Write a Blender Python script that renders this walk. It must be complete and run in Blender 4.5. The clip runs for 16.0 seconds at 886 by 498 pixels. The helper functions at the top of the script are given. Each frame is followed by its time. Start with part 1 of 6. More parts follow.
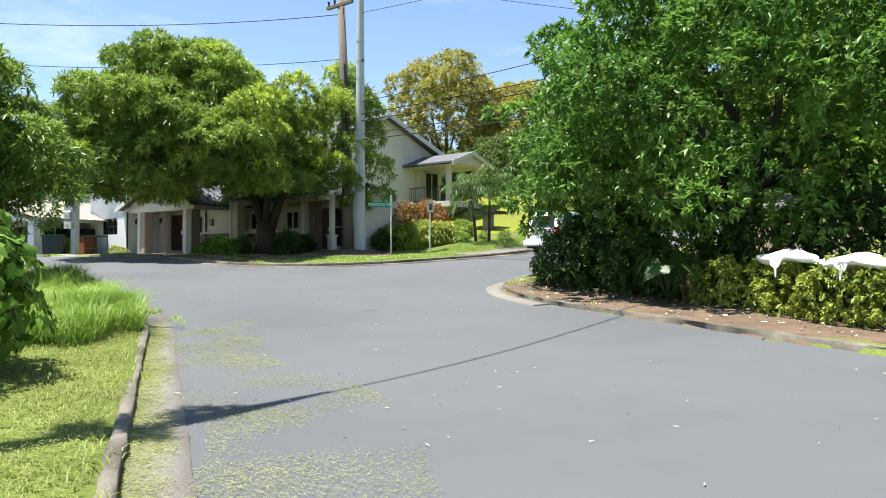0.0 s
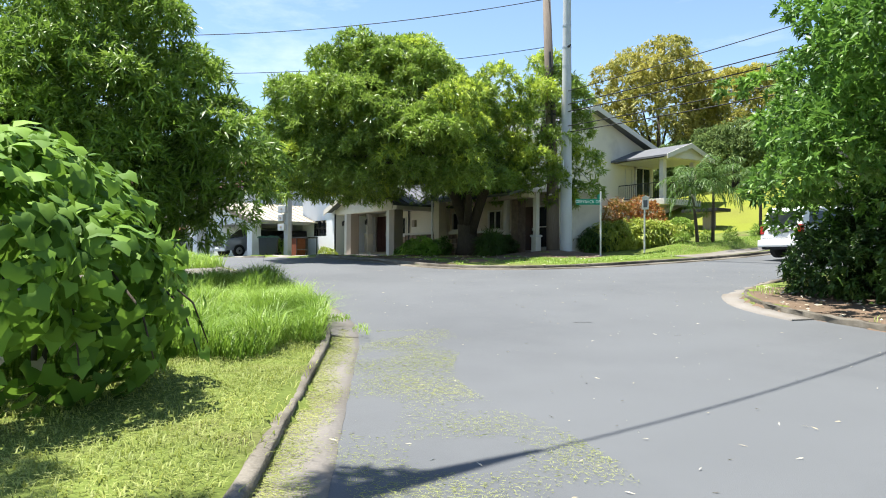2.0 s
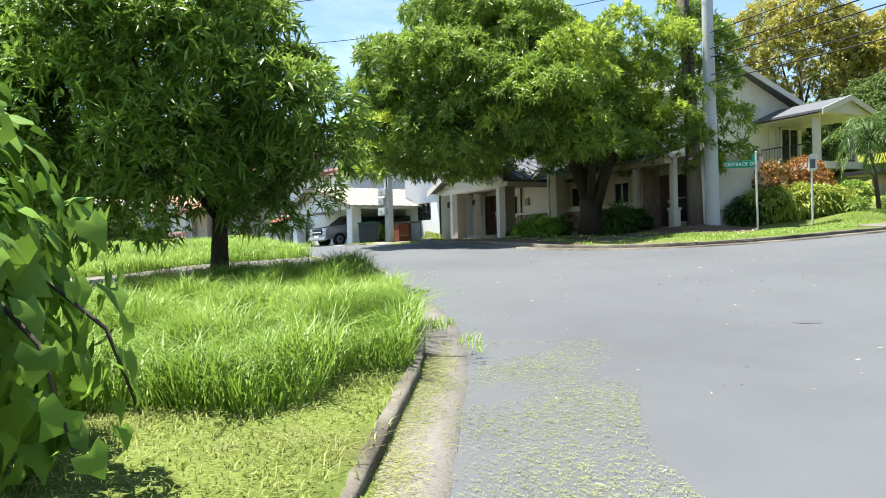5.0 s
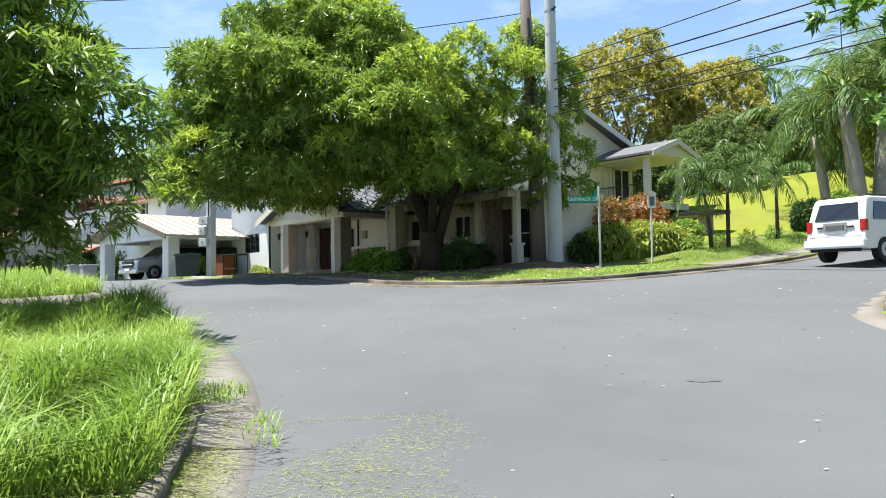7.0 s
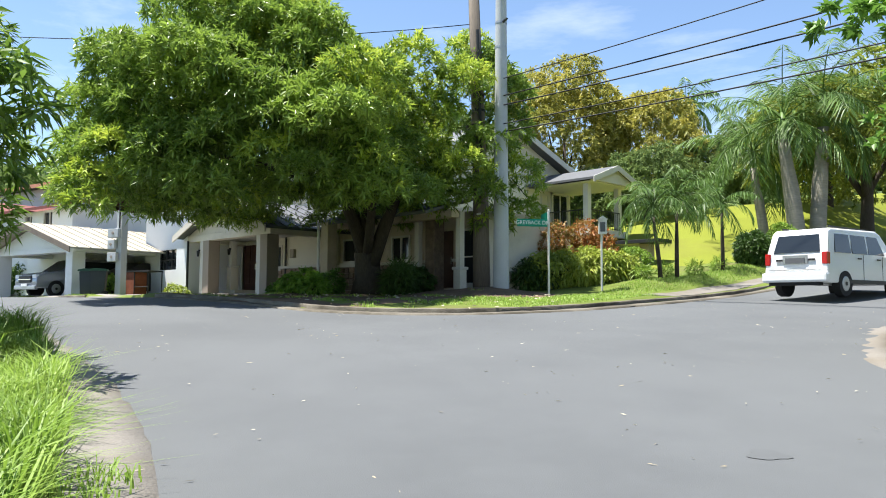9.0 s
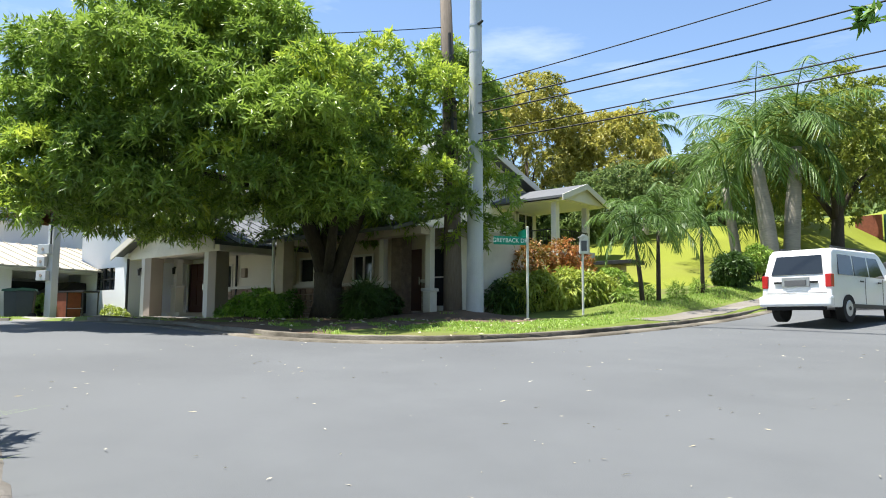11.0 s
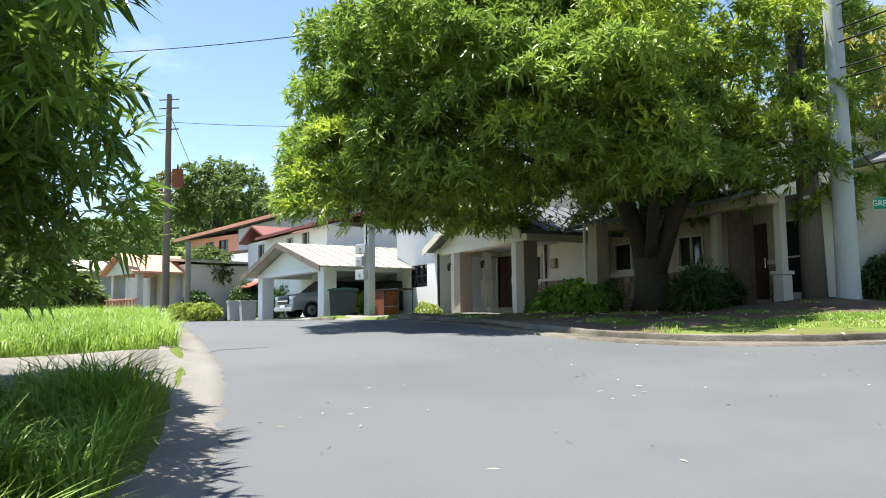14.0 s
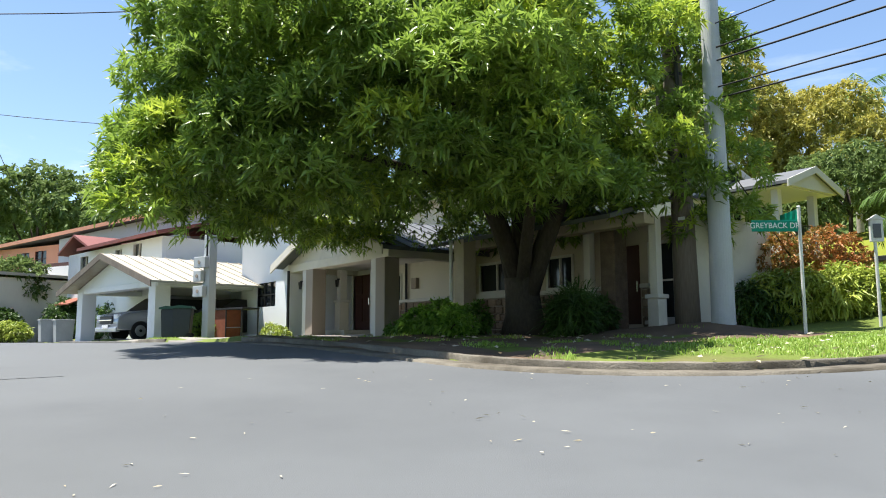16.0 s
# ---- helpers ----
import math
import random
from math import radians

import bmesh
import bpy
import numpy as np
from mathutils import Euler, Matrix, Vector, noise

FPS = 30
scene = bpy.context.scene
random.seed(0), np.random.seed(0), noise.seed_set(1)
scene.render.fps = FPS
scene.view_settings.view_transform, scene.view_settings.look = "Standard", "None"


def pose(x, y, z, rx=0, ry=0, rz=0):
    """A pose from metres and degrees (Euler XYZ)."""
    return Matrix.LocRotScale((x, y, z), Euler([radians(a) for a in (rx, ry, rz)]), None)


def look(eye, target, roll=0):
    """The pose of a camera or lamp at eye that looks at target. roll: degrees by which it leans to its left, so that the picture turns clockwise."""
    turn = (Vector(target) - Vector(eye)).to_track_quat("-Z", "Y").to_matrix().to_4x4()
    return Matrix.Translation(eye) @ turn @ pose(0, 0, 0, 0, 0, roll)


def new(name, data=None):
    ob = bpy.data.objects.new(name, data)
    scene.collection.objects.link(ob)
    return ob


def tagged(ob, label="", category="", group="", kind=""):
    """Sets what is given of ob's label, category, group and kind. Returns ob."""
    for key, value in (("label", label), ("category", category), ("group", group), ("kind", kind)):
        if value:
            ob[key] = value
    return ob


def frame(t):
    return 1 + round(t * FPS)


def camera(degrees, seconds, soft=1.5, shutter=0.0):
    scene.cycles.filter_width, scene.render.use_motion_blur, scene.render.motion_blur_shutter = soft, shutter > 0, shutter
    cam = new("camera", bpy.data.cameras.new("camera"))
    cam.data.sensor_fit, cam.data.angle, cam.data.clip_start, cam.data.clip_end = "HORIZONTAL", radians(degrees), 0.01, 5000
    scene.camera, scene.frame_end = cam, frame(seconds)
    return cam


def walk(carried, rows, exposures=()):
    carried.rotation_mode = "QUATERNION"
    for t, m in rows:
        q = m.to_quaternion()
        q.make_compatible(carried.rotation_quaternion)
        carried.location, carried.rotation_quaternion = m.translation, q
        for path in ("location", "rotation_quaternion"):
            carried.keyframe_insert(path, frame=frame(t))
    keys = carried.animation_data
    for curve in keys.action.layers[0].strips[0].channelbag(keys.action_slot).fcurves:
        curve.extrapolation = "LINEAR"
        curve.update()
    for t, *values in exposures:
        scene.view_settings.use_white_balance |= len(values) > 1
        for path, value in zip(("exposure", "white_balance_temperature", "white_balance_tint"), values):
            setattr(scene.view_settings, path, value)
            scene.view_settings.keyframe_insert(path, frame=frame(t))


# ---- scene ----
cam = camera(60.6, 16.0, soft=1.0)
EXPO, SKY_STRENGTH, SUN_STRENGTH = 1.25, 0.09, 5.0
PATH = [
    (0, (-0.096, -0.008, 1.357), (-1.383, 1.524, 1.385), 0.1),
    (0.5, (-0.563, 0.432, 1.375), (-1.926, 1.896, 1.424), 0.9),
    (1, (-1.003, 0.854, 1.337), (-2.449, 2.234, 1.399), 1.6),
    (1.5, (-1.495, 1.199, 1.339), (-3.04, 2.468, 1.393), 1.5),
    (2, (-1.902, 1.528, 1.342), (-3.545, 2.667, 1.374), 0.4),
    (2.5, (-2.293, 1.851, 1.392), (-4.005, 2.885, 1.396), -0.6),
    (3, (-2.795, 2.161, 1.414), (-4.547, 3.125, 1.397), -1.1),
    (3.5, (-3.385, 2.579, 1.378), (-5.163, 3.495, 1.339), -0.8),
    (5.8, (-6.415, 4.037, 1.23), (-8.198, 4.941, 1.249), -2.0),
    (6, (-6.591, 4.194, 1.231), (-8.35, 5.145, 1.262), -1.8),
    (6.5, (-7.043, 4.546, 1.264), (-8.719, 5.636, 1.322), -1.5),
    (7, (-7.416, 4.885, 1.249), (-8.976, 6.133, 1.331), -1.0),
    (7.5, (-7.852, 5.186, 1.263), (-9.302, 6.56, 1.362), -0.6),
    (8, (-8.28, 5.359, 1.285), (-9.706, 6.757, 1.392), -0.3),
    (8.5, (-8.684, 5.592, 1.326), (-10.113, 6.985, 1.449), 0.1),
    (8.7, (-8.874, 5.662, 1.328), (-10.303, 7.055, 1.459), 0.2),
    (11, (-10.933, 6.819, 1.421), (-12.265, 8.298, 1.62), 0.4),
    (11.5, (-11.373, 7.208, 1.407), (-12.652, 8.738, 1.559), 0.4),
    (12, (-11.621, 7.605, 1.393), (-13.092, 8.956, 1.501), 1.3),
    (12.5, (-12.023, 7.741, 1.384), (-13.706, 8.813, 1.516), 1.5),
    (13, (-12.444, 7.981, 1.437), (-14.211, 8.906, 1.581), 0.4),
    (13.5, (-12.899, 8.233, 1.476), (-14.697, 9.092, 1.64), -0.1),
    (14, (-13.397, 8.391, 1.513), (-15.201, 9.234, 1.691), -0.7),
    (14.5, (-13.874, 8.595, 1.491), (-15.658, 9.478, 1.687), -1.2),
    (15, (-14.355, 8.715, 1.501), (-16.08, 9.701, 1.724), -1.3),
    (15.5, (-14.871, 8.901, 1.522), (-16.524, 10.0, 1.758), -0.9),
    (16, (-15.299, 9.155, 1.49), (-16.897, 10.335, 1.728), -0.2),
]
walk(cam, [(t, look(eye, target, roll)) for t, eye, target, roll in PATH], exposures=[(t, EXPO + more) for t, more in ((0.0, 0.03), (1.5, 0.1), (3.0, 0.22), (6.0, 0.24), (7.0, 0.1), (8.5, 0.06), (11.5, 0.12), (13.5, 0.2), (15.0, 0.05), (16.0, 0.04))])

# ---- world and sun ----
SUN_TO = Vector((0.22, 0.20, -1.0)).normalized()
world = bpy.data.worlds.new("sky_world")
scene.world = world
world.use_nodes = True
wn, wl = world.node_tree.nodes, world.node_tree.links
wn.clear()
w_out = wn.new("ShaderNodeOutputWorld")
w_bg = wn.new("ShaderNodeBackground")
w_sky = wn.new("ShaderNodeTexSky")
w_sky.sky_type = "NISHITA"
w_sky.sun_disc = False
w_sky.sun_elevation = math.asin(-SUN_TO.z)
w_sky.sun_rotation = math.atan2(-SUN_TO.x, -SUN_TO.y)
w_sky.air_density, w_sky.dust_density, w_sky.ozone_density = 1.0, 0.3, 2.5
w_sky.altitude = 50
# thin clouds mixed over the blue by direction
w_tc = wn.new("ShaderNodeTexCoord")
w_map = wn.new("ShaderNodeMapping")
w_map.inputs["Scale"].default_value = (1.2, 2.2, 6.5)
w_noise = wn.new("ShaderNodeTexNoise")
w_noise.inputs["Scale"].default_value = 1.7
w_noise.inputs["Detail"].default_value = 7
w_noise.inputs["Roughness"].default_value = 0.62
w_ramp = wn.new("ShaderNodeValToRGB")
w_ramp.color_ramp.elements[0].position, w_ramp.color_ramp.elements[1].position = 0.5, 0.78
w_ramp.color_ramp.elements[0].color, w_ramp.color_ramp.elements[1].color = (0, 0, 0, 1), (0.45, 0.45, 0.45, 1)
w_mix = wn.new("ShaderNodeMix")
w_mix.data_type = "RGBA"
w_mix.inputs["B"].default_value = (6.6, 6.9, 7.4, 1)
wl.new(w_tc.outputs["Generated"], w_map.inputs["Vector"])
wl.new(w_map.outputs["Vector"], w_noise.inputs["Vector"])
wl.new(w_noise.outputs["Fac"], w_ramp.inputs["Fac"])
wl.new(w_ramp.outputs["Color"], w_mix.inputs["Factor"])
wl.new(w_sky.outputs["Color"], w_mix.inputs["A"])
wl.new(w_mix.outputs["Result"], w_bg.inputs["Color"])
wl.new(w_bg.outputs["Background"], w_out.inputs["Surface"])
w_bg.inputs["Strength"].default_value = SKY_STRENGTH

sun = new("sun", bpy.data.lights.new("sun", "SUN"))
sun.data.energy = SUN_STRENGTH
sun.data.angle = radians(0.53)
sun.data.color = (1.0, 0.96, 0.89)
sun.matrix_world = look((0, 0, 60), Vector((0, 0, 60)) + SUN_TO)


# ---- materials ----
def material(name, color, rough=0.8, metal=0.0, var=0.25, scale=3.0, fine=60.0, bump=0.15, spec=0.4, dirt=None, dirt_at=0.62, island=0.0, obj_random=0.0, stretch=None):
    """A surface with two scales of variation, fine bump and optional stains of another colour."""
    m = bpy.data.materials.new(name)
    m.use_nodes = True
    n, l = m.node_tree.nodes, m.node_tree.links
    b = n["Principled BSDF"]
    b.inputs["Roughness"].default_value = rough
    b.inputs["Metallic"].default_value = metal
    b.inputs["Specular IOR Level"].default_value = spec
    tc = n.new("ShaderNodeTexCoord")
    src = tc.outputs["Object"]
    if stretch:
        mp = n.new("ShaderNodeMapping")
        mp.inputs["Scale"].default_value = stretch
        l.new(src, mp.inputs["Vector"])
        src = mp.outputs["Vector"]
    big, small = n.new("ShaderNodeTexNoise"), n.new("ShaderNodeTexNoise")
    big.inputs["Scale"].default_value, small.inputs["Scale"].default_value = scale, fine
    big.inputs["Detail"].default_value, small.inputs["Detail"].default_value = 5, 3
    l.new(src, big.inputs["Vector"])
    l.new(src, small.inputs["Vector"])
    add = n.new("ShaderNodeMath")
    add.operation = "ADD"
    l.new(big.outputs["Fac"], add.inputs[0])
    l.new(small.outputs["Fac"], add.inputs[1])
    last = add.outputs[0]
    if island or obj_random:
        g = n.new("ShaderNodeNewGeometry") if island else n.new("ShaderNodeObjectInfo")
        out = g.outputs["Random Per Island"] if island else g.outputs["Random"]
        ma = n.new("ShaderNodeMath")
        ma.operation = "MULTIPLY_ADD"
        ma.inputs[1].default_value = 2.0 * (island or obj_random)
        l.new(out, ma.inputs[0])
        ma2 = n.new("ShaderNodeMath")
        ma2.operation = "SUBTRACT"
        ma2.inputs[1].default_value = island or obj_random
        l.new(last, ma.inputs[2])
        l.new(ma.outputs[0], ma2.inputs[0])
        last = ma2.outputs[0]
    mr = n.new("ShaderNodeMapRange")
    mr.inputs["From Min"].default_value, mr.inputs["From Max"].default_value = 0.6, 1.4
    mr.inputs["To Min"].default_value, mr.inputs["To Max"].default_value = 1 - var, 1 + var
    mr.clamp = False
    l.new(last, mr.inputs["Value"])
    mul = n.new("ShaderNodeVectorMath")
    mul.operation = "SCALE"
    mul.inputs[0].default_value = color
    l.new(mr.outputs["Result"], mul.inputs["Scale"])
    col = mul.outputs["Vector"]
    if dirt:
        dn = n.new("ShaderNodeTexNoise")
        dn.inputs["Scale"].default_value, dn.inputs["Detail"].default_value = scale * 0.55, 6
        dn.inputs["Roughness"].default_value = 0.65
        l.new(src, dn.inputs["Vector"])
        dr = n.new("ShaderNodeMapRange")
        dr.inputs["From Min"].default_value, dr.inputs["From Max"].default_value = dirt_at - 0.1, dirt_at + 0.12
        l.new(dn.outputs["Fac"], dr.inputs["Value"])
        mx = n.new("ShaderNodeMix")
        mx.data_type = "RGBA"
        mx.inputs["B"].default_value = (*dirt, 1)
        l.new(dr.outputs["Result"], mx.inputs["Factor"])
        l.new(col, mx.inputs["A"])
        col = mx.outputs["Result"]
    l.new(col, b.inputs["Base Color"])
    if bump:
        bp = n.new("ShaderNodeBump")
        bp.inputs["Strength"].default_value, bp.inputs["Distance"].default_value = bump, 0.02
        l.new(small.outputs["Fac"], bp.inputs["Height"])
        l.new(bp.outputs["Normal"], b.inputs["Normal"])
    return m


def leaf_material(name, dark, light, glow=0.35, rough=0.45, spec=0.4):
    """Leaves: colour spread from leaf to leaf, a glossy side and light passing through."""
    m = bpy.data.materials.new(name)
    m.use_nodes = True
    n, l = m.node_tree.nodes, m.node_tree.links
    b, out = n["Principled BSDF"], n["Material Output"]
    b.inputs["Roughness"].default_value = rough
    b.inputs["Specular IOR Level"].default_value = spec
    geo = n.new("ShaderNodeNewGeometry")
    tc = n.new("ShaderNodeTexCoord")
    big = n.new("ShaderNodeTexNoise")
    big.inputs["Scale"].default_value = 0.55
    big.inputs["Detail"].default_value = 3
    l.new(tc.outputs["Object"], big.inputs["Vector"])
    a = n.new("ShaderNodeMath")
    a.operation = "MULTIPLY_ADD"
    a.inputs[1].default_value, a.inputs[2].default_value = 1.9, -0.72
    l.new(big.outputs["Fac"], a.inputs[0])
    c = n.new("ShaderNodeMath")
    c.operation = "MULTIPLY_ADD"
    c.inputs[1].default_value = 0.55
    l.new(geo.outputs["Random Per Island"], c.inputs[0])
    l.new(a.outputs[0], c.inputs[2])
    mx = n.new("ShaderNodeMix")
    mx.data_type = "RGBA"
    mx.clamp_factor = True
    mx.inputs["A"].default_value, mx.inputs["B"].default_value = (*dark, 1), (*light, 1)
    l.new(c.outputs[0], mx.inputs["Factor"])
    l.new(mx.outputs["Result"], b.inputs["Base Color"])
    tr = n.new("ShaderNodeBsdfTranslucent")
    l.new(mx.outputs["Result"], tr.inputs["Color"])
    ms = n.new("ShaderNodeMixShader")
    ms.inputs["Fac"].default_value = glow
    l.new(b.outputs["BSDF"], ms.inputs[1])
    l.new(tr.outputs["BSDF"], ms.inputs[2])
    l.new(ms.outputs["Shader"], out.inputs["Surface"])
    return m


def glass_material(name, tint=(0.02, 0.025, 0.03)):
    m = bpy.data.materials.new(name)
    m.use_nodes = True
    b = m.node_tree.nodes["Principled BSDF"]
    b.inputs["Base Color"].default_value = (*tint, 1)
    b.inputs["Roughness"].default_value = 0.06
    b.inputs["Specular IOR Level"].default_value = 0.6
    return m


def asphalt_material():
    m = material("asphalt", (0.103, 0.1095, 0.114), rough=0.82, var=0.10, scale=0.35, fine=140, bump=0.25, spec=0.3, dirt=(0.084, 0.0895, 0.094), dirt_at=0.56)
    return m


ASPHALT = asphalt_material()
CONCRETE = material("concrete", (0.23, 0.215, 0.19), var=0.22, scale=1.2, fine=45, bump=0.3, dirt=(0.13, 0.115, 0.09), dirt_at=0.58)
KERB = material("kerb_concrete", (0.17, 0.152, 0.12), var=0.34, scale=1.6, fine=40, bump=0.5, dirt=(0.06, 0.05, 0.034), dirt_at=0.5)
SLAB = material("slab_concrete", (0.185, 0.17, 0.15), var=0.2, scale=0.9, fine=40, bump=0.3, dirt=(0.15, 0.13, 0.10), dirt_at=0.57)
GROUND = material("grassy_soil", (0.115, 0.150, 0.032), var=0.38, scale=0.8, fine=26, bump=0.6, spec=0.1, dirt=(0.14, 0.115, 0.06), dirt_at=0.63)
LAWN = material("bank_lawn", (0.175, 0.200, 0.026), var=0.16, scale=0.35, fine=22, bump=0.5, spec=0.1, dirt=(0.15,0.155,0.032), dirt_at=0.62)
SOIL = material("bare_soil", (0.15, 0.105, 0.072), var=0.3, scale=1.5, fine=30, bump=0.6, spec=0.1, dirt=(0.09, 0.07, 0.05), dirt_at=0.55)
WHITE = material("white_paint", (0.74, 0.75, 0.76), rough=0.7, var=0.06, scale=0.8, fine=30, bump=0.06, dirt=(0.55, 0.55, 0.54), dirt_at=0.66)
CREAM = material("cream_paint", (0.62, 0.575, 0.49), rough=0.75, var=0.07, scale=0.8, fine=30, bump=0.06, dirt=(0.45, 0.41, 0.35), dirt_at=0.65)
# column's beige; also cream wall and beam with deep shade put into colour
BEIGE = material("beige_and_shaded_cream", (0.50, 0.42, 0.33), rough=0.75, var=0.08, scale=0.9, fine=30, bump=0.08, dirt=(0.36, 0.30, 0.235), dirt_at=0.62)
TAUPE = material("taupe_plaster", (0.30, 0.25, 0.205), rough=0.8, var=0.1, scale=1.2, fine=30, bump=0.15)
TRIM = material("trim_paint", (0.56, 0.535, 0.49), rough=0.6, var=0.05, scale=2, fine=30, bump=0.05)
ORANGE = material("salmon_paint", (0.62, 0.30, 0.20), rough=0.75, var=0.08, scale=0.8, fine=30, bump=0.06)
BLUEGREY = material("blue_grey_paint", (0.42, 0.47, 0.53), rough=0.75, var=0.08, scale=0.5, fine=25, bump=0.06)
ROOF_GREY = material("grey_roof", (0.105, 0.11, 0.118), rough=0.7, var=0.15, scale=1.5, fine=30, bump=0.15)
ROOF_RED = material("red_roof", (0.175, 0.05, 0.04), rough=0.6, var=0.15, scale=1.5, fine=30, bump=0.1)
ROOF_CREAM = material("weathered_cream_roof", (0.36, 0.33, 0.265), rough=0.65, var=0.15, scale=0.8, fine=18, bump=0.1, dirt=(0.22, 0.165, 0.10), dirt_at=0.62)
STONE = material("stone_cladding", (0.23, 0.165, 0.12), rough=0.85, var=0.35, scale=5, fine=45, bump=0.5, obj_random=0.5)
DOOR = material("dark_red_door", (0.075, 0.028, 0.02), rough=0.5, var=0.2, scale=3, fine=30, bump=0.1)
# near-black fill; darkness of unlit rooms is put into its colour
DARK = material("unlit_room_fill", (0.03, 0.028, 0.026), rough=0.9, var=0.2, scale=2, fine=20, bump=0)
GLASS = glass_material("dark_glass")
POLE = material("pole_concrete", (0.44, 0.455, 0.47), rough=0.75, var=0.1, scale=1.2, fine=40, bump=0.15, dirt=(0.33, 0.34, 0.35), dirt_at=0.62)
WOOD = material("weathered_wood", (0.165, 0.135, 0.11), rough=0.9, var=0.35, scale=2.5, fine=50, bump=0.5, stretch=(1, 1, 0.08))
BARK = material("bark", (0.060, 0.048, 0.036), rough=0.95, var=0.4, scale=3, fine=22, bump=0.8, stretch=(1, 1, 0.35))
PALM_BARK = material("palm_bark", (0.27, 0.245, 0.20), rough=0.9, var=0.25, scale=2, fine=12, bump=0.5, stretch=(0.4, 0.4, 1.6))
METAL = material("galvanised_metal", (0.42, 0.43, 0.44), rough=0.45, metal=0.7, var=0.12, scale=5, fine=50, bump=0.05)
BLACK = material("black_metal", (0.02, 0.02, 0.021), rough=0.5, var=0.2, scale=5, fine=40, bump=0.05)
RUBBER = material("rubber", (0.018, 0.018, 0.019), rough=0.85, var=0.2, scale=10, fine=60, bump=0.1)
RUST = material("rusty_red_metal", (0.22, 0.065, 0.035), rough=0.75, var=0.3, scale=6, fine=40, bump=0.2)
SIGN_GREEN = material("green_sign_sheet", (0.0, 0.235, 0.155), rough=0.4, var=0.05, scale=3, fine=30, bump=0)
SIGN_WHITE = material("white_sign_sheet", (0.8, 0.8, 0.8), rough=0.45, var=0.05, scale=3, fine=30, bump=0)
BIN_DARK = material("dark_bin_plastic", (0.028, 0.036, 0.040), rough=0.5, var=0.15, scale=4, fine=40, bump=0.05)
BIN_LID = material("green_bin_lid", (0.02, 0.075, 0.05), rough=0.5, var=0.15, scale=4, fine=40, bump=0.05)
BIN_GREY = material("grey_bin", (0.36, 0.37, 0.36), rough=0.6, var=0.15, scale=4, fine=40, bump=0.05)
CAR_WHITE = material("white_car_paint", (0.78, 0.79, 0.80), rough=0.22, var=0.03, scale=1, fine=20, bump=0, spec=0.6)
CAR_SILVER = material("silver_car_paint", (0.36, 0.39, 0.43), rough=0.25, metal=0.5, var=0.03, scale=1, fine=20, bump=0, spec=0.6)
TAIL_RED = material("red_lens", (0.45, 0.012, 0.012), rough=0.2, var=0.1, scale=6, fine=30, bump=0)
CHROME = material("chrome", (0.65, 0.65, 0.66), rough=0.15, metal=1.0, var=0.03, scale=6, fine=30, bump=0)
SACK = material("white_plastic", (0.78, 0.78, 0.77), rough=0.5, var=0.08, scale=3, fine=25, bump=0.25)
CABLE = material("cable_rubber", (0.015, 0.015, 0.016), rough=0.7, var=0.1, scale=3, fine=30, bump=0)
PALE_WOOD = material("white_post_paint", (0.66, 0.66, 0.63), rough=0.6, var=0.1, scale=3, fine=30, bump=0.05, dirt=(0.42, 0.38, 0.33), dirt_at=0.6)

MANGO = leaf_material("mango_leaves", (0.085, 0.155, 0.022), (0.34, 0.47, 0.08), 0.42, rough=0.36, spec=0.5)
# lighter leaf copy for crown tops: young growth with sunlit brightness mixed in
MANGO_NEW_LIT = leaf_material("young_lit_mango_leaves", (0.29, 0.41, 0.032), (0.54, 0.61, 0.10), 0.42, rough=0.42)
# shaded copy of MANGO, the left tree's shadow side put into its colour
MANGO_SHADED = leaf_material("shaded_mango_leaves", (0.062, 0.12, 0.018), (0.25, 0.39, 0.06), 0.38, rough=0.4, spec=0.4)
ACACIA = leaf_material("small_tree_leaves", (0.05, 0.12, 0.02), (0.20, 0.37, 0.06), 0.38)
# brighter ACACIA copy; carries the sun on crown tops, also used on low plants
ACACIA_BRIGHT = leaf_material("bright_tree_leaves", (0.11, 0.24, 0.03), (0.27, 0.45, 0.065), 0.4)
VINE = leaf_material("vine_leaves", (0.04, 0.10, 0.014), (0.21, 0.36, 0.045), 0.28, rough=0.6, spec=0.2)
GRASS = leaf_material("tall_grass_blades", (0.14, 0.25, 0.025), (0.36, 0.50, 0.10), 0.38, rough=0.5)
MOWN = leaf_material("mown_grass_blades", (0.18, 0.235, 0.045), (0.4, 0.43, 0.11), 0.35, rough=0.6)
CLIP = leaf_material("dry_clippings", (0.2, 0.24, 0.05), (0.4, 0.42, 0.14), 0.25, rough=0.7)
LITTER = leaf_material("leaf_litter", (0.30, 0.25, 0.15), (0.62, 0.58, 0.48), 0.1, rough=0.8)
PALM = leaf_material("palm_leaves", (0.045, 0.095, 0.02), (0.16, 0.27, 0.055), 0.32, spec=0.3)
RED_LEAF = leaf_material("red_tip_leaves", (0.14, 0.17, 0.03), (0.56, 0.17, 0.06), 0.3)
HEDGE = leaf_material("long_hedge_leaves", (0.15, 0.23, 0.03), (0.5, 0.55, 0.09), 0.3)
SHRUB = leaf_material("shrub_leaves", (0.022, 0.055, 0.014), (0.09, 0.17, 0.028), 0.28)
YELLOW_LEAF = leaf_material("yellowing_leaves", (0.20, 0.225, 0.05), (0.52, 0.46, 0.10), 0.4)
FAR_LEAF = leaf_material("far_leaves", (0.08, 0.125, 0.04), (0.2, 0.275, 0.08), 0.35, rough=0.6, spec=0.15)
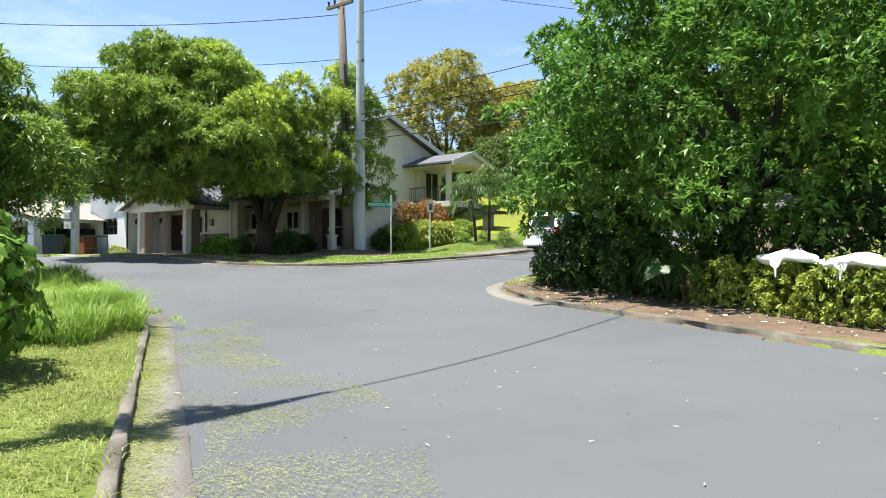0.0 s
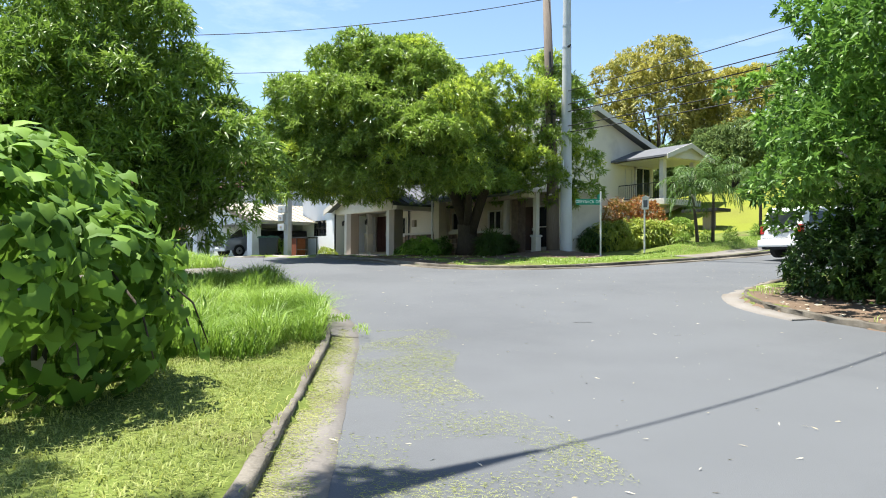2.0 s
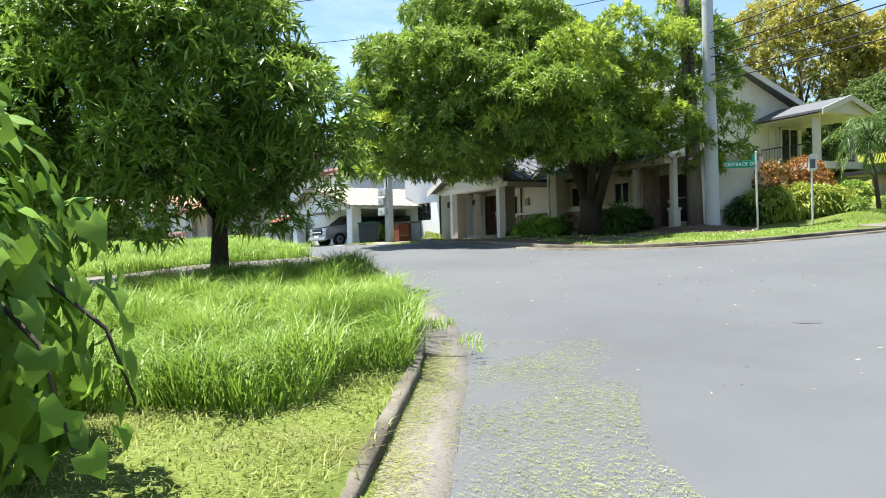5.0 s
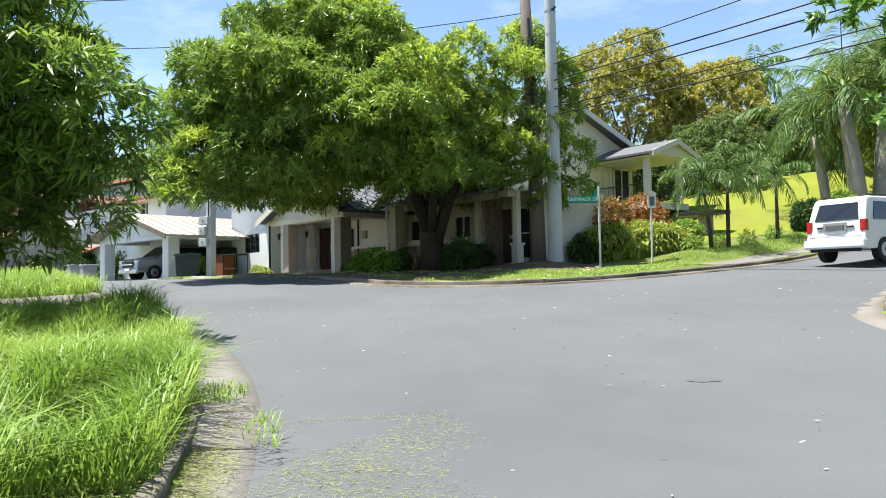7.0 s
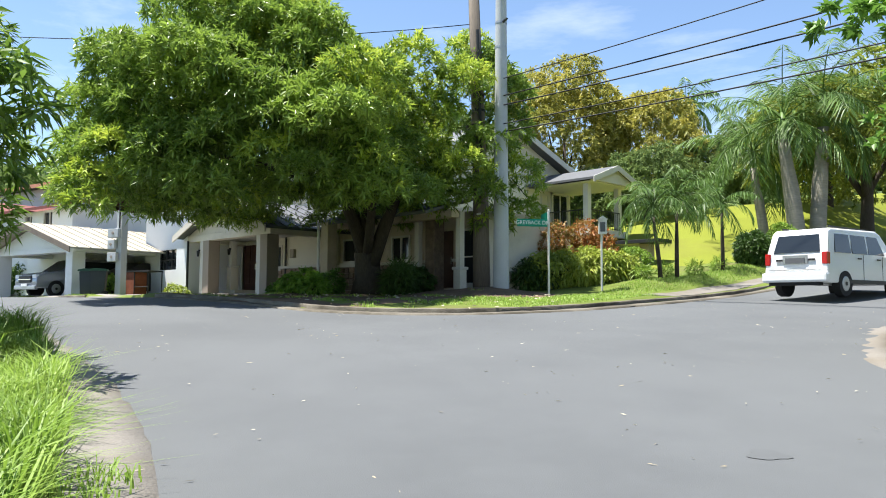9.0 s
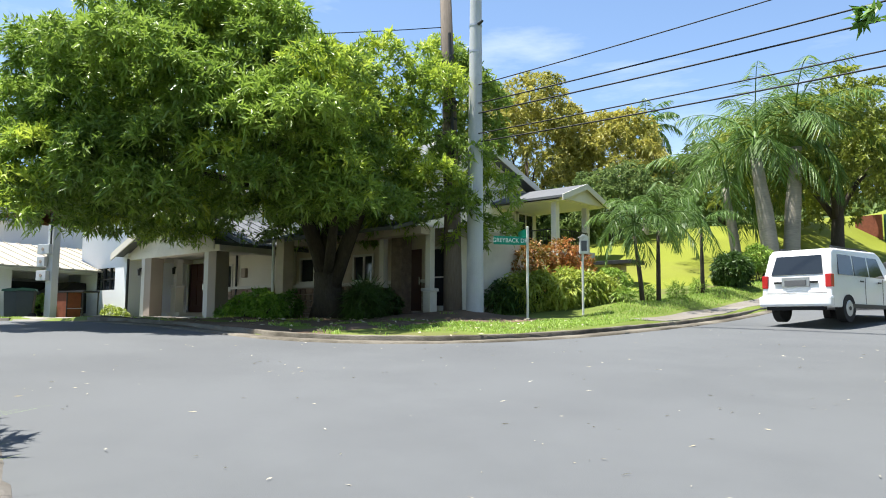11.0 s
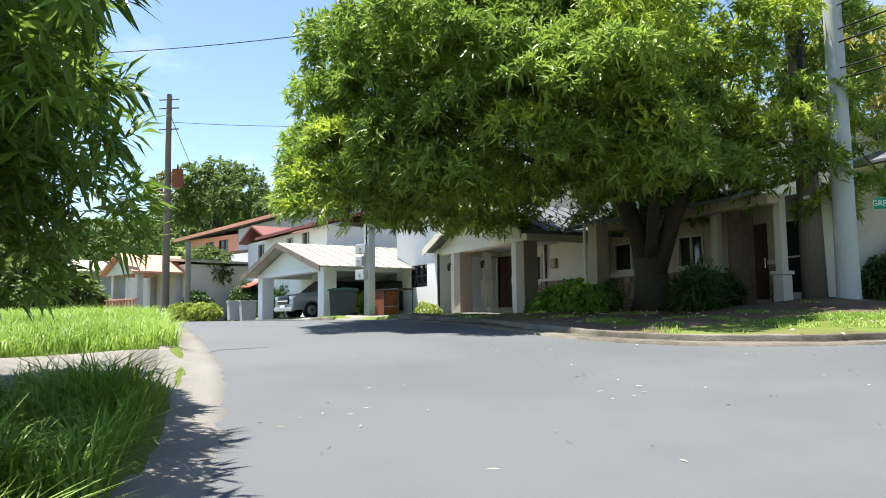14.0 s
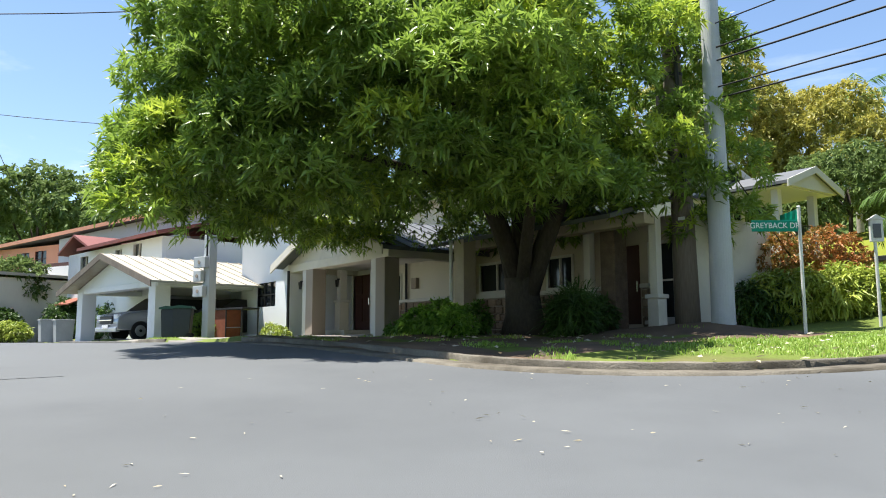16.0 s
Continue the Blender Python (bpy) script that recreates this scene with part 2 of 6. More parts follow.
OLIVE_LEAF = leaf_material("olive_leaves", (0.10, 0.15, 0.03), (0.40, 0.44, 0.07), 0.38)


# ---- mesh helpers ----
ORIGIN = {}


def link_mesh(name, me, mat, parent=None, label=""):
    if mat is not None:
        me.materials.append(mat)
    ob = new(name, me)
    if parent is not None:
        ob.parent = parent
    if label:
        ob["label"] = label
    return ob


def part(name, bm, mat, parent=None, label=""):
    """Links a bmesh as one mesh object, under a thing or a part where one is given."""
    me = bpy.data.meshes.new(name)
    shift = ORIGIN.get(parent)
    if shift is not None:
        bmesh.ops.translate(bm, verts=bm.verts, vec=-shift)
    bm.normal_update()
    bm.to_mesh(me)
    bm.free()
    ob = link_mesh(name, me, mat, parent, label)
    if shift is not None:
        ORIGIN[ob] = shift
    return ob


def placed(name, x, y, z, label, category, group=""):
    """A thing whose parts are given in the world's coordinates."""
    ob = thing(name, x, y, z, label, category, group)
    ORIGIN[ob] = Vector((x, y, z))
    return ob


def thing(name, x, y, z, label, category, group="", turn=0.0):
    ob = new(name)
    ob.empty_display_size = 0.2
    ob.matrix_basis = pose(x, y, z, 0, 0, turn)
    return tagged(ob, label, category, group)


def raw_mesh(name, verts, faces, mat, parent=None, label="", smooth=False):
    """A mesh from arrays: verts (n, 3), faces (m, 3) or (m, 4)."""
    verts, faces = np.asarray(verts, dtype=np.float32), np.asarray(faces, dtype=np.int32)
    k = faces.shape[1]
    me = bpy.data.meshes.new(name)
    me.vertices.add(len(verts))
    me.vertices.foreach_set("co", verts.ravel())
    me.loops.add(faces.size)
    me.loops.foreach_set("vertex_index", faces.ravel())
    me.polygons.add(len(faces))
    me.polygons.foreach_set("loop_start", np.arange(0, faces.size, k, dtype=np.int32))
    me.update(calc_edges=True)
    if smooth:
        me.polygons.foreach_set("use_smooth", np.ones(len(faces), dtype=bool))
    return link_mesh(name, me, mat, parent, label)


def box(bm, x0, y0, z0, x1, y1, z1, bevel=0.0):
    r = bmesh.ops.create_cube(bm, size=1.0, matrix=Matrix.LocRotScale(((x0 + x1) / 2, (y0 + y1) / 2, (z0 + z1) / 2), None, (abs(x1 - x0), abs(y1 - y0), abs(z1 - z0))))
    if bevel:
        edges = list({e for v in r["verts"] for e in v.link_edges})
        bmesh.ops.bevel(bm, geom=edges, offset=bevel, segments=2, affect="EDGES", profile=0.6)
    return bm


def boxed(x0, y0, z0, x1, y1, z1, bevel=0.012):
    return box(bmesh.new(), x0, y0, z0, x1, y1, z1, bevel)


def rod(bm, p0, p1, r0, r1=None, n=12):
    p0, p1 = Vector(p0), Vector(p1)
    d = p1 - p0
    m = Matrix.Translation((p0 + p1) / 2) @ d.to_track_quat("Z", "Y").to_matrix().to_4x4()
    bmesh.ops.create_cone(bm, cap_ends=True, segments=n, radius1=r0, radius2=r0 if r1 is None else r1, depth=d.length, matrix=m)
    return bm


def prism(bm, outline, axis, a, b):
    """Extrudes an outline along an axis: for 'x' its points are (y, z), for 'y' (x, z), for 'z' (x, y)."""
    def put(p, v):
        return {"x": (v, p[0], p[1]), "y": (p[0], v, p[1]), "z": (p[0], p[1], v)}[axis]
    lo = [bm.verts.new(put(p, a)) for p in outline]
    hi = [bm.verts.new(put(p, b)) for p in outline]
    bm.faces.new(lo)
    bm.faces.new(hi[::-1])
    for i in range(len(outline)):
        j = (i + 1) % len(outline)
        bm.faces.new((lo[i], hi[i], hi[j], lo[j]))
    bmesh.ops.recalc_face_normals(bm, faces=bm.faces)
    return bm


def tube(points, radii, n=8):
    """A bent, tapered tube."""
    bm = bmesh.new()
    pts = [Vector(p) for p in points]
    rings = []
    side = Vector((1, 0, 0))
    for i, p in enumerate(pts):
        d = (pts[min(i + 1, len(pts) - 1)] - pts[max(i - 1, 0)]).normalized()
        u = (side - d * side.dot(d))
        u = u.normalized() if u.length > 1e-3 else d.orthogonal().normalized()
        side = u
        v = d.cross(u)
        rings.append([bm.verts.new(p + (u * math.cos(2 * math.pi * k / n) + v * math.sin(2 * math.pi * k / n)) * radii[i]) for k in range(n)])
    for a, b in zip(rings, rings[1:]):
        for k in range(n):
            f = bm.faces.new((a[k], a[(k + 1) % n], b[(k + 1) % n], b[k]))
            f.smooth = True
    bm.faces.new(rings[0][::-1])
    bm.faces.new(rings[-1])
    return bm


def join_bm(into, other):
    me = bpy.data.meshes.new("tmp")
    other.to_mesh(me)
    other.free()
    into.from_mesh(me)
    bpy.data.meshes.remove(me)
    return into


def panel_with_holes(axis, at, thick, u0, u1, z0, z1, holes):
    """A wall slab across 'x' or 'y' at a plane, with rectangular openings (u0, u1, z0, z1) cut right through it."""
    bm = bmesh.new()
    us = sorted({u0, u1, *[h[0] for h in holes], *[h[1] for h in holes]})
    zs = sorted({z0, z1, *[h[2] for h in holes], *[h[3] for h in holes]})
    for a, b in zip(us, us[1:]):
        run = None
        for c, d in zip(zs, zs[1:]):
            um, zm = (a + b) / 2, (c + d) / 2
            if any(h[0] < um < h[1] and h[2] < zm < h[3] for h in holes):
                continue
            if axis == "y":
                box(bm, a, at, c, b, at + thick, d)
            else:
                box(bm, at, a, c, at + thick, b, d)
    bmesh.ops.remove_doubles(bm, verts=bm.verts, dist=0.0005)
    inner = [f for f in bm.faces if len([g for g in bm.faces if g is not f and set(g.verts) == set(f.verts)])]
    bmesh.ops.delete(bm, geom=inner, context="FACES_ONLY")
    bmesh.ops.recalc_face_normals(bm, faces=bm.faces)
    return bm


RNG = np.random.default_rng(7)


def unit(v):
    return v / np.maximum(np.linalg.norm(v, axis=-1, keepdims=True), 1e-9)


def leaves(base, along, length, width, fold=0.25, droop=0.0, rng=RNG):
    """Folded lance-shaped leaves: six vertices and four triangles each. base, along: (n, 3); length, width: (n,)."""
    n = len(base)
    along = unit(along)
    ref = unit(rng.normal(size=(n, 3)) * 0.55 + np.array([0, 0, 1.0]))
    side = unit(np.cross(along, ref))
    up = np.cross(side, along)
    L, W = length[:, None], width[:, None]
    down = np.array([0, 0, -1.0]) * droop * L
    v = np.stack([base, base + along * L * 0.38 + side * W * 0.5 + up * W * fold + down * 0.15, base + along * L * 0.38 - side * W * 0.5 + up * W * fold + down * 0.15,
                  base + along * L * 0.42 + down * 0.15, base + along * L + down], axis=1)
    i = np.arange(n)[:, None] * 5
    f = np.stack([i + np.array([0, 3, 1]), i + np.array([0, 2, 3]), i + np.array([3, 4, 1]), i + np.array([3, 2, 4])], axis=1)
    return v.reshape(-1, 3), f.reshape(-1, 3)


def broad_leaves(base, normal, size, rng=RNG):
    """Broad lobed leaves hanging flat against a surface: eight vertices and seven triangles each."""
    n = len(base)
    normal = unit(normal + rng.normal(size=(n, 3)) * 0.35)
    down = unit(np.array([0, 0, -1.0]) + rng.normal(size=(n, 3)) * 0.35)
    down = unit(down - normal * (down * normal).sum(1, keepdims=True))
    side = np.cross(normal, down)
    S = size[:, None]
    outline = ((0.0, 0.0, 0.0), (0.42, -0.18, -0.05), (0.52, 0.22, -0.02), (0.30, 0.42, 0.02), (0.0, 0.85, -0.10), (-0.30, 0.42, 0.02), (-0.52, 0.22, -0.02), (-0.42, -0.18, -0.05), (0.0, 0.25, 0.09))
    v = np.stack([base + side * a * S + down * b * S - normal * -c * S for a, b, c in outline], axis=1)
    i = np.arange(n)[:, None] * 9
    f = np.stack([i + np.array([8, k, (k + 1) % 8]) for k in range(8)], axis=1)
    return v.reshape(-1, 3), f.reshape(-1, 3)


def blades(base, lean, height, width, rng=RNG):
    """Grass blades bent over: base (n, 3), lean (n, 2) sideways reach, height and width (n,)."""
    n = len(base)
    lean3 = np.concatenate([lean, np.zeros((n, 1))], axis=1)
    side = unit(np.stack([-lean[:, 1], lean[:, 0], np.zeros(n)], axis=1) + 1e-6) * width[:, None] * 0.5
    up = np.array([0, 0, 1.0])
    H = height[:, None]
    mid = base + lean3 * 0.3 + up * H * 0.62
    tip = base + lean3 + up * H * (1 - 0.25 * np.minimum(1, np.linalg.norm(lean, axis=1, keepdims=True) / H))
    v = np.stack([base - side, base + side, mid - side * 0.8, mid + side * 0.8, tip], axis=1)
    i = np.arange(n)[:, None] * 5
    f = np.stack([i + np.array([0, 1, 3]), i + np.array([0, 3, 2]), i + np.array([2, 3, 4])], axis=1)
    return v.reshape(-1, 3), f.reshape(-1, 3)


def on_lobes(lobes, count, rng, inner=0.7, below=-0.65):
    """Places on the outside of a cloud of lobes (x, y, z, rx, ry, rz), with the outward way of each. Places deep inside other lobes are dropped."""
    lobes = np.array(lobes, dtype=float)
    area = (lobes[:, 3] * lobes[:, 4] + lobes[:, 3] * lobes[:, 5] + lobes[:, 4] * lobes[:, 5])
    pick = rng.choice(len(lobes), size=count, p=area / area.sum())
    d = unit(rng.normal(size=(count, 3)))
    d = d[:, :] * np.where(d[:, 2:3] < below, -1, 1)
    shell = inner + (1.06 - inner) * rng.random((count, 1)) ** 0.55
    L = lobes[pick]
    bumpy = 1 + 0.10 * np.sin(d[:, :1] * 7 + pick[:, None]) * np.cos(d[:, 1:2] * 6 - pick[:, None] * 2)
    p = L[:, :3] + d * L[:, 3:] * shell * bumpy
    keep = np.ones(count, dtype=bool)
    for i, q in enumerate(lobes):
        inside = (((p - q[:3]) / q[3:]) ** 2).sum(1) < 0.42
        keep &= ~(inside & (pick != i))
    return p[keep], d[keep], pick[keep]


def lobe_cloud(center, radii, n, size, rng, flat=0.8, cover=1.75, core=0.72):
    """Lobes spread over an ellipsoid's surface, as the boughs of a crown."""
    out = []
    golden = math.pi * (3 - math.sqrt(5))
    for i in range(n):
        zz = 1 - (i + 0.5) / n * cover
        r = math.sqrt(max(0, 1 - zz * zz))
        a = golden * i + rng.random() * 0.5
        s = size * (0.75 + 0.5 * rng.random())
        j = 0.80 + 0.28 * rng.random()
        out.append((center[0] + radii[0] * r * math.cos(a) * j, center[1] + radii[1] * r * math.sin(a) * j, center[2] + radii[2] * zz * j, s, s, s * flat))
    out.append((*center, radii[0] * core, radii[1] * core, radii[2] * core))
    return out


def rosettes(p, d, per, length, width, rng, droop=0.35, spread=0.9):
    """Leaf whorls at twig tips: per leaves round each place."""
    n = len(p)
    base = np.repeat(p, per, axis=0) + rng.normal(size=(n * per, 3)) * length * 0.16
    out = np.repeat(unit(d + np.array([0, 0, 0.25])), per, axis=0)
    around = unit(rng.normal(size=(n * per, 3)))
    along = unit(out * (1 - spread * 0.5) + around * spread)
    ln = length * (0.7 + 0.6 * rng.random(n * per))
    return leaves(base, along, ln, width * (0.8 + 0.4 * rng.random(n * per)), droop=droop, rng=rng)


def tree(name, x, y, z, label, lobes, count, per, leaf_len, leaf_w, mat, trunk_pts, trunk_r, limbs, seed, droop=0.35, young=None, category="tree", inner=0.7, below=-0.65):
    """A tree: a bent, tapered trunk, limbs that fork from it and a crown of leaf whorls on many boughs. lobes are in metres from the foot."""
    rng = np.random.default_rng(seed)
    t = thing(name, x, y, z, label, category)
    if trunk_pts:
        part("trunk", tube(trunk_pts, trunk_r, 12), BARK, t)
    for a, b, r in limbs:
        a, b = Vector(a), Vector(b)
        mid = (a + b) / 2 + Vector((rng.normal() * 0.25, rng.normal() * 0.25, 0.25))
        part("limb", tube([a, a.lerp(mid, 0.5) + Vector((0, 0, 0.08)), mid, mid.lerp(b, 0.5) + Vector((0, 0, 0.1)), b], [r, r * 0.85, r * 0.68, r * 0.5, r * 0.28], 8), BARK, t)
    p, d, pick = on_lobes(lobes, count, rng, inner, below)
    if young is not None:
        # Upward-facing whorls take a lighter copy: new growth and sunlit tone in one colour
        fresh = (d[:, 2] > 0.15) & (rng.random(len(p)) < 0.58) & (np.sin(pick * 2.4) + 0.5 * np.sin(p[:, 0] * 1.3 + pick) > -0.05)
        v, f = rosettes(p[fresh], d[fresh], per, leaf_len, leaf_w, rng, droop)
        raw_mesh("young_leaves", v, f, young, t, "lighter upper whorls, new-growth and sunlit tone in their colour")
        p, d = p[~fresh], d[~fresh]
    v, f = rosettes(p, d, per, leaf_len, leaf_w, rng, droop)
    raw_mesh("crown", v, f, mat, t)
    return t


# ---- lie of the land ----
def ss(a, b, v):
    u = np.clip((v - a) / (b - a), 0, 1)
    return u * u * (3 - 2 * u)


def road_z(x, y):
    """Height of the carriageway: level at first, then a rise, and the side street climbing on."""
    x, y = np.asarray(x, dtype=float), np.asarray(y, dtype=float)
    s = (y - x) * 0.7071
    z = 1.42 * ss(8, 36, s)
    q = np.minimum(y, 150) - 29
    return z + 0.132 * (np.sqrt(q * q + 16) + q) / 2 * ss(-48, -30, x) * ss(40, 5, x)


def road_top(x, y):
    return road_z(x, y) + 0.008 * np.sin(x * 0.7) * np.sin(y * 0.6)


def chaikin(pts, rounds=2):
    pts = [np.array(p, dtype=float) for p in pts]
    for _ in range(rounds):
        out = [pts[0]]
        for a, b in zip(pts, pts[1:]):
            out += [a * 0.75 + b * 0.25, a * 0.25 + b * 0.75]
        pts = out + [pts[-1]]
    return np.array(pts)


LEFT = chaikin([(60, -35), (-4.5, 2.25), (-7.41, 3.9), (-10.4, 5.62), (-12.07, 6.6), (-14.3, 7.6), (-17.7, 8.6), (-21.6, 9.33), (-24.2, 9.66), (-30.4, 10.1), (-40, 10.2), (-56, 9.0), (-75, 3.0), (-100, -12)])
RIGHT = chaikin([(60, -12), (15, 5.4), (-2.1, 11.84), (-4.66, 13.0), (-7.7, 14.0), (-9.4, 14.5), (-10.9, 15.3), (-12.0, 16.6), (-12.6, 18.2), (-13.0, 20.0), (-13.3, 23), (-13.3, 45), (-13.3, 150)])
FAR = chaikin([(-106, -5), (-80, 9.5), (-64, 15.6), (-50, 16.2), (-30, 16.2), (-25.5, 15.8), (-22.6, 15.7), (-20.6, 17.0), (-19.6, 19.3), (-19.4, 22), (-19.6, 31), (-19.8, 60), (-19.8, 150)])
ROAD_LOOP = np.concatenate([LEFT, FAR, RIGHT[::-1]])


def line_distance(x, y, line):
    best = np.full(x.shape, 1e9)
    for (ax, ay), (bx, by) in zip(line[:-1], line[1:]):
        dx, dy = bx - ax, by - ay
        u = np.clip(((x - ax) * dx + (y - ay) * dy) / (dx * dx + dy * dy), 0, 1)
        best = np.minimum(best, np.hypot(x - ax - u * dx, y - ay - u * dy))
    return best


def in_loop(x, y, loop):
    inside = np.zeros(x.shape, dtype=bool)
    for (ax, ay), (bx, by) in zip(loop, np.roll(loop, -1, axis=0)):
        cross = (ay > y) != (by > y)
        with np.errstate(divide="ignore", invalid="ignore"):
            inside ^= cross & (x < (bx - ax) * (y - ay) / (by - ay) + ax)
    return inside


def road_distance(x, y):
    """Metres to the edge of the carriageway: positive on it, negative off it."""
    d = np.minimum(np.minimum(line_distance(x, y, LEFT), line_distance(x, y, RIGHT)), line_distance(x, y, FAR))
    return np.where(in_loop(x, y, ROAD_LOOP), d, -d)


def bank(x, y):
    u = (x + 24) * -0.55 + (y - 36) * 0.83
    return 2.5 * ss(0, 17, u) * ss(-21.5, -27, x)


def land_z(x, y):
    """Height of the ground off the road."""
    x, y = np.asarray(x, dtype=float), np.asarray(y, dtype=float)
    wave = 0.04 * np.sin(x * 0.9) * np.cos(y * 0.8) + 0.02 * np.sin(x * 2.3 + y * 1.7)
    mound = 0.22 * np.exp(-((x + 25.3) ** 2 + (y - 23.4) ** 2) / 3.0)
    verge = 0.42 * ss(0.5, 2.4, -19.8 - x) * ss(24.5, 29.0, y)
    hills = 24 * ss(70, 260, np.hypot(x + 30, y - 20)) * ss(0, 60, y + 0.5 * -x - 60)
    return road_z(x, y) + 0.10 + wave + mound + verge + bank(x, y) + hills


def gz(x, y):
    return float(land_z(x, y))


def steps_between(a, b, step):
    return list(np.arange(a, b, step))


def grow(start, stop, step, k=1.25):
    out, v = [], start
    while abs(v - start) < abs(stop - start):
        v += step
        step *= k
        out.append(v)
    return out


def build_ground():
    xs = np.array(grow(-66, -900, -1.2)[::-1] + steps_between(-66, 14, 0.4) + grow(13.6, 900, 1.2))
    ys = np.array(grow(-10, -900, -1.2)[::-1] + steps_between(-10, 62, 0.4) + grow(61.6, 900, 1.2))
    X, Y = np.meshgrid(xs, ys, indexing="ij")
    D = road_distance(X, Y)
    # pull the points next to the road's edge onto a line behind the kerb
    gx, gy = np.gradient(D, xs, ys)
    gl = np.maximum(np.hypot(gx, gy), 0.3)
    near = (np.abs(D + 0.09) < 0.24) & (X > -66) & (X < 14) & (Y > -10) & (Y < 62)
    X = np.where(near, X - gx / gl * (D + 0.09), X)
    Y = np.where(near, Y - gy / gl * (D + 0.09), Y)
    D = np.where(near, -0.09, D)
    Z = np.where(D > -0.05, road_z(X, Y) - 0.3, land_z(X, Y))
    n, m = len(xs), len(ys)
    i = (np.arange(n - 1)[:, None] * m + np.arange(m - 1)[None, :]).ravel()
    faces = np.stack([i, i + m, i + m + 1, i + 1], axis=1)
    ob = raw_mesh("ground", np.stack([X, Y, Z], axis=-1).reshape(-1, 3), faces, GROUND, smooth=True)
    ob.data.materials.append(LAWN)
    ob.data.materials.append(SOIL)
    cx, cy = X.ravel()[faces].mean(1), Y.ravel()[faces].mean(1)
    lawn = (cx < -21.2) & (cy > 27) & (cx > -60) & (bank(cx, cy) > 0.02)
    soil = (np.exp(-((cx + 25.2) ** 2 / 2.6 + (cy - 23.2) ** 2 / 2.2)) > 0.16) | ((cx > -32.8) & (cx < -22.6) & (cy > 15.6) & (cy < 24.5) & (np.sin(cx * 2.1) + np.cos(cy * 3.1) > -1.1))
    side = (cx > -12) & (cx < 20) & (cy > 12) & (line_distance(cx, cy, RIGHT) > 0.1) & (line_distance(cx, cy, RIGHT) < 6)
    index = np.where(soil | side, 2, np.where(lawn, 1, 0)).astype(np.int32)
    ob.data.polygons.foreach_set("material_index", index)
    return tagged(ob, "grassy ground with a bright mown bank and bare soil patches", "ground", kind="structure")


def build_road():
    xs, ys = np.arange(-110, 60, 0.5), np.arange(-36, 150, 0.5)
    X, Y = np.meshgrid(xs, ys, indexing="ij")
    D = road_distance(X + 0.25, Y + 0.25)
    Z = road_top(X, Y)
    n, m = X.shape
    i = (np.arange(n - 1)[:, None] * m + np.arange(m - 1)[None, :])
    keep = D[:-1, :-1] > -0.12
    i = i[keep]
    faces = np.stack([i, i + m, i + m + 1, i + 1], axis=1)
    used, inv = np.unique(faces, return_inverse=True)
    verts = np.stack([X, Y, Z], axis=-1).reshape(-1, 3)[used]
    ob = raw_mesh("road", verts, inv.reshape(-1, 4), ASPHALT, smooth=True)
    return tagged(ob, "sunlit grey asphalt street junction with fine litter", "road", kind="structure")


def resample(line, step, x_range):
    """Points at even steps along a line, within a range of x."""
    seg = np.hypot(*np.diff(line, axis=0).T)
    s = np.concatenate([[0], np.cumsum(seg)])
    q = np.arange(0, s[-1], step)
    pts = np.stack([np.interp(q, s, line[:, 0]), np.interp(q, s, line[:, 1])], axis=1)
    return pts[(pts[:, 0] > x_range[0]) & (pts[:, 0] < x_range[1]) & (pts[:, 1] < 75)]


def sweep(name, pts, profile, mat, label, out=1.0, wobble=0.012, category="kerb"):
    """Sweeps a profile of (sideways, height) along points. Sideways is positive away from the road."""
    rng = np.random.default_rng(len(pts))
    tangent = unit(np.gradient(pts, axis=0))
    normal = np.stack([tangent[:, 1], -tangent[:, 0]], axis=1) * out
    k = len(profile)
    V = []
    for p, nrm in zip(pts, normal):
        z = float(road_z(*p))
        for s, h in profile:
            a, b = rng.normal(size=2) * wobble * 0.5
            V.append((p[0] + nrm[0] * (s + a), p[1] + nrm[1] * (s + a), z + h + b * 0.7))
    F = []
    for i in range(len(pts) - 1):
        for j in range(k - 1):
            a = i * k + j
            F.append((a, a + 1, a + k + 1, a + k))
    ob = raw_mesh(name, V, F, mat)
    bm = bmesh.new()
    bm.from_mesh(ob.data)
    bm.verts.ensure_lookup_table()
    for end in (0, (len(pts) - 1) * k):
        bm.faces.new([bm.verts[end + j] for j in range(k)])
    bmesh.ops.recalc_face_normals(bm, faces=bm.faces)
    bm.to_mesh(ob.data)
    bm.free()
    return tagged(ob, label, category, kind="structure")


build_ground()
build_road()
KERB_PROFILE = [(0.012, -0.2), (0.0, 0.096), (0.014, 0.112), (0.085, 0.116), (0.11, 0.1), (0.12, -0.2)]
LOW_PROFILE = [(-0.01, -0.2), (0.0, 0.03), (0.03, 0.05), (0.16, 0.06), (0.17, -0.2)]
GUTTER = [(-0.42, -0.1), (-0.41, 0.012), (-0.2, 0.016), (0.0, 0.022), (0.01, -0.1)]
STRIP = [(-0.46, -0.1), (-0.45, 0.014), (-0.2, 0.034), (0.0, 0.064), (0.38, 0.142), (0.44, -0.1)]
sweep("kerb_left", resample(LEFT, 0.22, (-13.4, 30)), KERB_PROFILE, KERB, "worn mossy concrete kerb beside the mown verge", out=-1)
sweep("gutter_left", resample(LEFT, 0.3, (-12.6, 30)), GUTTER, SLAB, "concrete gutter strip strewn with grass clippings", out=-1, category="gutter")
sweep("apron_strip", resample(LEFT, 0.3, (-70, -12.2)), STRIP, SLAB, "pale rough concrete edging strip of the street", out=-1, category="edging")
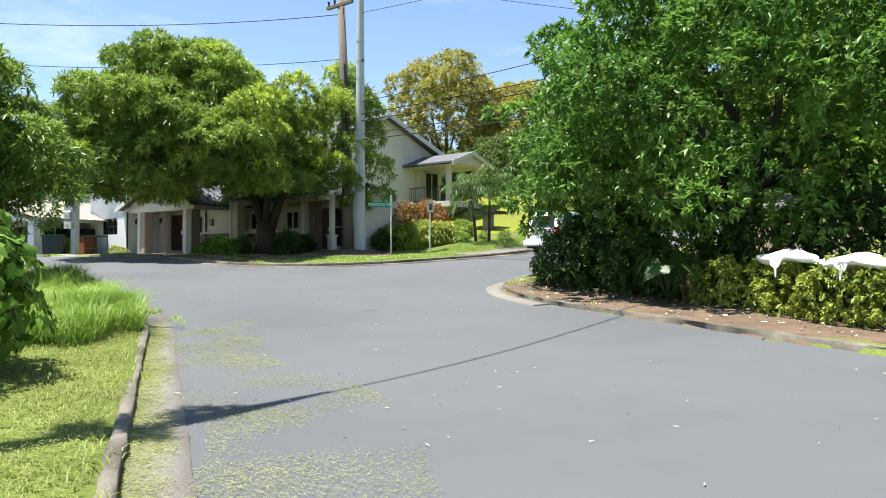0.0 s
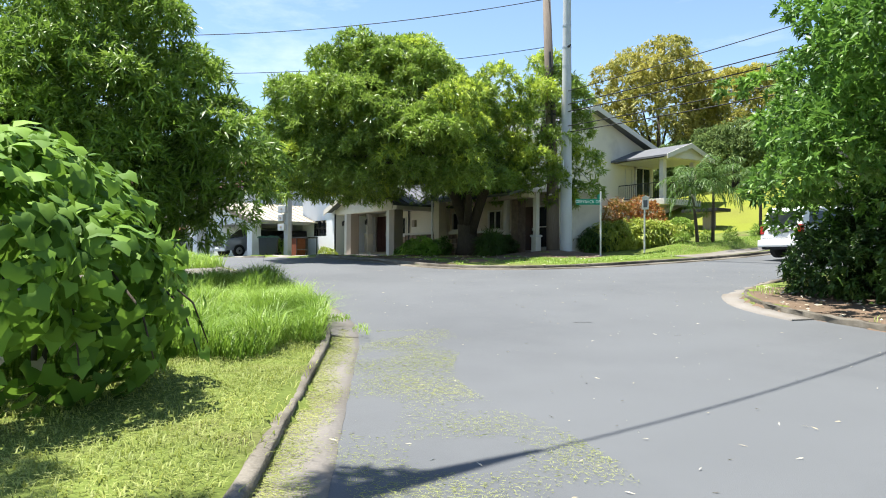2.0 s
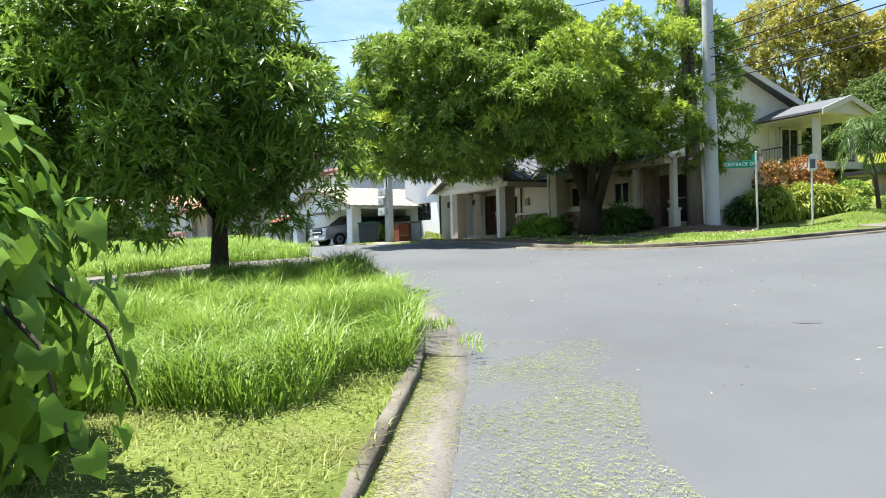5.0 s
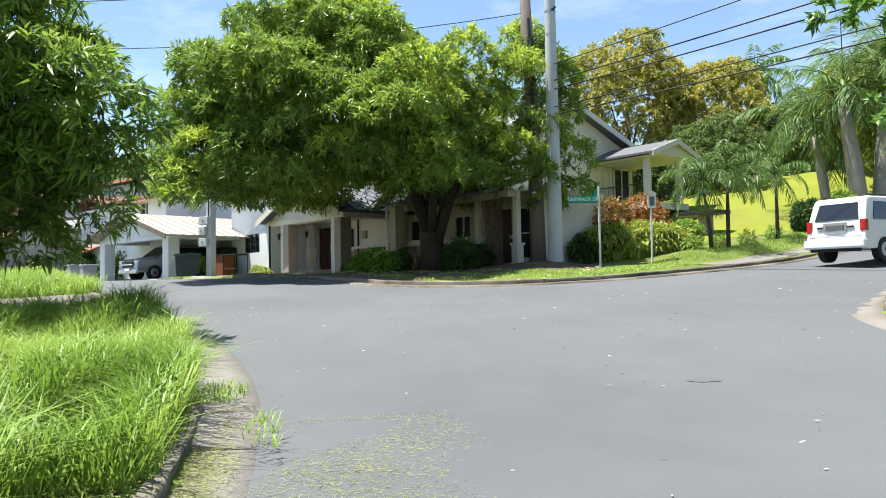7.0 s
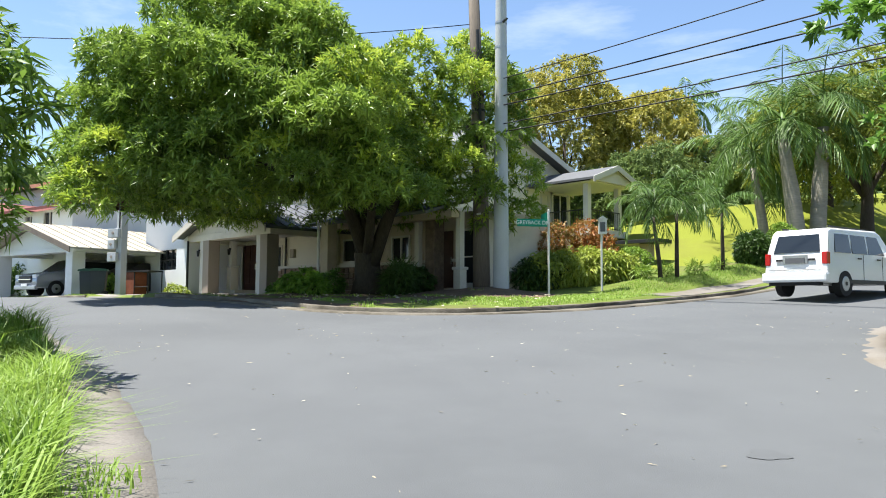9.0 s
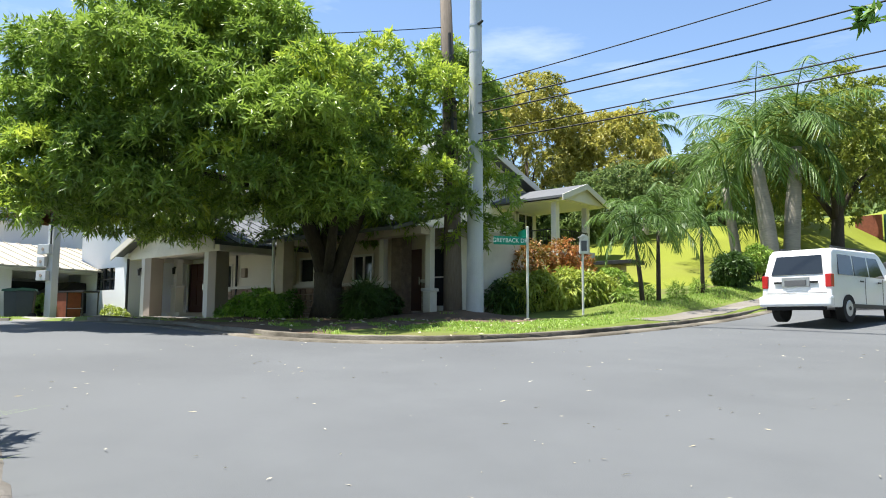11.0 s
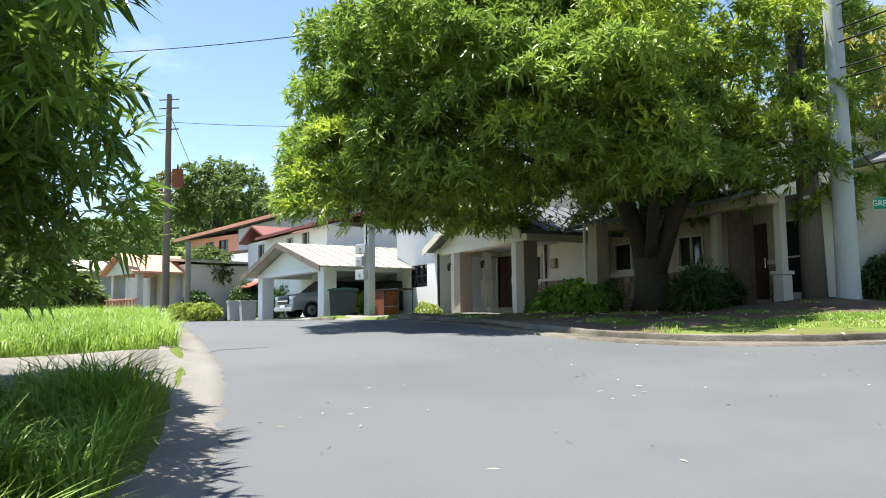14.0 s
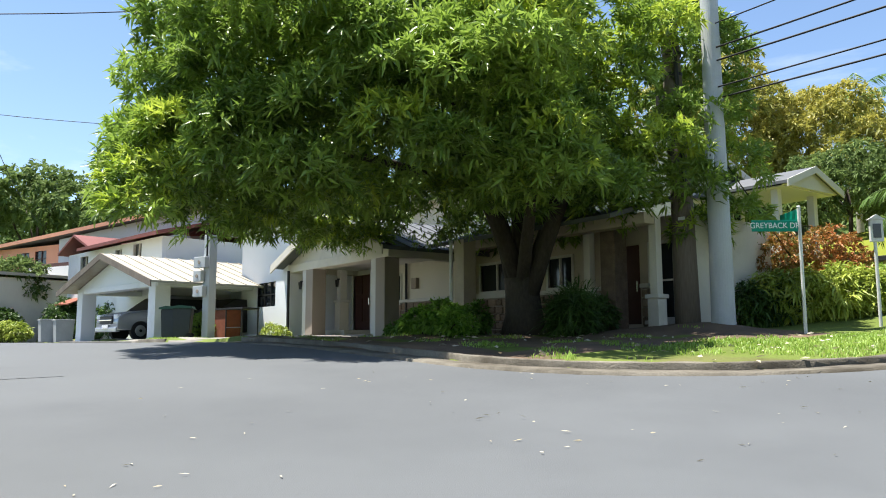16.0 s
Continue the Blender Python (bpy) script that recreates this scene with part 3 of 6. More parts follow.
sweep("kerb_right", resample(RIGHT, 0.22, (-13.5, 30)), KERB_PROFILE, KERB, "broken weathered concrete kerb round the corner", out=1, wobble=0.03)
sweep("gutter_right", resample(RIGHT, 0.25, (-13.6, -9.0)), [(-0.46, -0.1), (-0.45, 0.012), (-0.2, 0.016), (0.0, 0.022), (0.01, -0.1)], SLAB, "pale concrete gutter round the corner kerb", out=1, category="gutter")
# darker KERB colour here carries both dirt and the shade over this gutter
sweep("gutter_far", resample(FAR, 0.25, (-33, -19.3)), [(-0.46, -0.1), (-0.45, 0.012), (-0.2, 0.016), (0.0, 0.022), (0.01, -0.1)], KERB, "stained concrete gutter below the far kerb, shade partly in its colour", out=-1, category="gutter")
for a, b in ((-70, -50.6), (-42.3, -39.0), (-33.0, -19)):
    sweep("kerb_far", resample(FAR, 0.25, (a, b)), KERB_PROFILE, KERB, "low weathered concrete kerb along the far verge", out=-1)


# ---- trees of the far corner and of the verges ----
rng0 = np.random.default_rng(3)
mango_lobes = lobe_cloud((-1.2, -3.0, 3.4), (5.1, 5.4, 5.3), 180, 0.82, rng0, flat=0.74, cover=1.2, core=0.7) + [
    (-0.8, -8.5, 2.7, 0.9, 0.9, 0.7), (-1.7, -8.0, 3.5, 0.9, 0.9, 0.7), (-2.7, -7.4, 4.2, 0.9, 0.9, 0.7), (-0.5, -8.1, 3.6, 0.8, 0.8, 0.6), (-3.4, -7.3, 3.2, 0.9, 0.9, 0.7), (-2.1, -8.3, 2.5, 0.8, 0.8, 0.6), (-3.3, -6.6, 4.7, 0.9, 0.9, 0.7), (-1.4, -7.4, 4.5, 0.8, 0.8, 0.6), (-0.2, -8.8, 2.1, 0.6, 0.6, 0.5),
    (2.0, -6.4, 3.8, 0.9, 0.9, 0.7), (1.2, -7.0, 2.9, 0.8, 0.8, 0.6), (3.0, -5.6, 3.3, 0.8, 0.8, 0.6), (4.2, -4.9, 4.0, 0.8, 0.8, 0.6), (4.8, -3.6, 4.6, 0.8, 0.8, 0.6), (4.4, -3.4, 3.2, 0.8, 0.8, 0.6), (3.2, -4.6, 4.7, 1.1, 1.1, 0.8), (4.6, -4.2, 5.4, 0.9, 0.9, 0.7), (2.2, -5.6, 5.0, 1.0, 1.0, 0.8), (5.1, -4.7, 4.2, 0.8, 0.8, 0.6), (3.4, -2.8, 5.9, 1.0, 1.0, 0.8), (-1.0, -4.6, 8.3, 0.9, 0.9, 0.7), (-3.2, -4.4, 7.6, 0.9, 0.9, 0.7), (0.8, -4.8, 7.4, 0.9, 0.9, 0.7), (-2.0, -6.0, 6.8, 0.9, 0.9, 0.7), (0.0, -6.4, 6.2, 0.9, 0.9, 0.7),
    (2.7, 3.4, 5.4, 1.2, 1.2, 1.1), (3.0, 3.9, 3.8, 1.0, 1.0, 1.0), (2.4, 3.0, 7.2, 1.1, 1.1, 1.0), (3.4, 3.0, 6.4, 0.9, 0.9, 0.9), (1.6, 3.2, 8.3, 0.9, 0.9, 0.8), (3.1, 4.1, 2.7, 0.8, 0.8, 0.7), (2.8, 0.4, 5.4, 0.9, 0.9, 0.8), (3.2, 1.2, 6.5, 0.9, 0.9, 0.8), (3.4, 2.2, 4.6, 0.9, 0.9, 0.8), (2.8, -0.6, 6.9, 0.9, 0.9, 0.8), (3.7, 0.7, 3.7, 0.9, 0.9, 0.7), (3.6, 1.6, 3.0, 0.8, 0.8, 0.7), (2.9, 2.9, 2.3, 0.7, 0.7, 0.6),
    (2.4, 0.4, 2.8, 0.8, 0.8, 0.6), (3.6, -1.2, 2.8, 0.8, 0.8, 0.6), (-0.4, -3.4, 2.6, 0.9, 0.9, 0.6), (-2.4, -2.2, 2.7, 0.9, 0.9, 0.6), (1.6, -3.2, 2.6, 0.8, 0.8, 0.6), (-3.6, -4.6, 2.5, 0.9, 0.9, 0.6), (-1.6, -5.8, 2.4, 0.9, 0.9, 0.6), (0.6, -5.2, 2.5, 0.8, 0.8, 0.6)]
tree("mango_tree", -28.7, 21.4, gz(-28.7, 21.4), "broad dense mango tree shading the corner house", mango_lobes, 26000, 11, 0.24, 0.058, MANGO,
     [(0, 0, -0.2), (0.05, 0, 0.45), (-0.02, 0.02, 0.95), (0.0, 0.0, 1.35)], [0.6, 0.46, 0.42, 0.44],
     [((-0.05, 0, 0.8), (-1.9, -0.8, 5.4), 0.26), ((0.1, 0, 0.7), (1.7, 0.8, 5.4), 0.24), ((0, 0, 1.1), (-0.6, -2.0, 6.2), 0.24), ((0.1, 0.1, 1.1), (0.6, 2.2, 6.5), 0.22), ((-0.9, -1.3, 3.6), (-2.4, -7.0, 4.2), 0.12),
      ((0.1, -0.1, 1.1), (1.6, -1.4, 4.8), 0.17), ((0, 0, 1.2), (-1.5, 0.8, 8.0), 0.22), ((-0.4, -1.3, 3.8), (-1.8, -3.6, 5.2), 0.12)], 11, young=MANGO_NEW_LIT, inner=0.64, droop=0.2, below=-0.25)
left_lobes = lobe_cloud((0.4, -1.4, 2.9), (2.9, 2.9, 4.6), 84, 0.72, rng0, flat=0.74, cover=1.25, core=0.7) + [(2.6 - 0.5 * k, -2.2 - 0.95 * k, 1.15 + 0.3 * (k % 2), 1.0, 1.0, 0.8) for k in range(7)] + [(-0.6 - 0.4 * k, -3.0 - 1.0 * k, 3.4 + 0.5 * (k % 2), 1.4, 1.4, 1.2) for k in range(5)] + [(3.4, 0.8, 3.4, 0.8, 0.8, 0.6), (2.2, 0.5, 4.8, 0.8, 0.8, 0.7), (3.9, 1.4, 2.9, 0.7, 0.6, 0.5), (3.0, 1.5, 2.4, 0.7, 0.6, 0.5), (0.9, 1.6, 1.8, 0.8, 0.8, 0.6), (0.5, 1.0, 1.3, 0.7, 0.7, 0.5), (1.5, -2.5, 1.9, 1.1, 1.0, 0.7), (0.4, 0.6, 2.1, 1.0, 0.9, 0.6), (1.9, -0.6, 1.8, 0.9, 0.9, 0.6)] + [(1.2, -3.9, 2.6, 1.2, 1.2, 1.0), (2.2, -3.0, 3.2, 1.2, 1.2, 1.0), (0.5, -5.2, 4.4, 1.5, 1.5, 1.4), (0.8, -5.6, 6.4, 1.5, 1.5, 1.3), (2.6, -1.2, 2.3, 1.0, 1.0, 0.8), (2.6, -4.2, 2.1, 0.9, 0.9, 0.7), (1.6, -5.4, 2.6, 1.2, 1.2, 1.0)]
# front of this tree is in shade; the shade is put into darker leaves
tree("mango_tree", -22.3, 6.5, gz(-22.3, 6.5), "mango tree standing in tall verge grass, shade put into its dark green", left_lobes, 12500, 10, 0.25, 0.056, MANGO_SHADED,
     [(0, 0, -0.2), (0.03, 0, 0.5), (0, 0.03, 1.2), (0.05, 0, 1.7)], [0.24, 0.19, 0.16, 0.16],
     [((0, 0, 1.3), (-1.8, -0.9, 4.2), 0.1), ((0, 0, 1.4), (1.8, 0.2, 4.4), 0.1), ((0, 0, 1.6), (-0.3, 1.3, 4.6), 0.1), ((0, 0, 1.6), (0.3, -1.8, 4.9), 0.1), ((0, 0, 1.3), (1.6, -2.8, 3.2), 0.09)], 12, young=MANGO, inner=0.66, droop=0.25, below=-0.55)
right_lobes = lobe_cloud((0, 0, 3.0), (5.0, 4.4, 6.4), 150, 0.85, rng0, flat=0.66, cover=1.2, core=0.7) + [
    (-3.6, -0.9, 2.4, 1.4, 1.3, 1.3), (-4.2, -0.2, 3.6, 1.2, 1.2, 0.9), (-1.6, -1.6, 2.2, 1.6, 1.3, 1.4), (0.8, -2.0, 2.2, 1.6, 1.3, 1.5), (3.2, -2.5, 2.4, 1.7, 1.4, 1.6), (5.6, -3.2, 2.8, 1.8, 1.5, 1.8), (1.0, 1.6, 2.2, 2.0, 1.6, 1.6), (4.4, 0.8, 2.4, 2.0, 1.6, 1.8), (7.6, -0.6, 2.6, 2.2, 1.8, 2.0), (6.2, -3.0, 6.0, 1.7, 1.6, 1.2), (8.4, -4.4, 3.2, 1.5, 1.4, 1.1), (8.6, -3.6, 6.0, 1.8, 1.6, 1.3), (5.0, -3.8, 4.8, 1.2, 1.2, 0.8), (7.0, -4.4, 4.6, 1.3, 1.2, 0.9), (4.6, -2.6, 7.6, 1.5, 1.4, 1.0), (7.2, -3.2, 8.2, 1.6, 1.5, 1.1),
    (-5.0, -0.6, 4.8, 0.9, 0.8, 0.4), (-5.7, -1.2, 5.0, 0.7, 0.6, 0.3), (-6.2, -1.7, 4.9, 0.5, 0.45, 0.22), (-5.4, 0.4, 5.6, 0.9, 0.8, 0.45), (-5.6, 0.2, 3.6, 0.8, 0.8, 0.5), (-4.8, -1.4, 4.0, 0.8, 0.7, 0.4), (-5.6, 1.6, 4.6, 0.9, 0.9, 0.5), (-5.4, 1.8, 2.8, 0.8, 0.8, 0.6), (-5.0, 2.4, 6.2, 0.9, 0.9, 0.5)]
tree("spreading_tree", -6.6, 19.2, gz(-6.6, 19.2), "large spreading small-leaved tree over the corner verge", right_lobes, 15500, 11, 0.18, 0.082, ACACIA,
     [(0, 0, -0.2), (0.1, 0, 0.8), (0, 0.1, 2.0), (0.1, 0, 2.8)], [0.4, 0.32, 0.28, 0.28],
     [((0, 0, 2.2), (-2.6, -0.8, 5.4), 0.18), ((0, 0, 2.4), (2.4, 0.6, 5.6), 0.18), ((0, 0, 2.6), (0, -2.6, 5.2), 0.16), ((0, 0, 2.6), (0.3, 2.4, 6.2), 0.16), ((0, 0, 2.2), (6.0, -2.8, 4.8), 0.16), ((0, 0, 2.8), (-4.6, 2.8, 7.4), 0.12)], 13, droop=0.12, inner=0.68, below=-0.7, young=ACACIA_BRIGHT)
# open boughs of the same kind that reach over the side street
bough_lobes = [(-1.6 + 0.5 * i, 0.2 * math.sin(i), 6.2 + 0.28 * i + 0.25 * math.sin(i * 2.1), 0.75, 0.6, 0.28) for i in range(9)] + lobe_cloud((3.2, 2.0, 6.8), (2.6, 3.0, 2.6), 22, 1.1, rng0, flat=0.6)
tree("spreading_tree", -11.0, 24.0, gz(-11.0, 24.0), "feathery tree with a bough over the side street", bough_lobes, 5200, 12, 0.16, 0.06, ACACIA,
     [(1.5, 0.6, -0.2), (1.5, 0.6, 1.5), (1.7, 0.9, 3.2), (2.2, 1.4, 5.0)], [0.26, 0.2, 0.17, 0.14],
     [((1.9, 1.0, 4.0), (-1.4, 0.2, 6.3), 0.09), ((2.2, 1.4, 4.8), (3.6, 2.8, 7.0), 0.1)], 14, droop=0.1, inner=0.3)


def shrub(name, x, y, label, lobes, count, per, ln, w, mat, seed, category="shrub", droop=0.3, inner=0.6, stems=5):
    t = tree(name, x, y, gz(x, y), label, lobes, count, per, ln, w, mat, None, None, [], seed, droop=droop, category=category, inner=inner, below=-0.9)
    rng = np.random.default_rng(seed + 100)
    for _ in range(stems):
        q = lobes[int(rng.integers(len(lobes)))]
        part("stem", tube([(q[0] * 0.4 + rng.normal() * 0.1, q[1] * 0.4 + rng.normal() * 0.1, -0.1), (q[0] * 0.8, q[1] * 0.8, q[2] * 0.5), (q[0], q[1], q[2])], [0.03, 0.022, 0.012], 6), BARK, t)
    return t


def thicket():
    """The vine-covered mound on the mown verge."""
    x, y = -9.8, 2.35
    t = thing("vine_thicket", x, y, gz(x, y), "mound of broad-leaved green vine beside the kerb", "bush")
    rng = np.random.default_rng(21)
    lobes = [(0, 0, 0.95, 1.35, 1.25, 1.25), (0.75, -0.4, 0.7, 1.0, 1.0, 0.95), (-0.9, 0.3, 0.8, 1.0, 0.9, 0.9), (0.1, -1.3, 1.1, 1.3, 1.3, 1.2), (0.5, 0.5, 0.8, 0.8, 0.7, 0.7), (1.35, 0.35, 1.05, 0.65, 0.6, 0.5), (1.4, -0.6, 1.2, 0.9, 0.9, 0.75), (1.2, -1.3, 0.9, 1.0, 1.0, 0.85), (0.7, -0.3, 1.75, 0.8, 0.8, 0.5)]
    for i, (cnt, lo, nm) in enumerate(((2900, 0.93, "outer_leaves"), (2400, 0.7, "inner_leaves"))):
        p, d, _ = on_lobes(lobes, cnt, rng, lo, -0.7)
        if i == 0:
            p = p + rng.normal(size=p.shape) * 0.035
        v, f = broad_leaves(p, d, 0.12 + 0.10 * rng.random(len(p)), rng)
        raw_mesh(nm, v, f, VINE, t)
    p, d, _ = on_lobes(lobes, 60, rng, 0.9, -0.7)
    p = p[p[:, 2] < 0.7][:14]
    dead = rng.normal(size=p.shape) * 0.3 + np.array([0.3, 0.2, 0])
    v, f = broad_leaves(p * 1.03, dead, np.full(len(p), 0.11), rng)
    raw_mesh("withered_leaves", v, f, LITTER, t, "yellowed dry leaves")
    for k in range(7):
        a = k * 0.9
        q = Vector((math.cos(a) * 0.9, math.sin(a) * 0.8, 0.0))
        part("stem", tube([(q.x * 0.5, q.y * 0.5, -0.1), (q.x * 0.8, q.y * 0.8, 0.5), (q.x * 0.7, q.y * 0.7, 1.2)], [0.03, 0.024, 0.015], 6), BARK, t)
    for k in range(5):
        a = -0.5 + 0.45 * k
        bx, by = 1.25 * math.cos(a) + 0.3, 1.1 * math.sin(a) + 0.2
        pts = [(bx * 0.8, by * 0.8, 1.1), (bx * 1.05, by * 1.05, 0.8), (bx * 1.15, by * 1.15, 0.42)]
        part("runner", tube(pts, [0.012, 0.01, 0.006], 5), BARK, t)
        pp = np.array([np.array(pts[1]) * (1 - u) + np.array(pts[2]) * u for u in np.linspace(0, 1, 7)]) + rng.normal(size=(7, 3)) * 0.04
        v, f = broad_leaves(pp, np.tile([bx, by, 0.3], (7, 1)), 0.12 + 0.05 * rng.random(7), rng)
        raw_mesh("runner_leaves", v, f, VINE, t)


thicket()

# planted bed at the corner
shrub("long_leaf_hedge", -24.2, 27.2, "clipped hedge of long variegated leaves round the corner bed", [(-1.1, -0.8, 0.45, 0.6, 0.6, 0.62), (-0.5, -0.5, 0.5, 0.65, 0.6, 0.65), (0.1, -0.1, 0.52, 0.65, 0.62, 0.66), (0.5, 0.5, 0.5, 0.65, 0.65, 0.62), (0.75, 1.1, 0.45, 0.6, 0.6, 0.58), (-0.9, 0.2, 0.5, 0.7, 0.7, 0.6), (-0.1, 1.0, 0.5, 0.7, 0.7, 0.6)], 1500, 9, 0.26, 0.055, HEDGE, 31, "hedge", 0.5)
shrub("red_tip_shrub", -25.1, 28.1, "rounded shrub with red new shoots above the hedge", [(-0.6, -0.6, 1.5, 0.75, 0.75, 0.6), (0.2, 0.2, 1.7, 0.7, 0.7, 0.5), (-0.3, -0.2, 1.15, 0.8, 0.8, 0.75), (0.35, 0.5, 1.25, 0.8, 0.8, 0.75), (-0.2, 0.3, 0.75, 0.9, 0.9, 0.7), (0.5, 0.1, 0.8, 0.7, 0.7, 0.6)], 1500, 9, 0.13, 0.05, RED_LEAF, 32)
shrub("small_shrub", -23.9, 29.9, "bright yellow-green shrub at the bed's end", [(0, 0, 0.6, 0.6, 0.6, 0.45), (-0.3, 0.3, 0.7, 0.5, 0.5, 0.4)], 420, 9, 0.12, 0.05, GRASS, 33)
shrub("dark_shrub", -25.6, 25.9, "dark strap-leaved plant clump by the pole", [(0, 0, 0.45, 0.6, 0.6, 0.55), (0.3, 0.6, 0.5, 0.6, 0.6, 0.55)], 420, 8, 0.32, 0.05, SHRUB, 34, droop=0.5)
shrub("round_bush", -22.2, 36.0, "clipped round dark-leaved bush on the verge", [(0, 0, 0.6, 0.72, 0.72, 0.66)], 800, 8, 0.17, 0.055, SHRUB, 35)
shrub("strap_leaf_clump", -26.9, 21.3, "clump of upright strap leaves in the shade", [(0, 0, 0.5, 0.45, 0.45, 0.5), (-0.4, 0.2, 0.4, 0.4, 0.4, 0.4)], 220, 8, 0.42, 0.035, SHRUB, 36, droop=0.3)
shrub("low_hedge", -30.6, 20.6, "low leafy border shrubs under the mango", [(-1.6, 0.0, 0.15, 0.5, 0.4, 0.25), (-0.8, 0.0, 0.2, 0.5, 0.4, 0.3), (0, 0, 0.25, 0.5, 0.45, 0.4), (0.8, 0.2, 0.3, 0.45, 0.45, 0.45), (-2.3, 0.1, 0.12, 0.5, 0.4, 0.22)], 560, 8, 0.14, 0.06, ACACIA, 37)
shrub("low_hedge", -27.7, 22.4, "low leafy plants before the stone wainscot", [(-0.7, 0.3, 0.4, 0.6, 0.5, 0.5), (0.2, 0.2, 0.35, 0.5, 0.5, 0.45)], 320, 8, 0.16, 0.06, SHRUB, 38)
shrub("low_hedge", -29.6, 19.4, "bright low leafy plants at the mango foot", [(-0.5, 0.0, 0.28, 0.5, 0.45, 0.35), (0.3, 0.1, 0.35, 0.5, 0.5, 0.42), (1.0, -0.1, 0.22, 0.4, 0.4, 0.3)], 320, 8, 0.15, 0.065, ACACIA_BRIGHT, 39)
for k, (lx, ly) in enumerate(((-22.6, 28.2), (-22.2, 31.1), (-22.5, 33.6), (-22.9, 30.4))):
    shrub("border_clump", lx, ly, "small upright strap-leaved border plant", [(0, 0, 0.22, 0.2, 0.25, 0.2)], 34, 7, 0.3, 0.035, GRASS, 40 + k, droop=0.15, stems=1)
shrub("young_tree", -22.4, 39.4, "small leafy sapling on the verge", [(0, 0, 1.0, 0.55, 0.55, 0.5), (0.2, 0.3, 0.7, 0.4, 0.4, 0.35)], 260, 8, 0.18, 0.06, GRASS, 47, category="sapling")

# corner verge by the spreading tree
hedge_line = [(-5.9 + 0.85 * i, 16.0 - 0.36 * i) for i in range(11)]
shrub("clipped_hedge", -1.6, 14.2, "rough clipped hedge along the footway with sacks on it", [(x + 1.6, y - 14.2 + 0.1 * math.sin(i * 2), 0.55, 0.75, 0.6, 0.62) for i, (x, y) in enumerate(hedge_line)], 3400, 9, 0.09, 0.045, HEDGE, 51, "hedge", stems=12)
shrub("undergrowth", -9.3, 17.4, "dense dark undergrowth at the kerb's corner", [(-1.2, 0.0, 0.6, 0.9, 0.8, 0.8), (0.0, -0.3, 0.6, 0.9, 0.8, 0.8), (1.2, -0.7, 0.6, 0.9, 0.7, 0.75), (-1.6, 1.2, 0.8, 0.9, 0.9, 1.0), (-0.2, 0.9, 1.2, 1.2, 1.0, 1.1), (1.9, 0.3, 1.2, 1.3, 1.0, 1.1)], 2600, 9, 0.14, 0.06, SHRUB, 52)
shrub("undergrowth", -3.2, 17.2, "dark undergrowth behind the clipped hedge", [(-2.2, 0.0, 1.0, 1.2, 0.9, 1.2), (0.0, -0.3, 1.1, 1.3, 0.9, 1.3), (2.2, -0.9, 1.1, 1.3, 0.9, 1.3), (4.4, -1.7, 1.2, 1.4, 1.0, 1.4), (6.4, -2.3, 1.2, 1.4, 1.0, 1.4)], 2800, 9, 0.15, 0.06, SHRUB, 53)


def ear_plant(x, y):
    t = thing("elephant_ear_plant", x, y, gz(x, y), "large-leaved elephant ear plant in the shade", "plant")
    rng = np.random.default_rng(5)
    for k in range(7):
        a = k * 0.9 + 0.3
        h, r = 0.7 + 0.35 * rng.random(), 0.35 + 0.3 * rng.random()
        tip = Vector((math.cos(a) * r, math.sin(a) * r, h))
        part("stalk", tube([(0, 0, 0), tip * 0.55 + Vector((0, 0, 0.15)), tip], [0.025, 0.018, 0.012], 6), SHRUB, t)
        v, f = broad_leaves(np.array([tip]), np.array([[math.cos(a), math.sin(a), 0.8]]), np.array([0.62 + 0.2 * rng.random()]), rng)
        raw_mesh("leaf", v, f, SHRUB, t)


ear_plant(-6.9, 15.7)


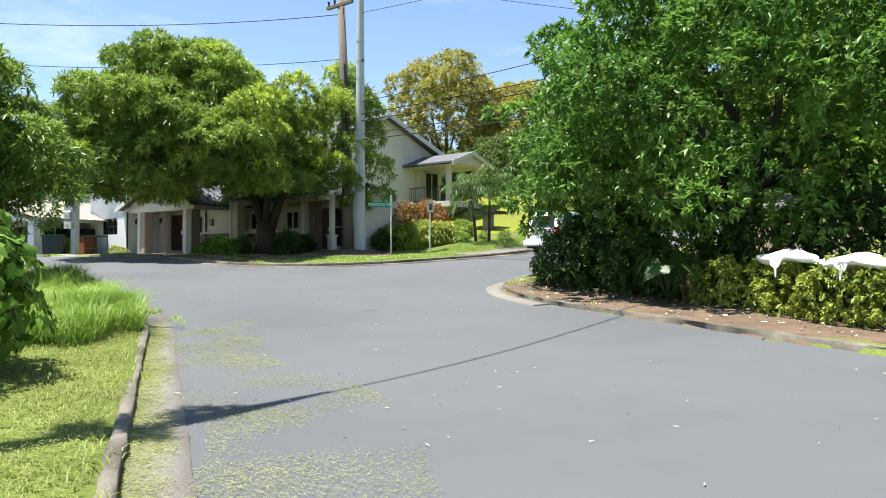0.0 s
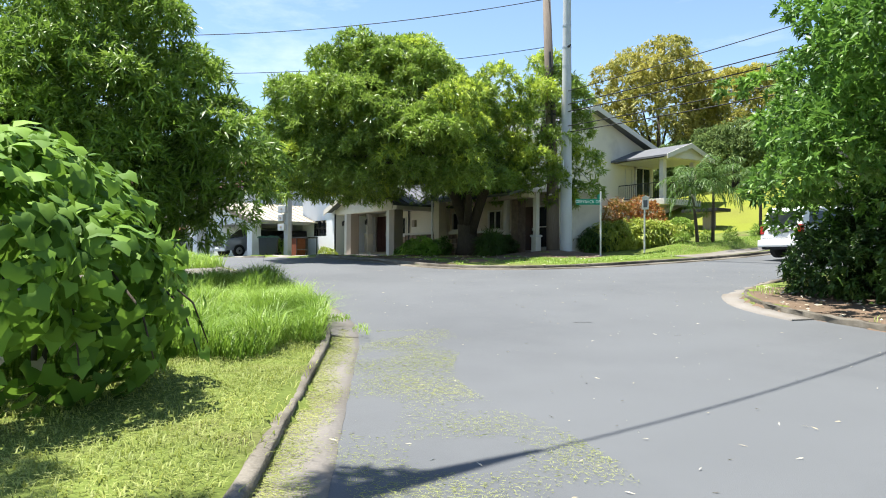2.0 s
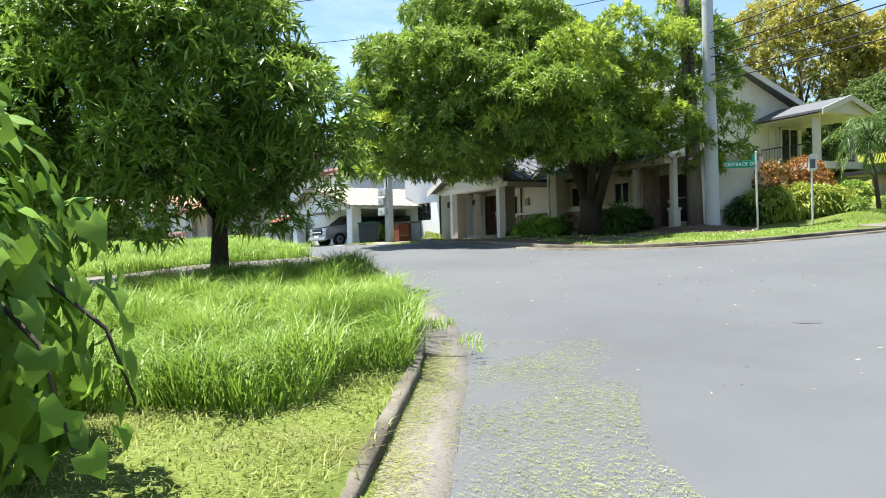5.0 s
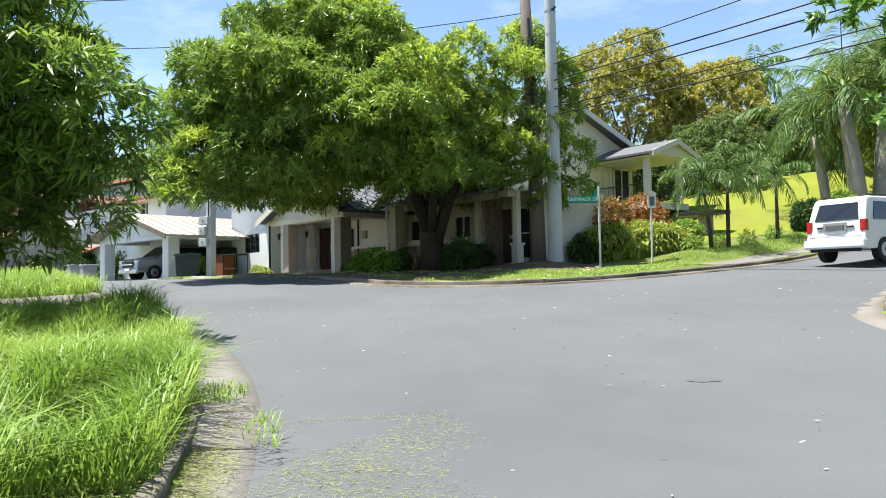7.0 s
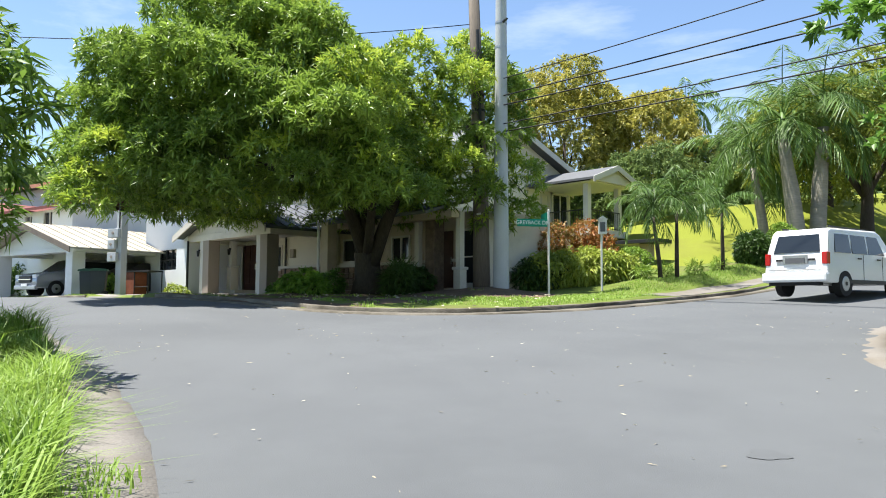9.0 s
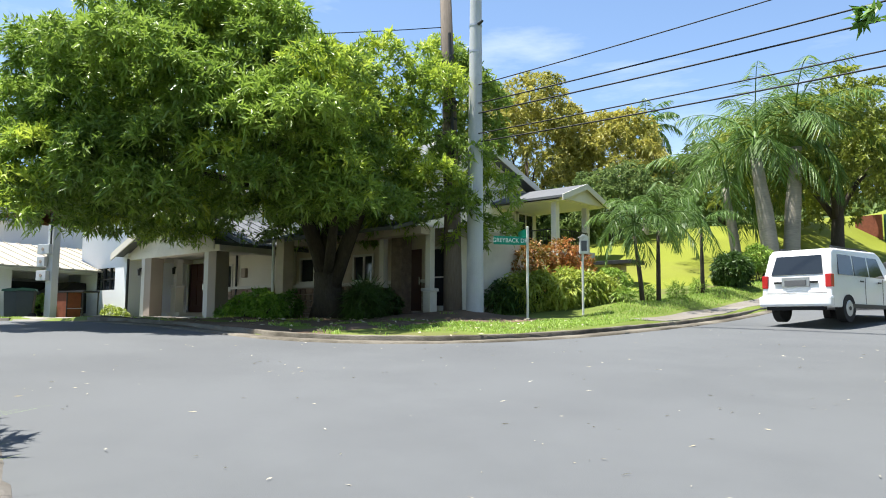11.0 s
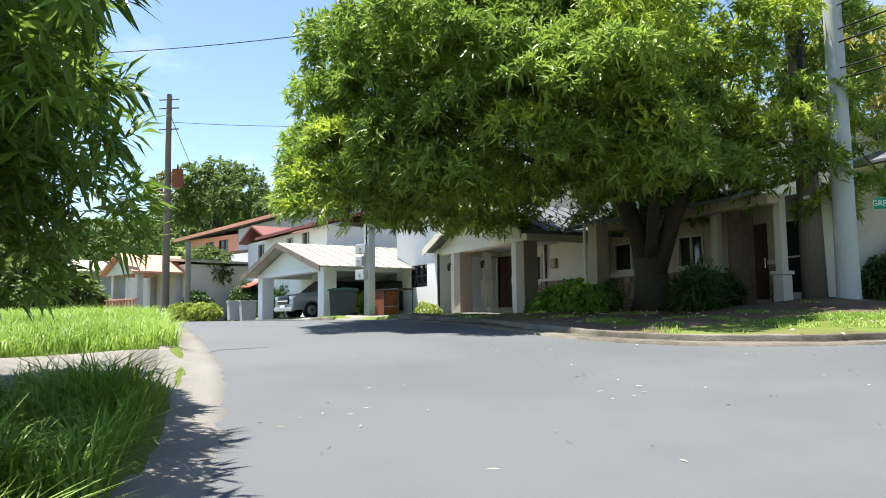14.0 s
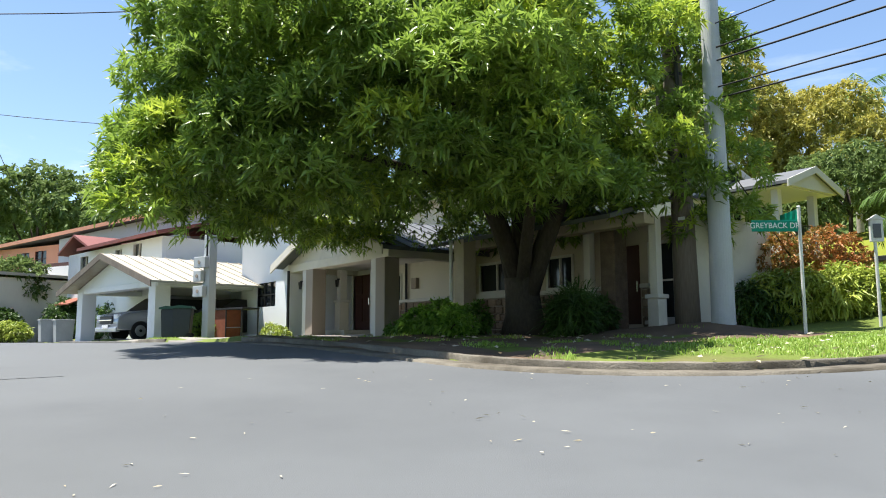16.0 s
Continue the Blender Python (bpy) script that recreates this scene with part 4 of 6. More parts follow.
def palm(name, x, y, label, height, r0, r1, fronds, reach, seed, lean=(0, 0), bark=None, leaflets=26, mat=None, bend=1.7, low=-0.35, wide=1.0):
    """A palm: ringed trunk, green crownshaft and arching fronds whose leaflets hang."""
    t = thing(name, x, y, gz(x, y), label, "palm tree")
    rng = np.random.default_rng(seed)
    top = Vector((lean[0], lean[1], height))
    part("trunk", tube([(0, 0, -0.2), (lean[0] * 0.2, lean[1] * 0.2, height * 0.25), (lean[0] * 0.5, lean[1] * 0.5, height * 0.55), (lean[0] * 0.8, lean[1] * 0.8, height * 0.8), top], [r0, r0 * 0.9, (r0 + r1) / 2 * 1.05, r1 * 1.05, r1], 12), bark or PALM_BARK, t)
    part("crownshaft", tube([top, top + Vector((0, 0, reach * 0.14)), top + Vector((0, 0, reach * 0.3))], [r1 * 1.05, r1 * 0.9, r1 * 0.4], 10), mat or PALM, t)
    base = top + Vector((0, 0, reach * 0.22))
    steps = 10
    for k in range(fronds):
        a = k * 2.39996 + rng.random() * 0.4
        angle = 1.45 + (low - 1.45) * (k / (fronds - 1)) + rng.normal() * 0.1
        curl = bend * (0.75 + 0.4 * rng.random())
        out = Vector((math.cos(a), math.sin(a), 0))
        span = reach * (0.9 + 0.25 * rng.random()) / steps
        p = base.copy()
        pts = [p.copy()]
        for i in range(steps):
            th = max(-1.5, angle - curl * ((i + 0.5) / steps) ** 1.3)
            p = p + (out * math.cos(th) + Vector((0, 0, math.sin(th)))) * span
            pts.append(p.copy())
        stem = part("frond", tube(pts, list(np.linspace(0.03, 0.005, steps + 1) * (reach / 2) ** 0.5), 5), mat or PALM, t)
        us = np.repeat(np.linspace(0.14, 1.0, leaflets), 2)
        grid = np.linspace(0, 1, steps + 1)
        P = np.array([[np.interp(u, grid, [q[c] for q in pts]) for c in range(3)] for u in us])
        ahead = unit(np.array([[np.interp(min(1, u + 0.05), grid, [q[c] for q in pts]) - np.interp(u - 0.05, grid, [q[c] for q in pts]) for c in range(3)] for u in us]))
        side = np.tile([1.0, -1.0], leaflets)[:, None] * np.array([[-out.y, out.x, 0]])
        along = side * (0.62 + 0.25 * rng.random((len(us), 1))) + ahead * 0.6 + np.array([0, 0, -0.28]) + rng.normal(size=(len(us), 3)) * 0.12
        ln = reach * 0.30 * np.sin(np.pi * (0.2 + 0.7 * us)) * (0.8 + 0.4 * rng.random(len(us)))
        v, f = leaves(P, along, ln, np.full(len(us), 0.024 * wide * reach ** 0.5), 0.1, 0.45, rng)
        raw_mesh("frond_blade", v, f, mat or PALM, stem)
    return t


palm("young_palm", -22.3, 28.9, "slim young palm with drooping fronds on the verge", 2.1, 0.08, 0.05, 13, 1.75, 61, (-0.2, -0.1), BARK)
palm("young_palm", -22.2, 29.8, "slim young palm with drooping fronds on the verge", 2.35, 0.08, 0.05, 14, 1.85, 62, (0.0, 0.05), BARK)
palm("young_palm", -22.3, 33.5, "slim young palm with drooping fronds on the verge", 2.2, 0.08, 0.05, 12, 1.6, 63, (0.0, 0.0), BARK)
palm("royal_palm", -22.5, 41.6, "stout grey-trunked royal palm in a pair", 5.3, 0.42, 0.27, 15, 4.3, 64, (-0.5, -0.2), leaflets=40, low=-0.45, bend=1.5)
palm("royal_palm", -22.0, 42.4, "stout grey-trunked royal palm in a pair", 5.8, 0.40, 0.27, 15, 4.3, 65, (0.3, 0.35), leaflets=40, low=-0.4, bend=1.5)
palm("royal_palm", -24.3, 42.3, "slender royal palm on the bank's edge", 3.9, 0.26, 0.17, 14, 3.8, 66, (-0.4, -0.3), leaflets=36, low=-0.6, bend=1.6)
palm("coconut_palm", -42.4, 68.5, "distant coconut palm above the trees", 18.4 - gz(-42.4, 68.5), 0.3, 0.2, 17, 3.6, 67, (0.4, 0), leaflets=30, low=-0.6, wide=2.6)


def broadleaf(name, x, y, z, label, crown_z, radii, n, size, count, ln, w, mat, seed, trunk_r=0.3, per=9):
    """A tree farther off: trunk, a few limbs, a lobed crown."""
    rng = np.random.default_rng(seed)
    lobes = lobe_cloud((0, 0, crown_z), radii, n, size, rng)
    limbs = [((0, 0, crown_z * 0.45), (radii[0] * 0.6 * math.cos(a), radii[1] * 0.6 * math.sin(a), crown_z * 1.02), trunk_r * 0.45) for a in (0.3, 1.9, 3.4, 4.9)]
    return tree(name, x, y, z, label, lobes, count, per, ln, w, mat, [(0, 0, -0.5), (0, 0.1, crown_z * 0.25), (0.1, 0, crown_z * 0.55), (0, 0, crown_z)], [trunk_r, trunk_r * 0.8, trunk_r * 0.65, trunk_r * 0.3], limbs, seed)


broadleaf("yellowing_tree", -43.0, 51.5, gz(-43, 51.5), "tall tree with yellowing leaves behind the white house", 8.6, (4.4, 4.4, 5.2), 44, 1.3, 4200, 0.34, 0.12, YELLOW_LEAF, 71)
broadleaf("yellowing_tree", -38.5, 55.5, gz(-38.5, 55.5), "tree with yellowing leaves on the bank", 6.4, (3.5, 3.5, 4.2), 34, 1.2, 3000, 0.34, 0.12, YELLOW_LEAF, 72)
broadleaf("shade_tree", -21.3, 47.2, gz(-21.3, 47.2), "yellow-green shade tree by the climbing street", 5.6, (4.0, 4.2, 3.4), 36, 1.2, 3800, 0.26, 0.11, OLIVE_LEAF, 73, 0.4)
broadleaf("shade_tree", -25.5, 54.5, gz(-25.5, 54.5), "leafy shade tree on the bank's shoulder", 3.6, (4.0, 4.0, 2.6), 30, 1.3, 2600, 0.32, 0.13, OLIVE_LEAF, 74)
broadleaf("shade_tree", -17.0, 68.0, gz(-17.0, 68.0), "leafy tree at the street's top", 6.0, (6, 5, 3.6), 30, 1.8, 2600, 0.45, 0.18, OLIVE_LEAF, 75)
broadleaf("shade_tree", -31.5, 58.5, gz(-31.5, 58.5), "bushy tree on top of the bank", 2.8, (5, 4, 2.3), 34, 1.3, 2600, 0.4, 0.15, FAR_LEAF, 76)
broadleaf("shade_tree", -39.5, 49.0, gz(-39.5, 49.0), "bushy tree at the back of the white house", 2.4, (2.8, 2.8, 1.8), 24, 1.2, 1700, 0.36, 0.14, FAR_LEAF, 77)
broadleaf("shade_tree", -33.0, 47.0, gz(-33.0, 47.0), "low bushy tree beside the balcony", 2.3, (2.4, 2.0, 1.6), 22, 0.9, 1500, 0.26, 0.1, FAR_LEAF, 78, 0.12)
broadleaf("tall_tree", -49.0, 44.0, gz(-49, 44), "tall tree behind the houses", 6.0, (4.0, 4.0, 3.6), 24, 1.9, 2000, 0.5, 0.2, FAR_LEAF, 79)


# ---- building parts ----
def wall(parent, axis, at, thick, u0, u1, z0, z1, mat, holes=(), label=""):
    return part("wall", panel_with_holes(axis, at, thick, u0, u1, z0, z1, list(holes)), mat, parent, label)


def window(parent, axis, at, u0, u1, z0, z1, mat, mullions=1, bars=0, depth=0.09, sill=True, pane_mat=None):
    """A window in a wall across 'x' or 'y': a frame of four bars with mullions, a sill and a pane set back. depth points out of the wall: negative towards lower values."""
    def b(bm, ua, ub, za, zb, d0, d1):
        lo, hi = sorted((at + d0, at + d1))
        if axis == "y":
            box(bm, ua, lo, za, ub, hi, zb)
        else:
            box(bm, lo, ua, za, hi, ub, zb)
    w = part("window", (lambda bm: (b(bm, u0, u1, z0, z1, -depth * 0.5, -depth * 0.35), bm)[1])(bmesh.new()), pane_mat or GLASS, parent, "dark glass window")
    f = bmesh.new()
    t = 0.07
    for ua, ub, za, zb in ((u0 - t, u0, z0 - t, z1 + t), (u1, u1 + t, z0 - t, z1 + t), (u0, u1, z0 - t, z0), (u0, u1, z1, z1 + t)):
        b(f, ua, ub, za, zb, -depth * 0.6, depth * 0.4)
    for k in range(mullions):
        m = u0 + (u1 - u0) * (k + 1) / (mullions + 1)
        b(f, m - 0.025, m + 0.025, z0, z1, -depth * 0.45, depth * 0.2)
    for k in range(bars):
        m = z0 + (z1 - z0) * (k + 1) / (bars + 1)
        b(f, u0, u1, m - 0.02, m + 0.02, -depth * 0.45, depth * 0.15)
    part("window_frame", f, mat, w)
    if sill:
        s = bmesh.new()
        b(s, u0 - 0.14, u1 + 0.14, z0 - 0.16, z0 - 0.07, -depth * 0.6, depth * 1.2)
        part("window_sill", s, mat, w)
    return w


def column(parent, x, y, z0, z1, w, mat, base_h=0.0, base_mat=None, cap=True, label=""):
    c = part("column", boxed(x - w / 2, y - w / 2, z0, x + w / 2, y + w / 2, z1, 0.012), mat, parent, label)
    if base_h:
        part("plinth", boxed(x - w / 2 - 0.05, y - w / 2 - 0.05, z0, x + w / 2 + 0.05, y + w / 2 + 0.05, z0 + base_h, 0.015), base_mat or mat, c)
        part("cap", boxed(x - w / 2 - 0.09, y - w / 2 - 0.09, z0 + base_h, x + w / 2 + 0.09, y + w / 2 + 0.09, z0 + base_h + 0.09, 0.015), TRIM, c)
    return c


def wall_lamp(parent, x, y, z):
    lamp = part("wall_lamp", rod(bmesh.new(), (x, y - 0.06, z - 0.14), (x, y - 0.06, z + 0.1), 0.05, 0.07, 8), BLACK, parent, "small black wall lantern")
    part("bracket", boxed(x - 0.03, y - 0.06, z + 0.1, x + 0.03, y + 0.04, z + 0.15, 0.005), BLACK, lamp)


def gable_roof_y(parent, x0, x1, y0, y1, eave_z, ridge_z, thick, mat, fascia, name="roof"):
    """A roof with its ridge along y and its gables facing along y."""
    xm = (x0 + x1) / 2
    r = part(name, prism(bmesh.new(), [(x0, eave_z), (xm, ridge_z), (x1, eave_z), (x1, eave_z + thick), (xm, ridge_z + thick), (x0, eave_z + thick)], "y", y0, y1), mat, parent)
    for ya in (y0 - 0.05, y1 + 0.003):
        part("fascia", prism(bmesh.new(), [(x0 - 0.03, eave_z - 0.16), (xm, ridge_z - 0.16), (x1 + 0.03, eave_z - 0.16), (x1 + 0.03, eave_z + thick + 0.01), (xm, ridge_z + thick + 0.01), (x0 - 0.03, eave_z + thick + 0.01)], "y", ya, ya + 0.047), fascia, r)
    for k in range(int((y1 - y0) / 0.55)):
        ya = y0 + 0.3 + k * 0.55
        part("roof_seam", prism(bmesh.new(), [(x0, eave_z + thick), (xm, ridge_z + thick), (x1, eave_z + thick), (x1, eave_z + thick + 0.035), (xm, ridge_z + thick + 0.035), (x0, eave_z + thick + 0.035)], "y", ya, ya + 0.05), mat, r)
    return r


def gable_roof_x(parent, y0, y1, x0, x1, eave_z, ridge_z, thick, mat, fascia, ym=None):
    """A roof with its ridge along x and its gables facing along x."""
    ym = (y0 + y1) / 2 if ym is None else ym
    r = part("roof", prism(bmesh.new(), [(y0, eave_z), (ym, ridge_z), (y1, eave_z), (y1, eave_z + thick), (ym, ridge_z + thick), (y0, eave_z + thick)], "x", x0, x1), mat, parent)
    for xa in (x0 - 0.05, x1 + 0.003):
        part("fascia", prism(bmesh.new(), [(y0 - 0.03, eave_z - 0.14), (ym, ridge_z - 0.14), (y1 + 0.03, eave_z - 0.14), (y1 + 0.03, eave_z + thick + 0.01), (ym, ridge_z + thick + 0.01), (y0 - 0.03, eave_z + thick + 0.01)], "x", xa, xa + 0.047), fascia, r)
    return r


STONE_MESHES = []
for k in range(6):
    sb = bmesh.new()
    bmesh.ops.create_cube(sb, size=1.0)
    for v in sb.verts:
        v.co.x *= 0.92 + 0.12 * random.random()
        v.co.z *= 0.90 + 0.14 * random.random()
        v.co += Vector((random.uniform(-0.06, 0.06), 0, random.uniform(-0.07, 0.07)))
        if v.co.y < 0:
            v.co.x *= 0.9
            v.co.z *= 0.86
    me = bpy.data.meshes.new("stone")
    sb.to_mesh(me)
    sb.free()
    me.materials.append(STONE)
    STONE_MESHES.append(me)


def stone_cladding(parent, y, x0, x1, z0, z1, rows, seed):
    """Rough stones laid in uneven courses on a wall that faces the street."""
    rng = np.random.default_rng(seed)
    h = (z1 - z0) / rows
    o = ORIGIN[parent]
    for r in range(rows):
        x = x0
        while x < x1 - 0.08:
            w = min(0.22 + 0.24 * rng.random(), x1 - x)
            ob = new("stone", STONE_MESHES[int(rng.integers(6))])
            ob.parent = parent
            ob.matrix_basis = Matrix.LocRotScale(Vector((x + w / 2, y, z0 + h * (r + 0.5))) - o, None, (w * 0.93, 0.07 + 0.04 * rng.random(), h * 0.9))
            x += w


# ---- corner house ----
HZ = 1.55
h1 = placed("house", -34.0, 24.0, HZ, "cream corner house with stone wainscot and gabled portico", "house")
# white annex
wall(h1, "y", 20.6, 0.2, -44.3, -40.0, HZ - 0.2, 5.6, WHITE, [(-42.75, -41.05, 2.73, 3.63)], "white plastered annex wall")
wall(h1, "x", -40.2, 0.2, 20.8, 28.0, HZ - 0.2, 5.6, WHITE, label="white plastered annex wall")
wall(h1, "x", -44.3, 0.2, 20.8, 28.0, HZ - 0.2, 5.6, WHITE, label="white plastered annex wall")
window(h1, "y", 20.68, -42.75, -41.05, 2.73, 3.63, BLACK, 2, 1, depth=-0.1, sill=False)
part("roof", prism(bmesh.new(), [(20.2, 5.6), (28.2, 5.9), (28.2, 6.02), (20.2, 5.72)], "x", -44.6, -39.8), ROOF_GREY, h1)
part("downpipe", rod(bmesh.new(), (-39.75, 20.5, HZ - 0.1), (-39.75, 20.5, 3.9), 0.05, None, 10), BLACK, h1)
# entrance wall
FW = 24.0
FE = 23.2
wall(h1, "y", FE, 0.2, -40.0, -33.7, HZ - 0.2, 4.4, CREAM, [(-39.9, -38.7, HZ + 0.3, 3.85), (-37.45, -36.7, 2.8, 3.65)])
wall(h1, "x", -33.9, 0.2, 23.4, 24.0, HZ - 0.2, 4.4, CREAM)
# cream wall under the tree; its deep shade is put into beige paint
wall(h1, "y", FW, 0.2, -33.9, -25.9, HZ - 0.2, 4.4, BEIGE, [(-33.4, -31.9, 2.95, 3.75), (-30.45, -29.55, 2.9, 3.7), (-28.15, -27.3, HZ + 0.3, 3.8), (-26.95, -26.3, 2.0, 3.75)])
wall(h1, "x", -26.1, 0.2, 24.2, 27.5, HZ - 0.2, 4.4, CREAM)
part("floor_slab", boxed(-40.0, 21.0, HZ - 0.2, -34.0, 23.2, HZ + 0.12, 0.01), CONCRETE, h1)
part("step", boxed(-39.95, 21.7, HZ + 0.12, -37.9, 23.2, HZ + 0.28, 0.015), CREAM, h1)
# solid dark blocks in place of rooms, their shade put into the colour
part("interior", boxed(-43.9, 24.25, HZ - 0.2, -26.3, 27.4, 4.3), DARK, h1, "solid dark fill standing in for unlit rooms")
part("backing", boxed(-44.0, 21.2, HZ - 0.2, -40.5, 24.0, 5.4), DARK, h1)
d = part("door", boxed(-39.9, FE + 0.06, HZ + 0.28, -38.7, FE + 0.12, 3.85, 0.01), DOOR, h1, "dark red panelled entrance door")
for zz in (0.15, 1.15):
    for xx in (-39.8, -39.25):
        part("panel", boxed(xx, FE + 0.035, HZ + 0.45 + zz, xx + 0.45, FE + 0.06, HZ + 1.3 + zz * 1.02 - 0.0, 0.01), DOOR, d)
part("handle", rod(bmesh.new(), (-38.82, FE + 0.0, HZ + 1.2), (-38.82, FE + 0.0, HZ + 1.45), 0.018, None, 8), CHROME, d)
fr = bmesh.new()
box(fr, -40.0, FE - 0.03, HZ + 0.28, -39.9, FE + 0.1, 4.0)
box(fr, -38.7, FE - 0.03, HZ + 0.28, -38.58, FE + 0.1, 4.0)
box(fr, -39.9, FE - 0.03, 3.87, -38.7, FE + 0.1, 4.0)
part("door_frame", fr, TRIM, h1)
d2 = part("door", boxed(-28.15, FW + 0.06, HZ + 0.1, -27.3, FW + 0.12, 3.8, 0.01), DOOR, h1, "dark brown side door")
part("handle", rod(bmesh.new(), (-27.4, FW + 0.0, HZ + 1.1), (-27.4, FW + 0.0, HZ + 1.35), 0.018, None, 8), CHROME, d2)
window(h1, "y", FE, -37.45, -36.7, 2.8, 3.65, TRIM, 1, 0, depth=-0.12)
window(h1, "y", FW, -33.4, -31.9, 2.95, 3.75, TRIM, 1, 0, depth=-0.12)
window(h1, "y", FW, -30.45, -29.55, 2.9, 3.7, TRIM, 1, 0, depth=-0.12)
window(h1, "y", FW, -26.95, -26.3, 2.0, 3.75, TRIM, 0, 1, depth=-0.12)
for xa, xb, FW in ((-38.5, -33.9, FE), (-33.7, -28.3, 24.0), (-27.2, -26.95, 24.0)):
    part("wainscot", boxed(xa, FW - 0.05, HZ - 0.2, xb, FW - 0.004, 2.72, 0.005), TAUPE, h1)
    part("dado_rail", boxed(xa, FW - 0.16, 2.72, xb, FW - 0.004, 2.82, 0.012), TRIM, h1)
    stone_cladding(h1, FW - 0.08, xa + 0.02, xb - 0.02, HZ + 0.02, 2.7, 5, int(-xa * 10))
part("meter_box", boxed(-35.9, FE - 0.14, 3.15, -35.62, FE - 0.004, 3.5, 0.015), TAUPE, h1)
part("downpipe", rod(bmesh.new(), (-36.25, FE - 0.1, HZ), (-36.25, FE - 0.1, 4.1), 0.045, None, 10), BLACK, h1)
# portico
# Columns' shaded and lit faces are coloured in: taupe shaft, pale left strip
for cx in (-38.35, -33.85):
    column(h1, cx, 20.85, HZ - 0.15, 3.85, 0.5, TAUPE, label="square portico column, its shaded face put in taupe")
    part("pilaster", boxed(cx - 0.55, 20.62, HZ - 0.15, cx - 0.256, 20.95, 3.85, 0.01), TRIM, h1)
column(h1, -38.45, 21.9, HZ + 0.28, 3.9, 0.26, TRIM, 0.95, CREAM)
wall_lamp(h1, -38.4, 21.74, 3.45)
wall_lamp(h1, -38.9, 20.6, 3.35)
part("beam", boxed(-40.0, 20.6, 3.85, -33.4, 21.05, 4.12, 0.01), CREAM, h1)
part("beam", boxed(-40.0, 21.05, 3.85, -39.6, 23.2, 4.12, 0.01), CREAM, h1)
part("beam", boxed(-33.8, 21.05, 3.85, -33.4, 23.2, 4.12, 0.01), CREAM, h1)
part("soffit", boxed(-39.6, 21.05, 4.02, -33.8, 23.2, 4.08), TRIM, h1)
part("gable_wall", prism(bmesh.new(), [(-40.0, 4.12), (-33.4, 4.12), (-36.7, 5.35)], "y", 20.65, 20.85), CREAM, h1)
gable_roof_y(h1, -40.4, -33.0, 20.15, 25.0, 4.0, 5.38, 0.1, ROOF_GREY, CREAM)
# roofs over the main block and lean-to
gable_roof_x(h1, 23.3, 31.6, -43.5, -28.6, 4.35, 4.95, 0.12, ROOF_GREY, CREAM)
# overhang reaches out farther to throw shade on the wall
part("roof", prism(bmesh.new(), [(21.7, 4.1), (24.0, 4.75), (24.0, 4.85), (21.7, 4.2)], "x", -33.0, -26.2), ROOF_GREY, h1, "grey lean-to roof over the windows")
column(h1, -31.55, 21.9, HZ - 0.15, 4.2, 0.42, BEIGE, label="beige column with a white pipe")
part("pipe", rod(bmesh.new(), (-31.85, 21.65, HZ - 0.1), (-31.85, 21.65, 4.2), 0.05, None, 10), WHITE, h1, "white drain pipe")
# white columns in duller cream, the shade on them put into the colour
column(h1, -28.3, 23.3, HZ - 0.15, 4.3, 0.2, CREAM, 1.15, STONE, label="white column on a stone plinth")
column(h1, -27.6, 23.4, HZ - 0.15, 4.4, 0.45, STONE, cap=False, label="stone-clad pier")
column(h1, -26.2, 23.2, HZ - 0.15, 4.3, 0.2, CREAM, 1.0, CREAM, label="white column with a moulded cap")
# beam in beige too, its shade put into the colour
part("beam", boxed(-33.0, 22.6, 4.05, -26.0, 22.95, 4.3, 0.01), BEIGE, h1)
part("terrace", boxed(-31.9, 22.2, HZ - 0.25, -25.8, 24.0, HZ + 0.1, 0.015), CONCRETE, h1)

# ---- white house with the balcony ----
HOUSE_PIVOT = Vector((-8.0, 5.4, 1.35))
h2 = placed("house", -36.0, 33.0, 1.9, "white gabled house with a covered upper balcony", "house")
gable = [(27.2, 1.4), (36.6, 1.4), (36.6, 7.4), (31.4, 9.55), (27.2, 7.8)]
part("wall", prism(bmesh.new(), gable, "x", -31.7, -31.5), CREAM, h2, "cream gable wall")
wall(h2, "y", 27.2, 0.2, -42.0, -31.7, 1.4, 7.4, CREAM)
wall(h2, "y", 36.4, 0.2, -42.0, -31.7, 1.4, 7.4, CREAM)
gable_roof_x(h2, 26.3, 37.3, -42.5, -30.9, 7.25, 9.5, 0.12, ROOF_GREY, TRIM, ym=31.4)
window(h2, "x", -31.5, 34.3, 34.75, 5.0, 6.5, TRIM, 0, 1, depth=0.1)
dd = part("balcony_door", boxed(-31.5, 35.1, 4.7, -31.44, 36.2, 6.6, 0.01), GLASS, h2, "dark glazed balcony doors")
f2 = bmesh.new()
for ya, yb, za, zb in ((35.0, 35.1, 4.7, 6.7), (36.2, 36.3, 4.7, 6.7), (35.62, 35.68, 4.7, 6.6), (35.0, 36.3, 6.6, 6.72)):
    box(f2, -31.5, ya, za, -31.40, yb, zb)
part("door_frame", f2, TRIM, dd)
part("balcony_slab", boxed(-31.5, 33.5, 4.35, -28.2, 36.5, 4.67, 0.02), TRIM, h2)
part("lower_wall", boxed(-31.5, 33.7, 1.6, -29.2, 36.3, 4.35, 0.01), CREAM, h2)
for cy in (33.75, 36.2):
    column(h2, -28.5, cy, 4.67, 6.75, 0.26, TRIM)
gable_roof_x(h2, 33.1, 36.9, -31.5, -27.7, 6.75, 7.45, 0.1, ROOF_GREY, TRIM)
